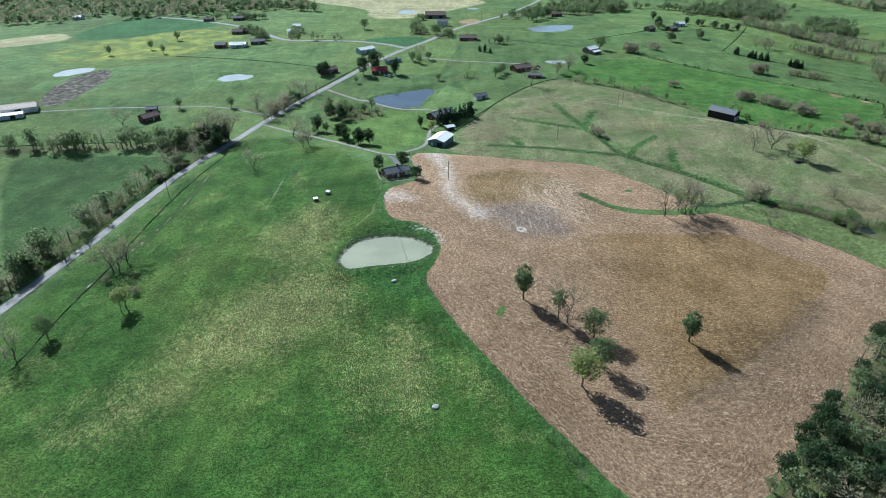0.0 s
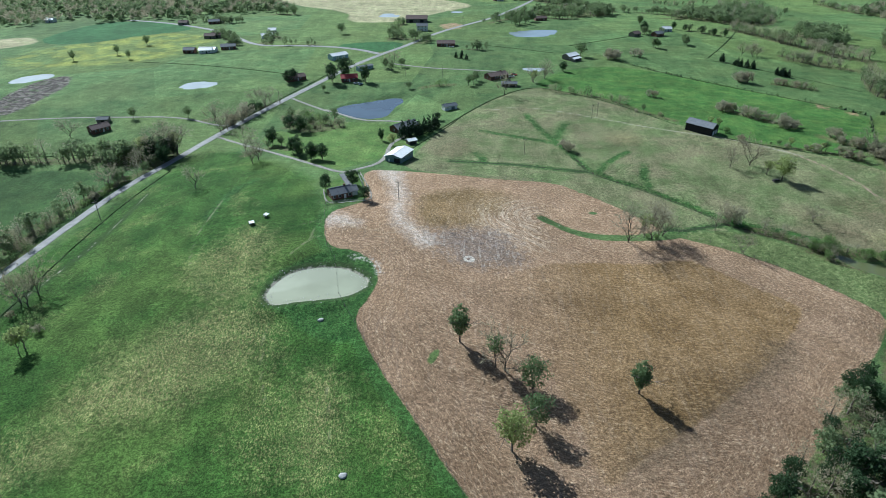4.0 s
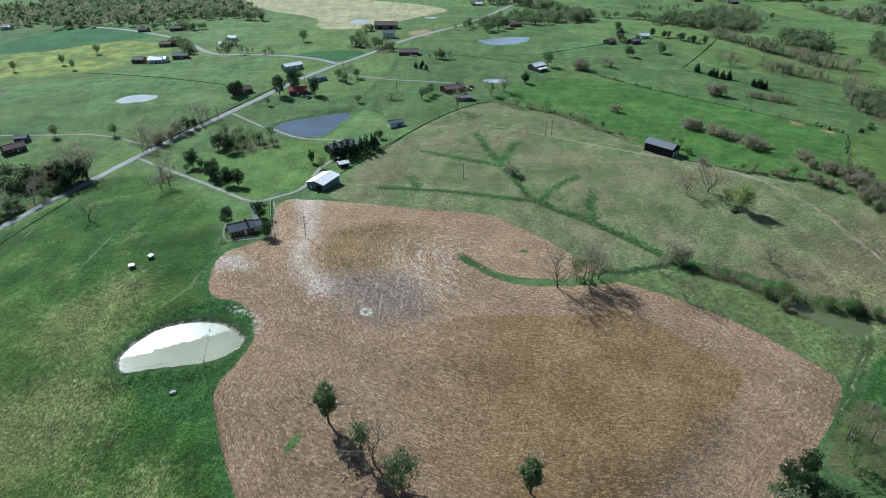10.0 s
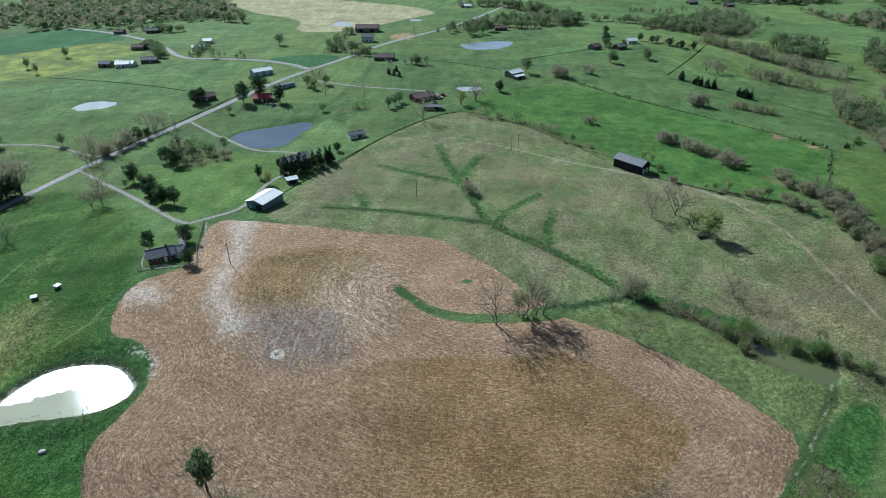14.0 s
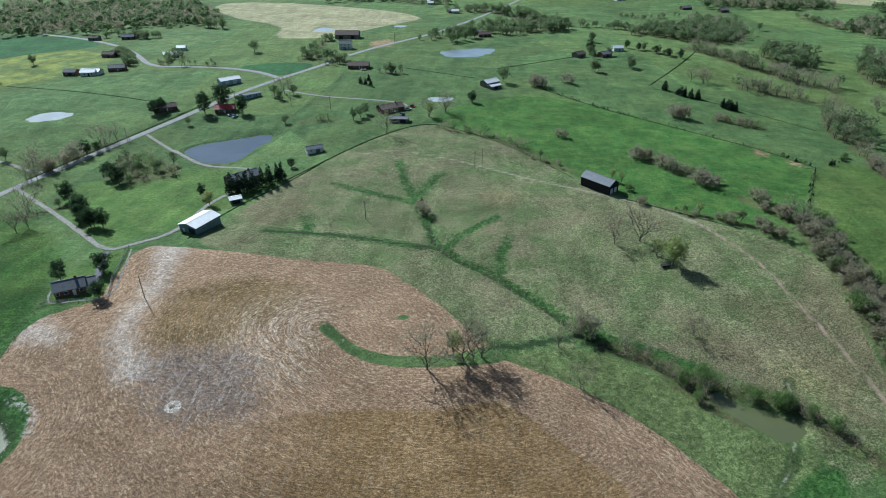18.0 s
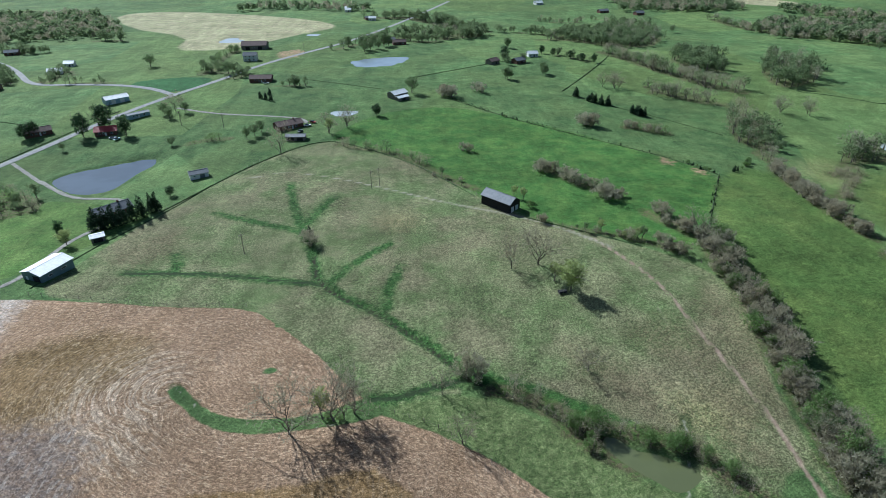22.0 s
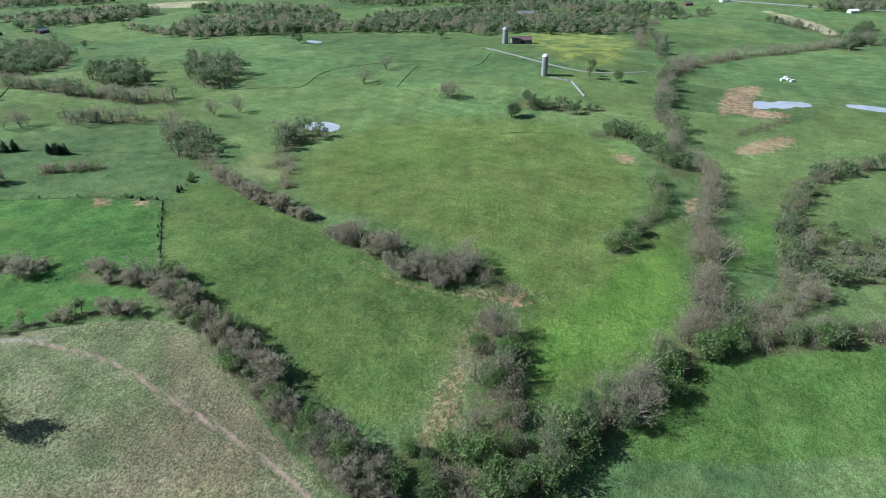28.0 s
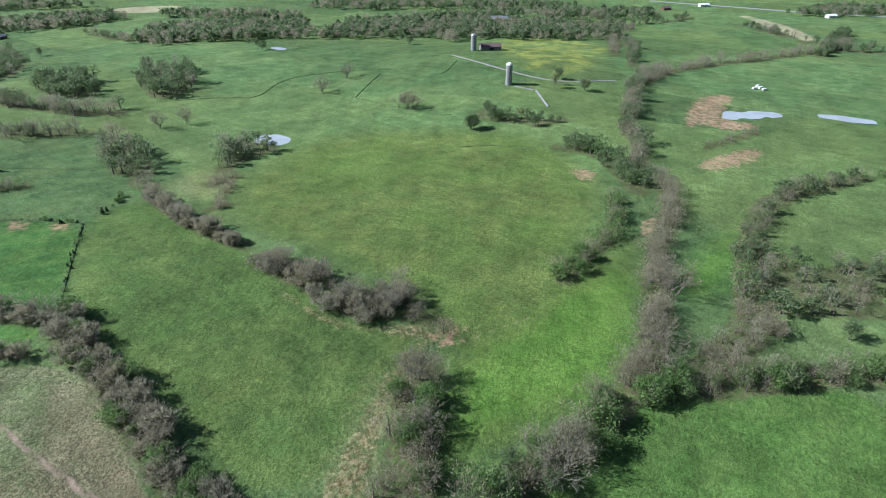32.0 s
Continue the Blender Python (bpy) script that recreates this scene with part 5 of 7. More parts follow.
ribbon("path", [(-36.7, 275.5), (-32.4, 258.5), (-22.5, 261.9), (-12.2, 263.4), (-17.5, 282), (-23.6, 299.9)], 0.6, GRAVEL, "pale worn path along the yard fence", 0.06, 0.03)
ribbon("driveway", DRIVE_POND, 2.1, GRAVEL, "gravel drive along the dark pond")
ribbon("driveway", DRIVE_EAST, 2.1, GRAVEL, "gravel drive to the red-roofed house")
ribbon("lane", LANE_WEST, 1.9, GRAVEL, "gravel lane across the west pasture")
ribbon("highway", HIGHWAY, 8.0, ASPHALT, "pale far highway beyond the woods", 0.3)
ribbon("lane", LANE_FARM, 2.0, GRAVEL, "gravel lane past a concrete silo", 0.2)
WEEDS_DARK = paving("dark_weeds", (0.050, 0.085, 0.030), (0.105, 0.155, 0.056), 0.25)
for line in FIELD_LINES:
    ribbon("fence_row", line, 0.55, WEEDS_DARK, "dark weedy fence row between green pastures", 0.10, 0.25)


# ---- plants ----
def leaf_stuff(name, a, b, c, through_light=0.5):
    """Leaves or twigs: three tones, by tree and by leaf cluster."""
    m = Nodes(name, 0.8, 0.2)
    tone = m.mix(m.random(), a, b)
    tone = m.mix(m.ramp(m.island(), 0.0, 1.0, 0.0, 0.75), tone, c)
    m.colour(tone)
    glow = m.t.nodes.new("ShaderNodeBsdfTranslucent")
    both = m.t.nodes.new("ShaderNodeMixShader")
    both.inputs[0].default_value = through_light
    m.put(glow.inputs["Color"], tone)
    m.t.links.new(m.bsdf.outputs[0], both.inputs[1])
    m.t.links.new(glow.outputs[0], both.inputs[2])
    m.t.links.new(both.outputs[0], m.t.nodes["Material Output"].inputs["Surface"])
    return m.mat


BARK = Nodes("bark", 0.95, 0.1)
BARK.colour(BARK.mix(BARK.ramp(BARK.noise(BARK.place(), 2.5, 4), 0.35, 0.65), (0.10, 0.085, 0.07), (0.22, 0.19, 0.155)))
BARK.bump(BARK.noise(BARK.place(), 9.0, 3), 0.5, 0.05)
LEAVES = leaf_stuff("spring_leaves", (0.165, 0.230, 0.100), (0.215, 0.275, 0.130), (0.115, 0.175, 0.072))
DARK_LEAVES = leaf_stuff("dark_leaves", (0.055, 0.098, 0.042), (0.075, 0.122, 0.050), (0.036, 0.070, 0.030))
YOUNG_LEAVES = leaf_stuff("young_leaves", (0.330, 0.385, 0.145), (0.380, 0.410, 0.185), (0.250, 0.310, 0.115), 0.65)
NEEDLES = leaf_stuff("needles", (0.026, 0.052, 0.025), (0.036, 0.066, 0.030), (0.018, 0.036, 0.018), 0.2)
TWIGS = leaf_stuff("bare_twigs", (0.400, 0.345, 0.236), (0.405, 0.388, 0.288), (0.250, 0.246, 0.146), 0.5)
# far leaves paler than the near ones: haze over the woods put into colour
FAR_LEAVES = leaf_stuff("hazy_far_leaves", (0.190, 0.255, 0.118), (0.250, 0.305, 0.155), (0.125, 0.180, 0.080), 0.55)
BUSH_LEAVES = leaf_stuff("bush_leaves", (0.175, 0.270, 0.080), (0.225, 0.310, 0.115), (0.120, 0.195, 0.060))


def as_mesh(name, verts, faces, material):
    """A mesh of quads from arrays."""
    verts, faces = np.asarray(verts, np.float32), np.asarray(faces, np.int32)
    me = bpy.data.meshes.new(name)
    me.vertices.add(len(verts))
    me.vertices.foreach_set("co", verts.ravel())
    me.loops.add(faces.size)
    me.loops.foreach_set("vertex_index", faces.ravel())
    me.polygons.add(len(faces))
    me.polygons.foreach_set("loop_start", np.arange(0, faces.size, 4, dtype=np.int32))
    me.update(calc_edges=True)
    me.materials.append(material)
    return me


def clusters(rng, lobes, count, low, high, thin=1.0, upward=0.0, shell=0.5):
    """Small leaf cards over the lobes of a crown (centre, radius), facing mostly outwards."""
    lobes = np.array(lobes, float)
    pick = rng.choice(len(lobes), count, p=lobes[:, 3] ** 2 / (lobes[:, 3] ** 2).sum())
    d = rng.normal(size=(count, 3))
    d /= np.linalg.norm(d, axis=1)[:, None]
    r = lobes[pick, 3] * (shell + (1 - shell) * rng.random(count) ** 0.6) * rng.uniform(0.85, 1.25, count)
    c = lobes[pick, :3] + d * r[:, None] * (1, 1, 0.82)
    n = d + 0.75 * rng.normal(size=(count, 3))
    n /= np.linalg.norm(n, axis=1)[:, None]
    u = np.cross(n, rng.normal(size=(count, 3)) + (0, 0, 0.01))
    u = u * (1 - upward) + upward * (d + (0, 0, 0.9))
    u /= np.linalg.norm(u, axis=1)[:, None]
    w = np.cross(n, u)
    w /= np.linalg.norm(w, axis=1)[:, None]
    s = rng.uniform(low, high, (count, 1))
    u, w = u * s, w * s * thin
    bend = 0.22 * n * s
    verts = np.stack([c - u - w * 0.6, c + w - bend, c + u + w * 0.3, c - w * 0.9 + bend], 1).reshape(-1, 3)
    return verts, np.arange(4 * count).reshape(-1, 4)


def limb_mesh(paths, sides=4):
    """Tapered limbs: each path is a list of (place, radius)."""
    verts, faces = [], []
    for path in paths:
        start = len(verts)
        for i, (p, r) in enumerate(path):
            a, b = Vector(path[max(i - 1, 0)][0]), Vector(path[min(i + 1, len(path) - 1)][0])
            d = (b - a).normalized()
            u = d.cross(Vector((0.3, 0.9, 0.1))).normalized()
            w = d.cross(u)
            for k in range(sides):
                t = 2 * math.pi * k / sides
                verts.append(Vector(p) + (u * math.cos(t) + w * math.sin(t)) * r)
        for i in range(len(path) - 1):
            for k in range(sides):
                m = (k + 1) % sides
                faces.append((start + i * sides + k, start + i * sides + m, start + (i + 1) * sides + m, start + (i + 1) * sides + k))
        faces.append(tuple(start + (len(path) - 1) * sides + k for k in range(sides)))
    me = bpy.data.meshes.new("trunk")
    me.from_pydata([tuple(v) for v in verts], [], faces)
    me.materials.append(BARK.mat)
    return me


def grow(rng, base, way, length, radius, depth, paths, tips, spread=0.55, split=3):
    """A limb that bends and forks."""
    p, d, path = Vector(base), Vector(way).normalized(), []
    for i in range(4):
        path.append((tuple(p), radius * (1 - 0.15 * i)))
        d = (d + Vector(rng.normal(size=3)) * 0.13 + Vector((0, 0, 0.05))).normalized()
        p = p + d * length / 3
        if depth and i >= 1:
            for _ in range(1 if i < 3 else split - 1):
                side = (d + Vector(rng.normal(size=3)) * spread).normalized()
                grow(rng, p, side, length * rng.uniform(0.55, 0.75), radius * 0.52, depth - 1, paths, tips, spread, split)
    paths.append(path)
    tips.append((p, d))


def round_lobes(rng, height, width, bottom, number, size, inner=0.5, outer=0.88):
    """Lobes of a crown, spread over an egg of that width between bottom and height."""
    out, mid, half = [], (height + bottom) / 2, (height - bottom) / 2
    turn = rng.uniform(0, 6.28)
    for i in range(number):
        z = 1 - 2 * (i + 0.5) / number
        a, k = turn + i * 2.39996 + rng.normal() * 0.4, rng.uniform(inner, outer)
        r = math.sqrt(1 - z * z) * width / 2 * k
        out.append((r * math.cos(a), r * math.sin(a), mid + z * half * k, size * rng.uniform(0.6, 1.25)))
    out += [(0, 0, mid, size * 1.3), (0, 0, mid + half * 0.4, size * 1.2)]
    return out


def tree_meshes(kind, seed):
    """Trunk and crown, ten units high."""
    rng = np.random.default_rng(seed)
    paths, tips = [], []
    wave = [((rng.normal() * 0.12 * i, rng.normal() * 0.12 * i, 1.3 * i - 0.5), 0.30 - 0.05 * i) for i in range(5)]
    if kind in ("leafy", "dark", "slim", "spring", "willow"):
        fat = {"leafy": 7.4, "dark": 7.4, "slim": 4.8, "spring": 5.6, "willow": 7.6}[kind]
        foot = {"leafy": 1.5, "dark": 0.6, "slim": 1.8, "spring": 3.4, "willow": 2.0}[kind]
        paths.append(wave)
        for k in range(6):
            a = k * 2.4 + rng.random()
            grow(rng, wave[2 + k % 3][0], (math.cos(a), math.sin(a), 1.1), 3.2, 0.13, 1, paths, tips)
        number = {"leafy": 24, "dark": 26, "slim": 30, "spring": 20, "willow": 26}[kind]
        lobes = round_lobes(rng, 9.8, fat, foot, number, fat * 0.175)
        count = {"leafy": 1500, "dark": 1700, "slim": 1700, "spring": 750, "willow": 1800}[kind]
        low, high = (0.18, 0.36) if kind == "dark" else (0.14, 0.31)
        v, f = clusters(rng, lobes, count, low, high, 0.75, 0.0, 0.3)
        look_of = {"leafy": LEAVES, "dark": DARK_LEAVES, "slim": LEAVES, "spring": YOUNG_LEAVES if seed % 2 else LEAVES, "willow": YOUNG_LEAVES}[kind]
    elif kind == "bare":
        paths.append(wave)
        for k in range(7):
            a = k * 2.4 + rng.random()
            grow(rng, wave[1 + k % 4][0], (math.cos(a), math.sin(a), 1.2), 3.9, 0.13, 2, paths, tips, 0.6)
        v, f = twig_cards(rng, tips, 6, 1.3)
        look_of = TWIGS
    elif kind == "shrub":
        for k in range(8):
            a = k * 2.4 + rng.random()
            grow(rng, (0.3 * math.cos(a), 0.3 * math.sin(a), -0.3), (math.cos(a) * 0.8, math.sin(a) * 0.8, 1.3), 5.2, 0.16, 1, paths, tips)
        lobes = round_lobes(rng, 9.6, 11.5, 0.6, 20, 1.7, 0.42, 1.0)
        v, f = clusters(rng, lobes, 1050, 0.32, 0.92, 0.065, 0.72, 0.10)
        v2, f2 = clusters(rng, lobes, 150, 0.2, 0.42, 0.6, 0.0, 0.1)
        v, f = np.concatenate([v, v2]), np.concatenate([f, f2 + len(v)])
        look_of = TWIGS
    elif kind == "bush":
        for k in range(5):
            a = k * 2.4 + rng.random()
            grow(rng, (0, 0, -0.3), (math.cos(a), math.sin(a), 1.0), 4.5, 0.2, 1, paths, tips)
        v, f = clusters(rng, round_lobes(rng, 9.5, 12.0, 0.3, 22, 2.1), 1100, 0.22, 0.50, 0.7, 0.0, 0.3)
        look_of = BUSH_LEAVES
    else:
        paths.append([((0, 0, -0.5), 0.26), ((0, 0, 4), 0.17), ((0, 0, 9.4), 0.03)])
        lobes = [(rng.normal() * 0.35, rng.normal() * 0.35, z, 2.9 * (1.02 - z / 10.2) ** 0.75 * rng.uniform(0.85, 1.1)) for z in np.linspace(1.2, 9.4, 13)]
        v, f = clusters(rng, lobes, 900, 0.25, 0.5, 0.6, 0.15, 0.55)
        look_of = NEEDLES
    return limb_mesh(paths, 3), as_mesh("crown", v, f, look_of)


def twig_cards(rng, tips, each, length):
    """Fine twigs at the tips of bare limbs, as narrow tapering blades."""
    verts = []
    for p, d in tips:
        for _ in range(each):
            way = (d + Vector(rng.normal(size=3)) * 0.55).normalized()
            side = way.cross(Vector(rng.normal(size=3))).normalized() * 0.042
            q = p - d * rng.uniform(0, 0.8)
            end = q + way * length * rng.uniform(0.5, 1.1)
            verts += [q - side, q + side, end + side * 0.3, end - side * 0.3]
    return np.array([tuple(v) for v in verts]), np.arange(len(verts)).reshape(-1, 4)


TREE_LABELS = {
    "leafy": ("round green tree in young spring leaf", "tree"), "dark": ("dense dark green shade tree", "tree"),
    "slim": ("slender green tree with a tall bare trunk", "tree"), "spring": ("thinly leaved pale green spring tree", "tree"),
    "willow": ("broad pale green tree just coming into leaf", "tree"), "bare": ("bare grey tree with forked limbs", "tree"),
    "shrub": ("leafless grey-brown shrub with dense twigs", "shrub"), "bush": ("low bright green leafy bush", "bush"),
    "cedar": ("dark evergreen cedar with dense needles", "tree")}
VARIANTS = {"leafy": 4, "dark": 2, "slim": 2, "spring": 3, "willow": 2, "bare": 4, "shrub": 5, "bush": 3, "cedar": 2}
TREE_MESHES = {k: [tree_meshes(k, 7 * i + 3) for i in range(n)] for k, n in VARIANTS.items()}
plant_rng = random.Random(11)


TREE_NAMES = {"leafy": "broadleaf_tree", "dark": "shade_tree", "slim": "slender_tree", "spring": "budding_tree", "willow": "spreading_tree",
              "bare": "bare_tree", "shrub": "shrub", "bush": "bush", "cedar": "cedar_tree"}


def far_tree(kind, seed):
    """A far tree in few cards, ten units high: crown and a plain tapered trunk."""
    rng = np.random.default_rng(seed)
    fat, foot, size, thin, up_by, count = {
        "leafy": (8.0, 1.4, 1.45, 0.75, 0.0, 300), "spring": (7.6, 2.0, 1.4, 0.6, 0.1, 180), "bare": (7.4, 2.2, 1.5, 0.12, 0.7, 170),
        "shrub": (11.5, 0.6, 2.1, 0.11, 0.7, 380), "bush": (12.0, 0.3, 2.3, 0.7, 0.0, 160), "cedar": (5.6, 0.6, 1.3, 0.6, 0.1, 200)}[kind]
    v, f = clusters(rng, round_lobes(rng, 9.6, fat, foot, 14, size), count, 0.28, 0.60, thin, up_by, 0.3)
    t = [(x * r, y * r, z) for z, r in ((-0.5, 0.32), (4.0, 0.2), (7.5, 0.05)) for x, y in ((1, 0), (0, 1), (-1, 0), (0, -1))]
    q = [(4 * i + k, 4 * i + (k + 1) % 4, 4 * i + 4 + (k + 1) % 4, 4 * i + 4 + k) for i in range(2) for k in range(4)]
    look_of = {"leafy": FAR_LEAVES, "spring": LEAVES, "bare": TWIGS, "shrub": TWIGS, "bush": BUSH_LEAVES, "cedar": NEEDLES}[kind]
    return (v, f, look_of), (np.array(t, float), np.array(q), BARK.mat)


FAR_TREES = {k: [far_tree(k, 5 * i + 2) for i in range(4)] for k in ("leafy", "spring", "bare", "shrub", "bush", "cedar")}
joined = {}
counted = {}


def near_by(x, y):
    """The land that the camera passes near, where each plant is a thing of its own."""
    return -150 < x < 400 and 80 < y < 420


def plant(kind, x, y, height, alone=False):
    """A tree or bush standing on the land; far hedges and groves are joined by kind."""
    trunk, crown = plant_rng.choice(TREE_MESHES[kind])
    text, sort = TREE_LABELS[kind]
    s, wide = height / 10, plant_rng.uniform(0.78, 1.25)
    m = pose(x, y, at(x, y), 0, 0, plant_rng.uniform(0, 360)) @ Matrix.Diagonal((s * wide, s * wide, s, 1))
    counted[kind] = counted.get(kind, 0) + 1
    if alone or (near_by(x, y) and counted[kind] < 300):
        top = tagged(new(TREE_NAMES[kind]), text, sort)
        top.matrix_basis = m
        for name, me in (("trunk" if sort == "tree" else "stem", trunk), ("crown", crown)):
            new(name, me).parent = top
        return
    turn, shift = np.array(m.to_3x3()), np.array(m.translation)
    for v, f, look_of in plant_rng.choice(FAR_TREES[kind if kind in FAR_TREES else "leafy"]):
        store = joined.setdefault((kind if kind in FAR_TREES else "leafy", look_of.name), [[], [], 0])
        store[0].append(v @ turn.T + shift)
        store[1].append(f + store[2])
        store[2] += len(v)


def clear_of(x, y, rings, margin=0.0):
    px, py = np.array([x]), np.array([y])
    return all(reach(px, py, [ring], 20.0)[0] < margin for ring in rings)


for kind, spots in SINGLE_TREES:
    for x, y, height in spots:
        plant(kind, x, y, height * plant_rng.uniform(1.08, 1.22), True)
for kinds, number, width, low, high, line in ROWS_OF_TREES:
    names = kinds.split()
    length = sum(math.dist(a, b) for a, b in zip(line, line[1:]))
    for _ in range(max(2, int(length * number * 1.25 / 100))):
        at_length = plant_rng.uniform(0, length)
        for a, b in zip(line, line[1:]):
            step = math.dist(a, b)
            if at_length <= step:
                break
            at_length -= step
        f = at_length / step
        x = a[0] + (b[0] - a[0]) * f + plant_rng.uniform(-0.5, 0.5) * width
        y = a[1] + (b[1] - a[1]) * f + plant_rng.uniform(-0.5, 0.5) * width
        if clear_of(x, y, PONDS):
            plant(plant_rng.choice(names), x, y, plant_rng.triangular(0.45 * low, 1.35 * high, 0.8 * high))
for kinds, gap, low, high, ring in GROVES:
    names = kinds.split()
    xs, ys = [p[0] for p in ring], [p[1] for p in ring]
    gx, gy = np.meshgrid(np.arange(min(xs), max(xs), gap), np.arange(min(ys), max(ys), gap))
    gx, gy = (g.ravel() + np.array([plant_rng.uniform(-0.45, 0.45) * gap for _ in range(g.size)]) for g in (gx, gy))
    for x, y, ok in zip(gx, gy, inside(gx, gy, ring)):
        if ok:
            plant(plant_rng.choice(names), x, y, plant_rng.triangular(0.45 * low, 1.35 * high, 0.8 * high))
STUFF_NAMES = {"leafy": ("far_grove", "far hedgerow trees in green spring leaf"), "shrub": ("far_scrub", "far scrub of leafless grey-brown shrubs"),
               "bare": ("far_bare_grove", "far bare grey hedgerow trees"), "spring": ("far_budding_grove", "far hedgerow trees in pale bud"),
               "bush": ("far_thicket", "far thicket of low green bushes"), "cedar": ("far_cedar_grove", "far dark evergreen cedars")}
for (kind, look_of), (vs, fs, _) in joined.items():
    name, text = STUFF_NAMES[kind]
    me = as_mesh(name, np.concatenate(vs), np.concatenate(fs), bpy.data.materials[look_of])
    tagged(new(name, me), text, "woods", kind="stuff")


def far_woods():
    """Woods on the skyline, joined: a short trunk and a lobed crown of leaf cards for each tree."""
    rng = np.random.default_rng(5)
    models = []
    for i, fat in enumerate((6.5, 7.5, 5.5, 8.0)):
        v, f = clusters(rng, round_lobes(rng, 9.8, fat, 1.0, 7, fat * 0.24), 80, 0.7, 1.35, 0.7, 0.0, 0.45)
        models.append((v, f))
    bare_v, bare_f = clusters(rng, round_lobes(rng, 9.8, 6.5, 1.0, 7, 1.7), 90, 0.6, 1.5, 0.17, 0.75, 0.2)
    parts = {"leaf": [[], [], 0], "twig": [[], [], 0]}
    for ring in WOODS:
        xs, ys = [p[0] for p in ring], [p[1] for p in ring]
        gap = 10.0
        gx, gy = np.meshgrid(np.arange(min(xs), max(xs), gap), np.arange(min(ys), max(ys), gap))
        gx, gy = gx.ravel() + rng.uniform(-5, 5, gx.size), gy.ravel() + rng.uniform(-5, 5, gx.size)
        ok = inside(gx, gy, ring)
        gx, gy = gx[ok], gy[ok]
        gz = relief(gx, gy)
        for x, y, z in zip(gx, gy, gz):
            twig = rng.random() < 0.42
            v, f = (bare_v, bare_f) if twig else models[rng.integers(4)]
            a, s = rng.uniform(0, 6.28), rng.uniform(0.75, 1.25)
            ca, sa = math.cos(a) * s * 1.25, math.sin(a) * s * 1.25
            w = np.stack([v[:, 0] * ca - v[:, 1] * sa + x, v[:, 0] * sa + v[:, 1] * ca + y, v[:, 2] * s + z], 1)
            store = parts["twig" if twig else "leaf"]
            store[0].append(w)
            store[1].append(f + store[2])
            store[2] += len(w)
    for key, mat in (("leaf", FAR_LEAVES), ("twig", TWIGS)):
        me = as_mesh("far_woods", np.concatenate(parts[key][0]), np.concatenate(parts[key][1]), mat)
        text = "far woodland of green spring trees" if key == "leaf" else "far woodland of bare grey trees"
        tagged(new("far_woods", me), text, "woods", kind="stuff")


far_woods()


# ---- buildings ----
FAR_HOUSES = [
    ("white", -166.6, 661.2, 20, 11),
    ("white", -169.4, 692.9, 10, 8),
    ("barn", -220.4, 669.1, 5, 10),
    ("grey", -253.4, 756.2, 15, 12),
    ("barn", -286.6, 750.3, 0, 10),
    ("grey", 111.7, 776.2, 30, 12),
    ("brown", 122.2, 761.9, 10, 13),
    ("white", 243.6, 688.7, 10, 9),
    ("grey", 226.3, 659.8, 30, 10),
    ("barn", 203.3, 658.7, 40, 10),
    ("white", 326.7, 1074.7, 10, 12),
    ("grey", 437.3, 956.1, 20, 12),
    ("white", 51.4, 1024.3, 0, 8),
    ("white", 88.1, 942.4, 0, 9),
    ("white", 326.4, 1069.1, 20, 11),
    ("grey", 395.4, 977.6, 20, 14),
    ("grey", 436.2, 953.3, 20, 12),
    ("grey", 83.6, 945.3, 20, 10),
    ("white", 26.6, 1237.1, 0, 14),
    ("white", 50.1, 1043.7, 0, 9),
    ("brown", 1097.1, 457.8, -30, 12),
    ("white", 1163.9, 427.7, -40, 14),
    ("white", 1148.8, 262.8, -40, 12),
    ("grey", 1175.1, 287.2, -40, 10),
    ("white", -452.9, 771.4, 0, 10),
    ("barn", -225.5, 665, 0, 11),
    ("white", -204.2, 592.6, 10, 11),
    ("grey", -219.7, 593.9, 0, 10),
]



def part(name, bm, material, parent, label=""):
    me = bpy.data.meshes.new(name)
    bm.to_mesh(me)
    bm.free()
    me.materials.append(material)
    ob = new(name, me)
    ob.parent = parent
    return tagged(ob, label) if label else ob


def box(lo, hi, bevel=0.0):
    bm = bmesh.new()
    bmesh.ops.create_cube(bm, size=1)
    for v in bm.verts:
        for k in range(3):
            v.co[k] = lo[k] if v.co[k] < 0 else hi[k]
    if bevel:
        bmesh.ops.bevel(bm, geom=bm.edges[:], offset=bevel, segments=1, affect="EDGES")
    return bm


def solid(points, faces):
    bm = bmesh.new()
    vs = [bm.verts.new(p) for p in points]
    for f in faces:
        bm.faces.new([vs[i] for i in f])
    bmesh.ops.recalc_face_normals(bm, faces=bm.faces[:])
    return bm


def drum(radius, z0, z1, sides=16, top=None):
    bm = bmesh.new()
    bmesh.ops.create_cone(bm, cap_ends=True, segments=sides, radius1=radius, radius2=radius if top is None else top, depth=z1 - z0)
    bmesh.ops.translate(bm, verts=bm.verts[:], vec=(0, 0, (z0 + z1) / 2))
    return bm


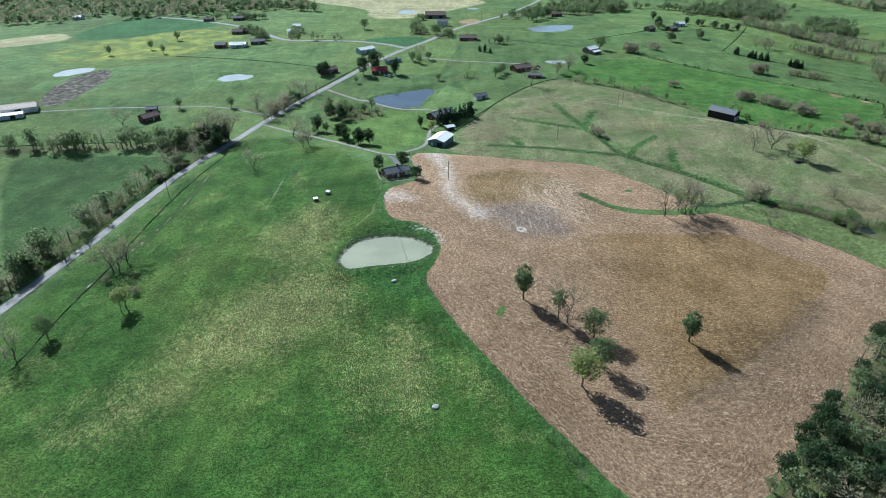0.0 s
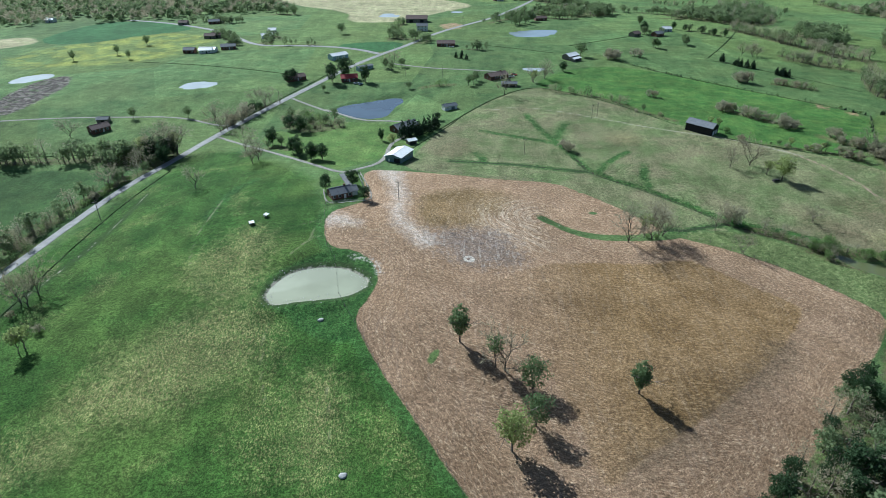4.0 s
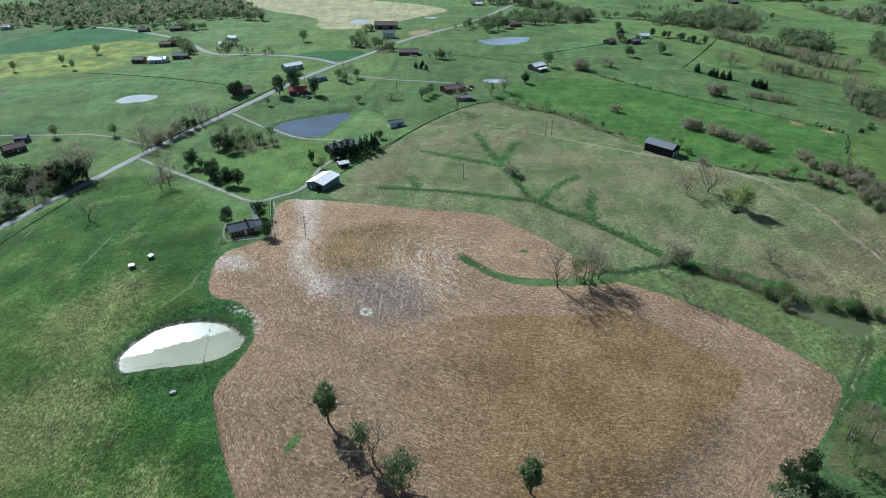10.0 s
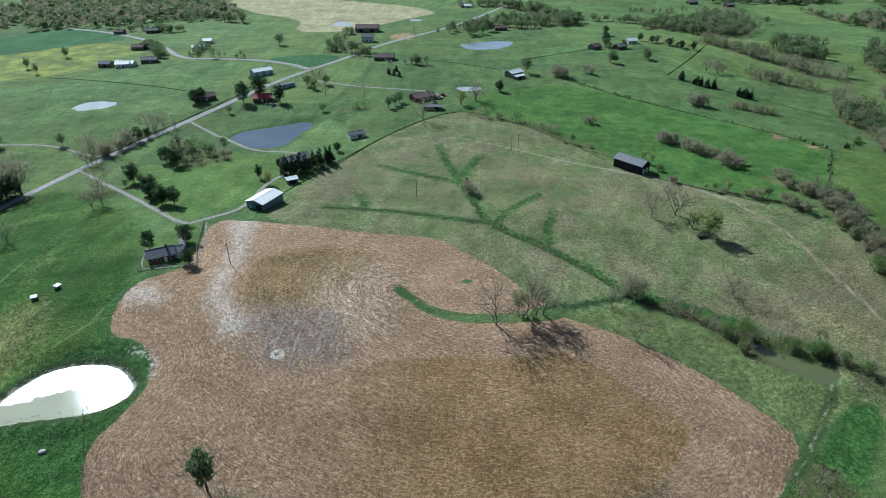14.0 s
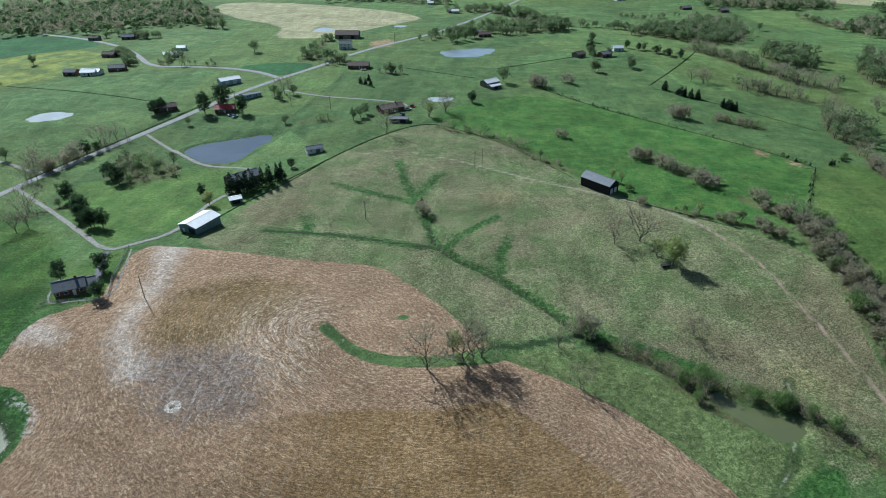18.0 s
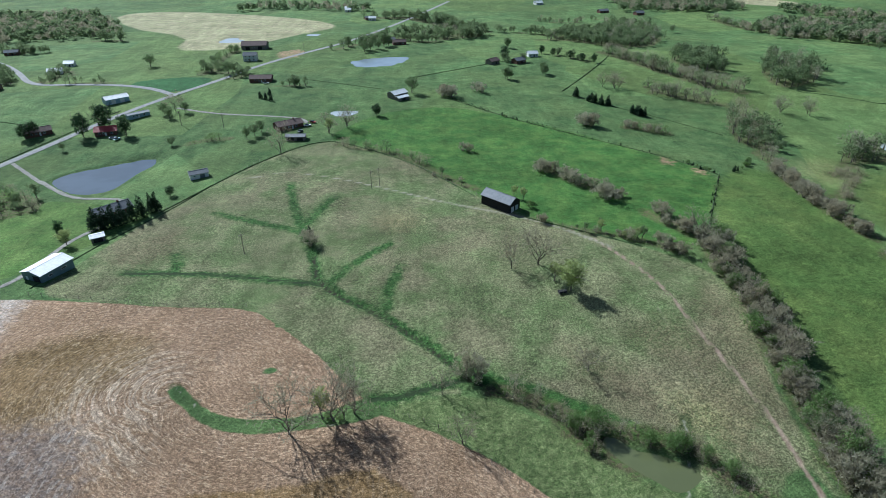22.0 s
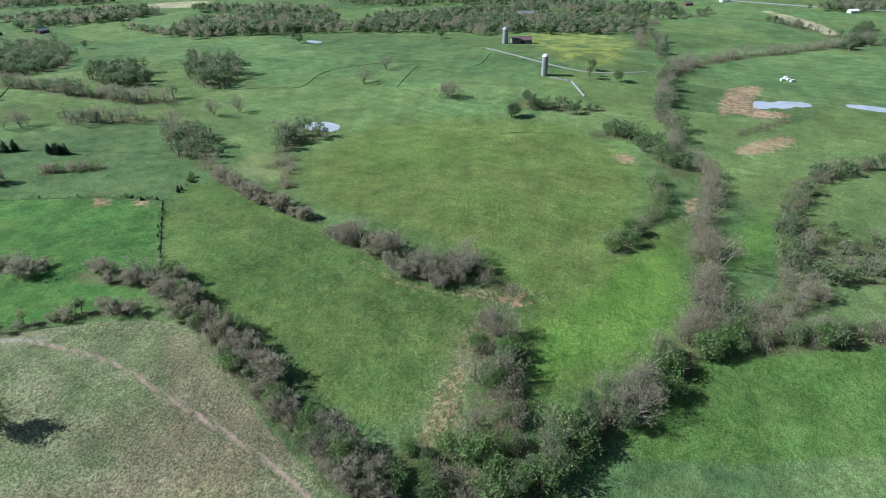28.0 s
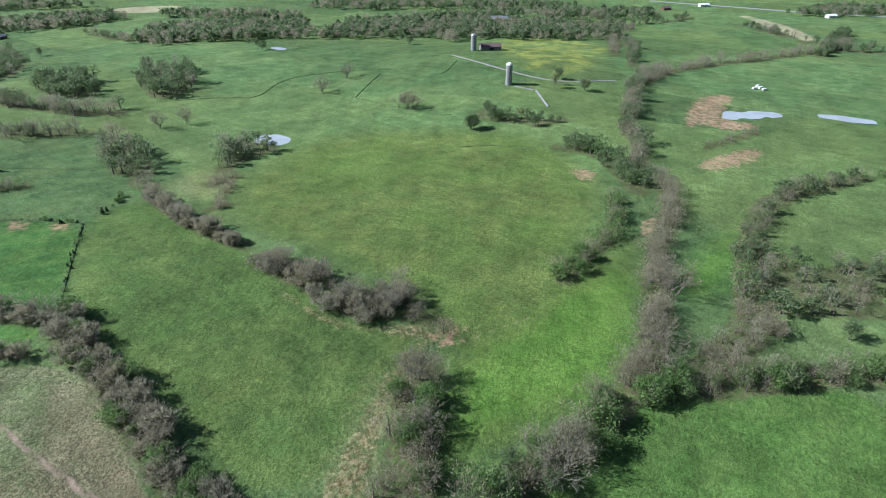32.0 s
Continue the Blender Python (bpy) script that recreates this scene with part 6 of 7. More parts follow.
def painted(name, colour, rough=0.7, metal=0.0, grain=0.12, ribs=0.0):
    """Paint, board or sheet metal with weathering; ribs: spacing of the seams."""
    m = Nodes(name, rough, 0.35)
    tc = m.t.nodes.new("ShaderNodeTexCoord").outputs["Object"]
    worn = tuple(v * (1 - 3 * grain) for v in colour)
    c = m.mix(m.ramp(m.noise(tc, 0.8, 4, 0.65), 0.35, 0.7), colour, worn)
    c = m.mix(m.ramp(m.noise(m.scaled(tc, (4, 4, 0.5)), 1.5, 3), 0.5, 0.75, 0, 0.4), c, tuple(v * 0.7 for v in worn))
    m.colour(c)
    m.bsdf.inputs["Metallic"].default_value = metal
    if ribs:
        w = m.t.nodes.new("ShaderNodeTexWave")
        m.put(w.inputs["Vector"], tc)
        w.inputs["Scale"].default_value = 0.32 / ribs
        m.bump(w.outputs["Fac"], 0.4, 0.04)
    else:
        m.bump(m.noise(tc, 6.0, 2), 0.2, 0.02)
    return m.mat


PAINT = {
    "white_metal": painted("white_roof_metal", (0.86, 0.87, 0.86), 0.5, 0.0, 0.05, 0.3),
    "teal": painted("teal_siding", (0.16, 0.235, 0.25), 0.6, 0.0, 0.06, 0.3),
    "black": painted("black_tobacco_boards", (0.020, 0.020, 0.022), 0.85, 0.0, 0.1, 0.25),
    "grey_metal": painted("grey_roof_metal", (0.15, 0.165, 0.185), 0.6, 0.0, 0.08, 0.3),
    "dark_shingle": painted("dark_shingles", (0.20, 0.21, 0.22), 0.9, 0.0, 0.08),
    "brick": painted("brown_brick", (0.16, 0.085, 0.06), 0.9),
    "white": painted("white_siding", (0.74, 0.74, 0.72), 0.6, 0.0, 0.05),
    "blue": painted("pale_blue_siding", (0.34, 0.45, 0.52), 0.6, 0.0, 0.05),
    "red_metal": painted("red_roof_metal", (0.42, 0.045, 0.045), 0.5, 0.0, 0.06, 0.3),
    "brown_roof": painted("brown_shingles", (0.17, 0.12, 0.105), 0.9),
    "rust": painted("rusty_roof_metal", (0.40, 0.33, 0.28), 0.7, 0.1, 0.16, 0.3),
    "grey_wood": painted("grey_boards", (0.22, 0.20, 0.17), 0.9, 0.0, 0.1, 0.25),
    "concrete": painted("pale_concrete", (0.46, 0.45, 0.42), 0.9, 0.0, 0.06),
    "stave": painted("stained_concrete_staves", (0.30, 0.295, 0.28), 0.9, 0.0, 0.1, 0.25),
    "dark": painted("dark_opening", (0.03, 0.03, 0.03), 0.8),
    "steel": painted("galvanised_steel", (0.55, 0.57, 0.58), 0.4, 0.6, 0.05),
    "post": painted("weathered_posts", (0.26, 0.23, 0.19), 0.95, 0.0, 0.12),
}
GLASS = Nodes("window_glass", 0.08, 0.6)
GLASS.colour((0.05, 0.06, 0.07))
GLASS = GLASS.mat


def building(name, label, category, x, y, yaw, length, width, eave, ridge, wall, roof, doors=(), windows=(), chimney=False, over=0.45, group=""):
    """A gabled building; its length lies along its own x, its front faces its own -y. Doors and windows: side, place along it, width, height, sill, paint."""
    top = tagged(new(name), label, category, group)
    ca, sa = math.cos(radians(yaw)), math.sin(radians(yaw))
    corners = [(x + ca * a * length / 2 - sa * b * width / 2, y + sa * a * length / 2 + ca * b * width / 2) for a in (-1, 1) for b in (-1, 1)]
    ground_z = land(np.array([c[0] for c in corners]), np.array([c[1] for c in corners]))
    top.matrix_basis = pose(x, y, float(ground_z.mean()), 0, 0, yaw)
    deep = float(ground_z.min() - ground_z.mean()) - 0.4
    lx, wy, t = length / 2, width / 2, 0.2
    part("front_wall", box((-lx + t, -wy, deep), (lx - t, -wy + t, eave)), PAINT[wall], top)
    part("back_wall", box((-lx + t, wy - t, deep), (lx - t, wy, eave)), PAINT[wall], top)
    for s in (-1, 1):
        a, b = s * lx, s * (lx - t)
        outline = [(-wy, deep), (wy, deep), (wy, eave), (0, ridge), (-wy, eave)]
        pts = [(a, p, q) for p, q in outline] + [(b, p, q) for p, q in outline]
        faces = [tuple(range(5)), tuple(range(5, 10))] + [(i, (i + 1) % 5, (i + 1) % 5 + 5, i + 5) for i in range(5)]
        part("gable_wall", solid(pts, faces), PAINT[wall], top)
    rise = (ridge - eave) / wy
    for s in (-1, 1):
        e, ez = s * (wy + over), eave - over * rise + 0.05
        prof = [(0, ridge + 0.05), (e, ez), (e, ez + 0.13), (0, ridge + 0.2)]
        pts = [(q * (lx + over), p, z) for q in (-1, 1) for p, z in prof]
        part("roof", solid(pts, [(0, 1, 2, 3), (4, 5, 6, 7), (0, 1, 5, 4), (1, 2, 6, 5), (2, 3, 7, 6), (3, 0, 4, 7)]), PAINT[roof], top)
    part("ridge_cap", box((-lx - over, -0.16, ridge + 0.17), (lx + over, 0.16, ridge + 0.26), 0.03), PAINT[roof], top)

    def opening(kind, side, along_by, w, h, sill, paint):
        if side in "fb":
            s = -1 if side == "f" else 1
            lo, hi = sorted((s * (wy - 0.02), s * (wy + 0.07)))
            frame_box = ((along_by - w / 2, lo, sill), (along_by + w / 2, hi, sill + h))
            lo, hi = sorted((s * (wy + 0.07), s * (wy + 0.09)))
            inner = ((along_by - w / 2 + 0.1, lo, sill + 0.1), (along_by + w / 2 - 0.1, hi, sill + h - 0.1))
        else:
            s = -1 if side == "l" else 1
            lo, hi = sorted((s * (lx - 0.02), s * (lx + 0.07)))
            frame_box = ((lo, along_by - w / 2, sill), (hi, along_by + w / 2, sill + h))
            lo, hi = sorted((s * (lx + 0.07), s * (lx + 0.09)))
            inner = ((lo, along_by - w / 2 + 0.1, sill + 0.1), (hi, along_by + w / 2 - 0.1, sill + h - 0.1))
        if kind == "door":
            part("door", box(*frame_box, 0.02), PAINT[paint], top)
        else:
            frame_ob = part("window", box(*frame_box, 0.02), PAINT["white"], top)
            part("pane", box(*inner), GLASS, frame_ob)

    for side, a, w, h, paint in doors:
        opening("door", side, a, w, h, 0.0, paint)
    for side, a, w, h, sill in windows:
        opening("window", side, a, w, h, sill, "white")
    if chimney:
        part("chimney", box((lx * 0.4, -0.4, ridge - 1.2), (lx * 0.4 + 0.8, 0.4, ridge + 1.0), 0.03), PAINT["brick"], top)
    return top


HOUSE_WINDOWS = [("f", -3.6, 1.2, 1.2, 1.0), ("f", -1.2, 1.2, 1.2, 1.0), ("f", 3.4, 1.4, 1.2, 1.0), ("b", -2.5, 1.2, 1.2, 1.0), ("b", 2.5, 1.2, 1.2, 1.0), ("l", 0, 1.1, 1.2, 1.0), ("r", 0, 1.1, 1.2, 1.0)]
building("barn", "teal metal-sided barn with a bright white roof", "barn", -6.0, 323.4, 67, 13.6, 9.2, 3.5, 4.7, "teal", "white_metal",
         doors=[("l", -2.2, 3.2, 2.8, "dark"), ("l", 2.4, 1.1, 2.1, "white")], windows=[("f", -3.0, 1.8, 0.8, 1.5), ("f", 2.6, 2.4, 0.8, 1.5)])
building("tobacco_barn", "black board tobacco barn with a grey metal roof", "barn", 168.4, 370.8, -48, 16.4, 7.2, 4.3, 6.4, "black", "grey_metal",
         doors=[("r", -1.5, 1.9, 2.6, "white"), ("r", 1.4, 1.9, 2.6, "white")])
building("house", "brown brick ranch house with a grey shingle roof", "house", -27.8, 267.8, 28.5, 9.2, 6.8, 2.7, 4.5, "brick", "dark_shingle",
         doors=[("f", 1.2, 1.0, 2.1, "white"), ("b", 0, 1.0, 2.1, "white")], windows=HOUSE_WINDOWS, chimney=True)
building("house_wing", "low garage wing with a grey shingle roof", "garage", -22.8, 271.2, 28.5, 3.2, 5.6, 2.4, 3.7, "white", "dark_shingle", doors=[("r", 0, 2.6, 2.1, "white")])
building("house", "grey-roofed brick house behind dark evergreens", "house", -7.6, 380.9, 44, 16, 8.4, 2.8, 4.8, "brick", "dark_shingle", doors=[("f", 1, 1.0, 2.1, "white")], windows=HOUSE_WINDOWS, chimney=True)
building("shed", "small white shed with a grey metal roof", "shed", 19.7, 421.5, 27, 9.0, 5.0, 2.6, 3.7, "white", "grey_metal", doors=[("f", 1.5, 2.4, 2.1, "grey_metal")], windows=[("f", -2.4, 1.0, 0.8, 1.2)])
building("house", "brick house with a low brown-red roof and carport", "house", 54.9, 490.0, 31, 16, 9, 2.7, 4.5, "brick", "brown_roof", doors=[("f", 1, 1.0, 2.1, "white")], windows=HOUSE_WINDOWS, chimney=True)
building("shed", "open wooden shed with a grey roof", "shed", 62.9, 467.5, -3, 11, 5, 2.3, 3.2, "grey_wood", "grey_metal", doors=[("f", -2.5, 3.5, 1.9, "dark"), ("f", 2.6, 3.5, 1.9, "dark")])
building("hay_shed", "grey board hay shed with a pale metal roof", "shed", 121.5, 552.0, 40, 12, 8, 3.4, 5.0, "grey_wood", "white_metal", doors=[("f", 0, 4.0, 2.8, "dark")])
building("lean_to", "low lean-to shed with a pale metal roof", "shed", 124.5, 545.2, 40, 9, 4.5, 2.2, 2.9, "grey_wood", "white_metal", doors=[("f", 0, 3.0, 1.8, "dark")])
building("workshop", "long pale blue workshop with a white metal roof", "workshop", -78.4, 565.0, 41, 15.5, 8.5, 3.4, 4.9, "blue", "white_metal", doors=[("f", -3, 3.0, 2.8, "white"), ("f", 3, 3.0, 2.8, "white")])
building("house", "brick house with a bright red metal roof", "house", -59.4, 501.7, 12, 12.5, 8, 2.8, 4.9, "brick", "red_metal", doors=[("f", 0, 1.0, 2.1, "white")], windows=HOUSE_WINDOWS)
building("mobile_home", "long pale blue mobile home with a grey roof", "house", -50.8, 530.5, 41, 14, 4.6, 2.7, 3.3, "blue", "grey_metal", doors=[("f", 0, 1.0, 2.0, "white")], windows=HOUSE_WINDOWS[:3])
building("house", "brown-roofed brick house beside the road", "house", -102.4, 503.8, 33, 15, 8, 2.7, 4.5, "brick", "brown_roof", doors=[("f", 1, 1.0, 2.1, "white")], windows=HOUSE_WINDOWS)
building("livestock_barn", "large brown livestock barn with a dark roof", "barn", -19.6, 754.0, 0, 24, 13, 4.2, 7.2, "grey_wood", "brown_roof", doors=[("f", -6, 4, 3.2, "dark"), ("f", 6, 4, 3.2, "dark")], windows=[("f", 0, 2, 1, 1.6)])
building("farmhouse", "white two-storey farmhouse with a grey roof", "house", -10.5, 692.0, 0, 11.5, 8, 5.2, 7.4, "white", "dark_shingle", doors=[("f", 0, 1.0, 2.1, "brick")],
         windows=HOUSE_WINDOWS + [("f", -3.4, 1.1, 1.3, 3.6), ("f", 0, 1.1, 1.3, 3.6), ("f", 3.4, 1.1, 1.3, 3.6)])
building("house", "brown-roofed house among green trees", "house", 15.3, 609.0, 0, 16.5, 9, 2.8, 4.8, "brick", "brown_roof", doors=[("f", 1, 1.0, 2.1, "white")], windows=HOUSE_WINDOWS)
building("house", "white-roofed pale farm building", "house", -203.4, 595.6, 0, 15, 8, 2.9, 4.4, "white", "white_metal", doors=[("f", 0, 2.6, 2.2, "dark")], windows=HOUSE_WINDOWS[:3])
building("house", "grey-roofed house beside a white one", "house", -188.8, 608.5, 15, 13, 8, 2.8, 4.6, "brick", "dark_shingle", doors=[("f", 1, 1.0, 2.1, "white")], windows=HOUSE_WINDOWS)
building("dairy_barn", "long white dairy barn with a rusty pale roof", "barn", -303.0, 396.5, 27, 42, 12, 3.4, 5.2, "white", "rust", doors=[("f", 10, 4, 2.8, "dark"), ("f", -6, 4, 2.8, "dark")])
building("milking_shed", "low white shed with a white metal roof", "shed", -293.0, 387.0, 27, 18, 6, 2.6, 3.4, "white", "white_metal", doors=[("f", 3, 3, 2.1, "dark")])
building("house", "brown-roofed house at a gravel lane", "house", -198.4, 385.5, 52, 11, 7.5, 2.8, 4.6, "brick", "brown_roof", doors=[("f", 1, 1.0, 2.1, "white")], windows=HOUSE_WINDOWS)
building("shed", "small dark-roofed shed beside the lane", "shed", -203.6, 401.5, 10, 7, 5, 2.4, 3.5, "grey_wood", "dark_shingle", doors=[("f", 0, 2, 1.9, "dark")])
building("cattle_barn", "dark cattle barn beside a concrete silo", "barn", 668.0, 457.0, -40, 18, 10, 3.6, 5.8, "grey_wood", "brown_roof", doors=[("f", 0, 4, 2.8, "dark")])
building("mansion", "large white house with a steep grey roof", "house", 858.0, 575.0, -50, 22, 11, 5.0, 8.5, "white", "dark_shingle", doors=[("f", 1, 1.4, 2.4, "dark")], windows=HOUSE_WINDOWS + [("f", -6, 1.2, 1.4, 3.4), ("f", 6, 1.2, 1.4, 3.4)], chimney=True)
FAR_LOOKS = {"white": ("white", "white_metal", "pale farm building with a white roof"), "grey": ("brick", "dark_shingle", "brick house with a dark grey roof"),
             "brown": ("brick", "brown_roof", "brick house with a brown roof"), "barn": ("grey_wood", "brown_roof", "weathered dark wooden barn")}
for look_of, x, y, yaw, length in FAR_HOUSES:
    wall, roof, text = FAR_LOOKS[look_of]
    building("barn" if look_of == "barn" else "house", text, "barn" if look_of == "barn" else "house", x, y, yaw, length, 7.5, 2.9, 4.7, wall, roof,
             doors=[("f", 0.8, 1.2, 2.1, "dark")], windows=[("f", -2.4, 1.3, 1.2, 1.0), ("f", 3.2, 1.3, 1.2, 1.0)] if look_of != "barn" else ())


# ---- farm things ----
def silo(x, y, radius, height, cap):
    top = tagged(new("silo"), "tall concrete stave silo with a " + cap, "silo", "farm silos")
    top.matrix_basis = pose(x, y, at(x, y) - 0.3)
    part("barrel", drum(radius, 0, height, 20), PAINT["stave"], top)
    for i in range(9):
        part("hoop", drum(radius + 0.05, 0.8 + i * height / 9.5, 0.92 + i * height / 9.5, 20), PAINT["steel"], top)
    dome = bmesh.new()
    bmesh.ops.create_uvsphere(dome, u_segments=20, v_segments=8, radius=radius * 1.03)
    bmesh.ops.delete(dome, geom=[v for v in dome.verts if v.co.z < -0.05], context="VERTS")
    for v in dome.verts:
        v.co.z = v.co.z * 0.75 + height
    part("dome", dome, PAINT["steel" if "steel" in cap else "white_metal"], top)
    part("chute", box((radius - 0.1, -0.45, 0.5), (radius + 0.7, 0.45, height - 0.4), 0.05), PAINT["dark"], top)


silo(566.4, 370.2, 2.3, 14.0, "white domed cap")
silo(654.2, 465.5, 2.5, 13.0, "steel domed cap")


def feed_bunk(a, b):
    """A long concrete trough with end walls, from a to b."""
    (ax, ay), (bx, by) = a, b
    half = math.dist(a, b) / 2
    top = tagged(new("feed_bunk"), "long pale concrete feed bunk on the silo slope", "trough", "feed bunks")
    za, zb = at(ax, ay), at(bx, by)
    tilt = math.degrees(math.atan2(zb - za, 2 * half))
    top.matrix_basis = pose((ax + bx) / 2, (ay + by) / 2, (za + zb) / 2, 0, -tilt, math.degrees(math.atan2(by - ay, bx - ax)))
    part("floor", box((-half, -0.42, -0.4), (half, 0.42, 0.2)), PAINT["concrete"], top)
    for s in (-1, 1):
        part("side", box((-half, s * 0.5 - 0.08, -0.4), (half, s * 0.5 + 0.08, 0.6), 0.03), PAINT["stave"], top)
        part("end", box((s * half - 0.1, -0.42, 0.2), (s * half + 0.1, 0.42, 0.55), 0.03), PAINT["stave"], top)


feed_bunk((567.6, 348.4), (545.8, 325.8))
feed_bunk((565.6, 364.5), (566.9, 349.9))


def calf_shelter(x, y, yaw):
    top = tagged(new("calf_shelter"), "small white-roofed calf shelter on the pasture", "shelter", "calf shelters")
    top.matrix_basis = pose(x, y, at(x, y), 0, 0, yaw) @ Matrix.Scale(0.7, 4)
    part("roof", solid([(-1.5, -1.2, 1.5), (1.5, -1.2, 1.5), (1.5, 1.2, 1.9), (-1.5, 1.2, 1.9), (-1.5, -1.2, 1.62), (1.5, -1.2, 1.62), (1.5, 1.2, 2.02), (-1.5, 1.2, 2.02)],
                       [(0, 1, 2, 3), (4, 5, 6, 7), (0, 1, 5, 4), (1, 2, 6, 5), (2, 3, 7, 6), (3, 0, 4, 7)]), PAINT["white_metal"], top)
    for a, b in itertools.product((-1.3, 1.3), (-1.0, 1.0)):
        part("leg", box((a - 0.06, b - 0.06, -0.2), (a + 0.06, b + 0.06, 1.5 if b < 0 else 1.84)), PAINT["post"], top)
    part("trough", box((-1.1, -0.4, 0.3), (1.1, 0.4, 0.75), 0.05), PAINT["grey_wood"], top)
    part("back_panel", box((-1.4, 1.05, 0.2), (1.4, 1.12, 1.8)), PAINT["white"], top)


calf_shelter(-59.8, 242.0, 25)
calf_shelter(-55.4, 248.3, 70)


def hay_feeder(x, y, yaw):
    top = tagged(new("hay_feeder"), "dark wooden hay feeder under a tree", "feeder")
    top.matrix_basis = pose(x, y, at(x, y), 0, 0, yaw)
    part("bin", box((-1.5, -0.7, 0.25), (1.5, 0.7, 0.95), 0.04), PAINT["dark"], top)
    for a in (-1.3, 1.3):
        part("skid", box((a - 0.1, -0.9, -0.1), (a + 0.1, 0.9, 0.25), 0.03), PAINT["post"], top)
    for a, b in itertools.product((-1.4, 0, 1.4), (-0.65, 0.65)):
        part("stake", box((a - 0.05, b - 0.05, 0.3), (a + 0.05, b + 0.05, 1.5)), PAINT["post"], top)


hay_feeder(180.4, 300.4, 12)


def storage_box(x, y, yaw):
    top = tagged(new("storage_box"), "white box standing on the far pasture", "box", "white boxes")
    top.matrix_basis = pose(x, y, at(x, y), 0, 0, yaw)
    part("body", box((-1.6, -0.9, 0), (1.6, 0.9, 1.3), 0.05), PAINT["white"], top)
    part("lid", box((-1.7, -1.0, 1.3), (1.7, 1.0, 1.45), 0.03), PAINT["white_metal"], top)


for bx, by in ((700.5, 238.2), (705.7, 235.4), (702.2, 231.8), (709.8, 238.5)):
    storage_box(bx, by, 20 + 3 * bx)


def car(x, y, yaw, paint, text):
    top = tagged(new("car"), text, "car", "parked cars")
    top.matrix_basis = pose(x, y, at(x, y) + 0.12, 0, 0, yaw)
    part("body", box((-2.2, -0.88, 0.35), (2.2, 0.88, 0.95), 0.14), PAINT[paint], top)
    part("cabin", solid([(-1.5, -0.8, 0.93), (1.0, -0.8, 0.93), (1.0, 0.8, 0.93), (-1.5, 0.8, 0.93), (-1.1, -0.65, 1.5), (0.4, -0.65, 1.5), (0.4, 0.65, 1.5), (-1.1, 0.65, 1.5)],
                        [(0, 1, 2, 3), (4, 5, 6, 7), (0, 1, 5, 4), (1, 2, 6, 5), (2, 3, 7, 6), (3, 0, 4, 7)]), GLASS, top)
    for a, b in itertools.product((-1.35, 1.35), (-0.86, 0.86)):
        bm = drum(0.33, -0.11, 0.11, 14)
        bmesh.ops.rotate(bm, verts=bm.verts[:], matrix=Matrix.Rotation(radians(90), 3, "X"))
        bmesh.ops.translate(bm, verts=bm.verts[:], vec=(a, b, 0.33))
        part("wheel", bm, PAINT["dark"], top)


car(66.5, 490.0, 20, "white", "white car parked beside the brown-roofed house")
car(63.5, 479.5, 70, "grey_metal", "grey car parked in front of the house")
car(69.0, 496.0, -30, "red_metal", "red car parked beside the carport")
car(-52.5, 492.5, 10, "white", "white car parked by the red-roofed house")
car(-49.0, 490.0, 60, "blue", "pale blue car parked by the red-roofed house")
car(20.5, 599.5, 5, "white", "white car parked on the house drive")
building("carport", "small open carport with a white roof", "carport", -1.5, 352.5, 30, 5.0, 4.0, 2.3, 2.9, "grey_wood", "white_metal", doors=[("f", 0, 3.4, 1.9, "dark")])


def utility_pole(x, y):
    top = tagged(new("utility_pole"), "grey wooden utility pole with a crossarm", "pole", "utility poles")
    top.matrix_basis = pose(x, y, at(x, y) - 0.3, 0, 0, 25)
    part("pole", drum(0.16, 0, 9.5, 8, 0.11), PAINT["post"], top)
    part("crossarm", box((-1.1, -0.07, 8.6), (1.1, 0.07, 8.75)), PAINT["post"], top)
    for a in (-1.0, 0.0, 1.0):
        bm = drum(0.06, 8.75, 8.95, 8)
        bmesh.ops.translate(bm, verts=bm.verts[:], vec=(a, 0, 0))
        part("insulator", bm, PAINT["dark"], top)


for x, y in POLES:
    utility_pole(x, y)


# ---- fences ----
def unit_mesh(name, bm, material):
    me = bpy.data.meshes.new(name)
    bm.to_mesh(me)
    bm.free()
    me.materials.append(material)
    return me


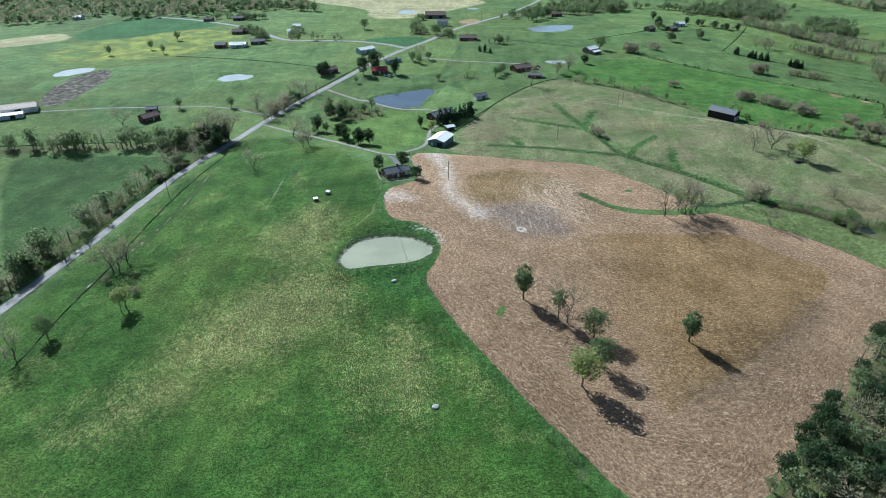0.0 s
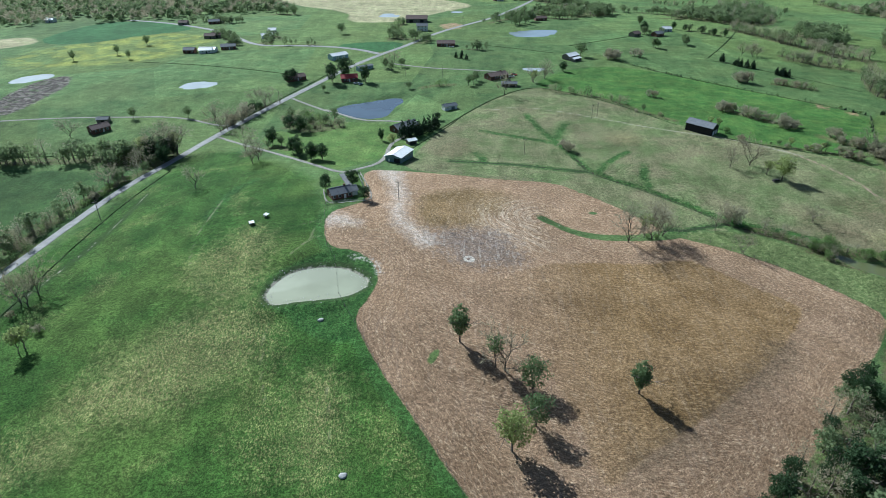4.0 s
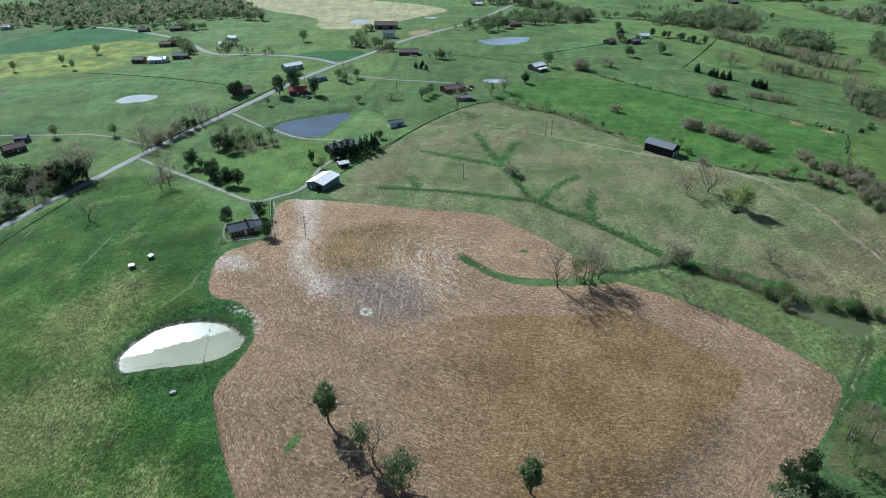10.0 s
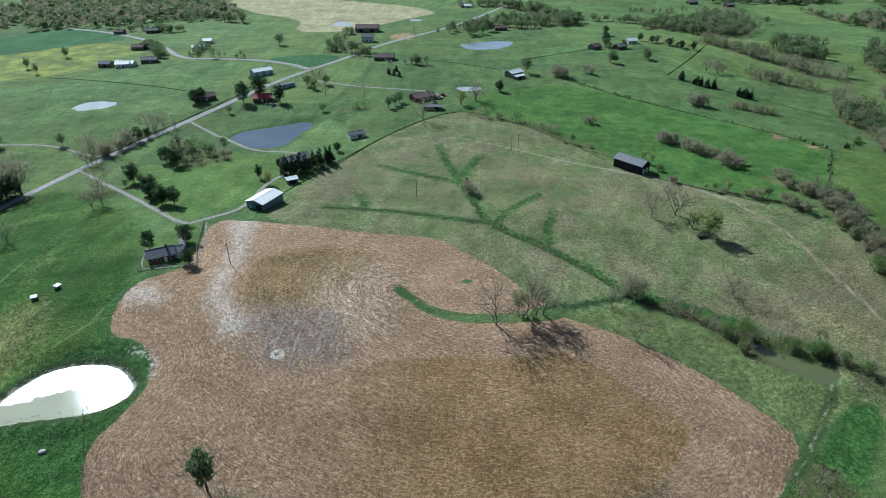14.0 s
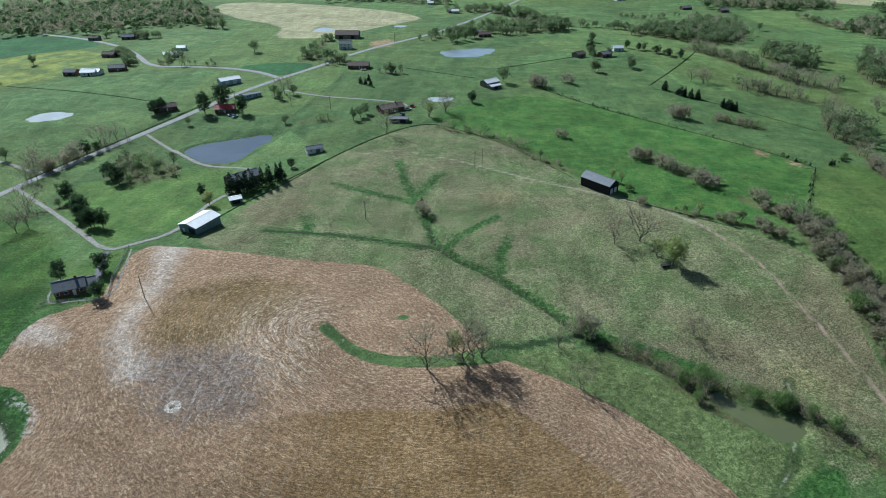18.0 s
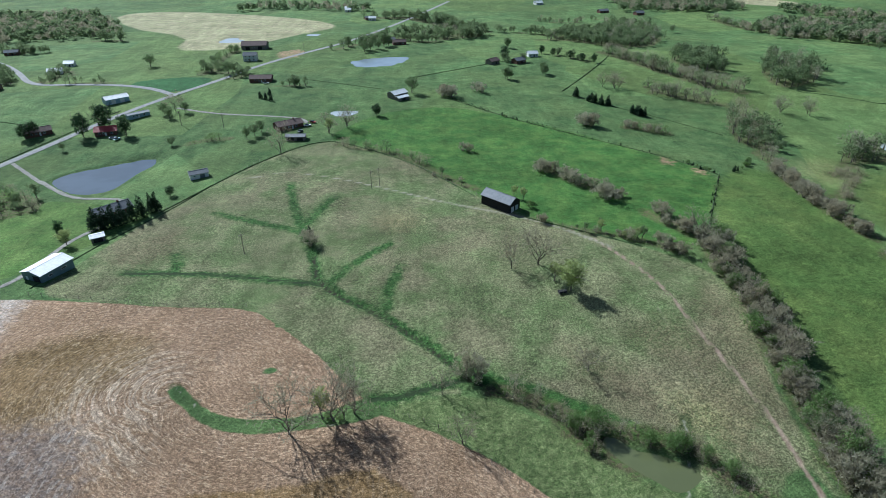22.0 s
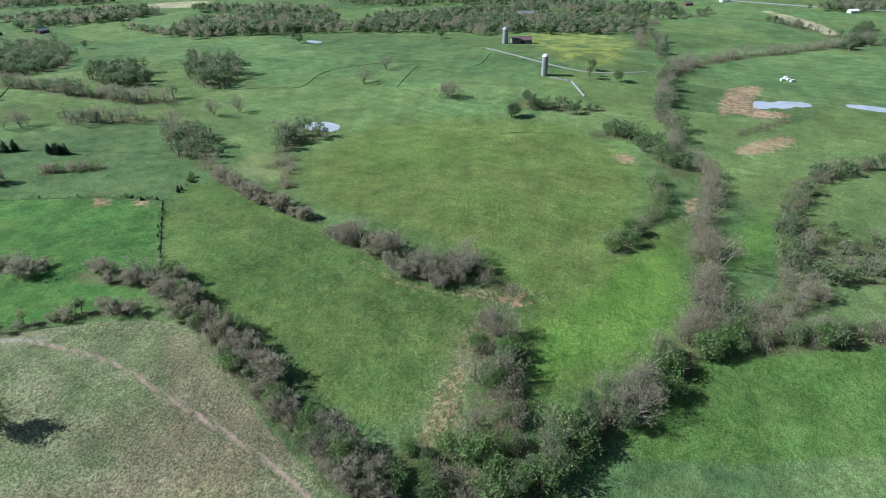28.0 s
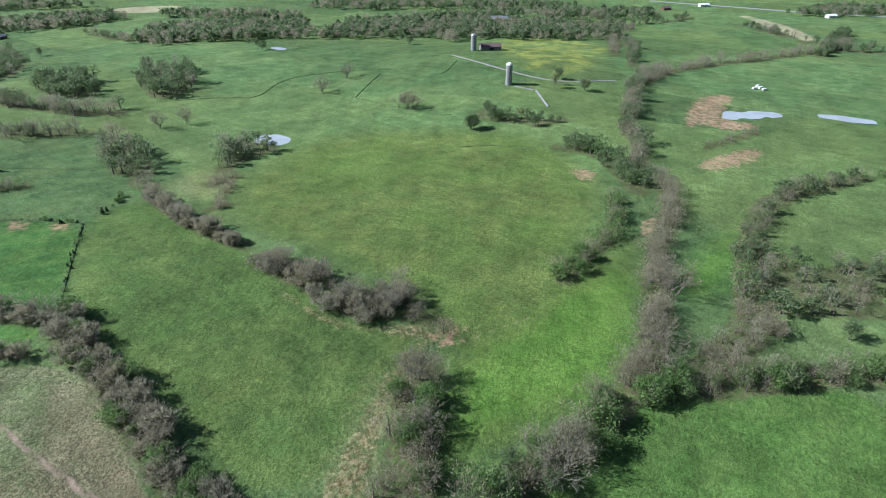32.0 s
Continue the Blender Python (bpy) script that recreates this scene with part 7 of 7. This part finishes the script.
POST_MESH = unit_mesh("post", drum(0.085, -0.3, 1.4, 6), PAINT["post"])
BOARD_POST = unit_mesh("post", box((-0.08, -0.08, -0.3), (0.08, 0.08, 1.35)), PAINT["concrete"])
for text, line in FENCE_LINES:
    boards = "board" in text
    gap = 2.6 if boards else 4.4
    top = tagged(new("fence"), text, "fence")
    top.matrix_basis = pose(*line[0], at(*line[0]))
    feet, rest = [], 0.0
    for a, b in zip(line, line[1:]):
        step = math.dist(a, b)
        while rest < step:
            f = rest / step
            x, y = a[0] + (b[0] - a[0]) * f, a[1] + (b[1] - a[1]) * f
            feet.append(Vector((x, y, at(x, y))))
            rest += gap
        rest -= step
    base = Vector((*line[0], at(*line[0])))
    for p in feet:
        ob = new("post", BOARD_POST if boards else POST_MESH)
        ob.parent = top
        ob.matrix_basis = Matrix.Translation(p - base) @ pose(0, 0, 0, plant_rng.uniform(-3, 3), plant_rng.uniform(-3, 3), plant_rng.uniform(0, 360) if not boards else 0)
    for h in (0.45, 0.85, 1.25):
        pts, faces, thick = [], [], 0.06 if boards else 0.008
        for p in feet:
            q = p - base
            w = 0.02 if boards else 0.006
            pts += [(q.x, q.y, q.z + h - thick), (q.x + w, q.y + w, q.z + h - thick), (q.x + w, q.y + w, q.z + h + thick), (q.x, q.y, q.z + h + thick)]
        for i in range(len(feet) - 1):
            faces += [(4 * i + k, 4 * i + (k + 1) % 4, 4 * i + 4 + (k + 1) % 4, 4 * i + 4 + k) for k in range(4)]
        me = bpy.data.meshes.new("rail" if boards else "wire")
        me.from_pydata(pts, [], faces)
        me.materials.append(PAINT["concrete" if boards else "post"])
        new("rail" if boards else "wire", me).parent = top


def stone(x, y, size, text):
    bm = bmesh.new()
    bmesh.ops.create_icosphere(bm, subdivisions=2, radius=size)
    for v in bm.verts:
        k = 1 + 0.35 * noise.noise(v.co * 1.3 + Vector((x, y, 0)))
        v.co = Vector((v.co.x * k * 1.2, v.co.y * k, v.co.z * k * 0.55))
    me = unit_mesh("stone", bm, PAINT["concrete"])
    ob = tagged(new("stone", me), text, "stone")
    ob.matrix_basis = pose(x, y, at(x, y) + 0.1, 0, 0, 30)


stone(-4.1, 122.5, 0.9, "pale limestone boulder lying in the pasture")
stone(-20.1, 180.3, 0.8, "flat pale limestone slab in rank grass below the pond")


def shore_debris(ring, level, number):
    """Pale stones and driftwood sticks along a trampled pond shore, joined."""
    rng = random.Random(23)
    bm = bmesh.new()
    edge = smooth(ring, True, 2)
    for _ in range(number):
        i = rng.randrange(len(edge))
        x, y = edge[i][0] + rng.gauss(0, 1.3), edge[i][1] + rng.gauss(0, 1.3)
        long = rng.random() < 0.4
        size = rng.uniform(0.06, 0.24)
        s = (size * (2.6 if long else 1.0), size * (0.2 if long else 0.8), size * (0.2 if long else 0.5))
        m = pose(x, y, max(at(x, y), level) + 0.05, rng.uniform(-15, 15), rng.uniform(-15, 15), rng.uniform(0, 360)) @ Matrix.Diagonal((*s, 1))
        bmesh.ops.create_icosphere(bm, subdivisions=1, radius=1, matrix=m)
    me = unit_mesh("shore_debris", bm, PAINT["concrete"])
    tagged(new("shore_debris", me), "pale stones and driftwood along the pond shore", "debris", kind="stuff")


shore_debris(PONDS[0], POND_LEVEL[0], 260)
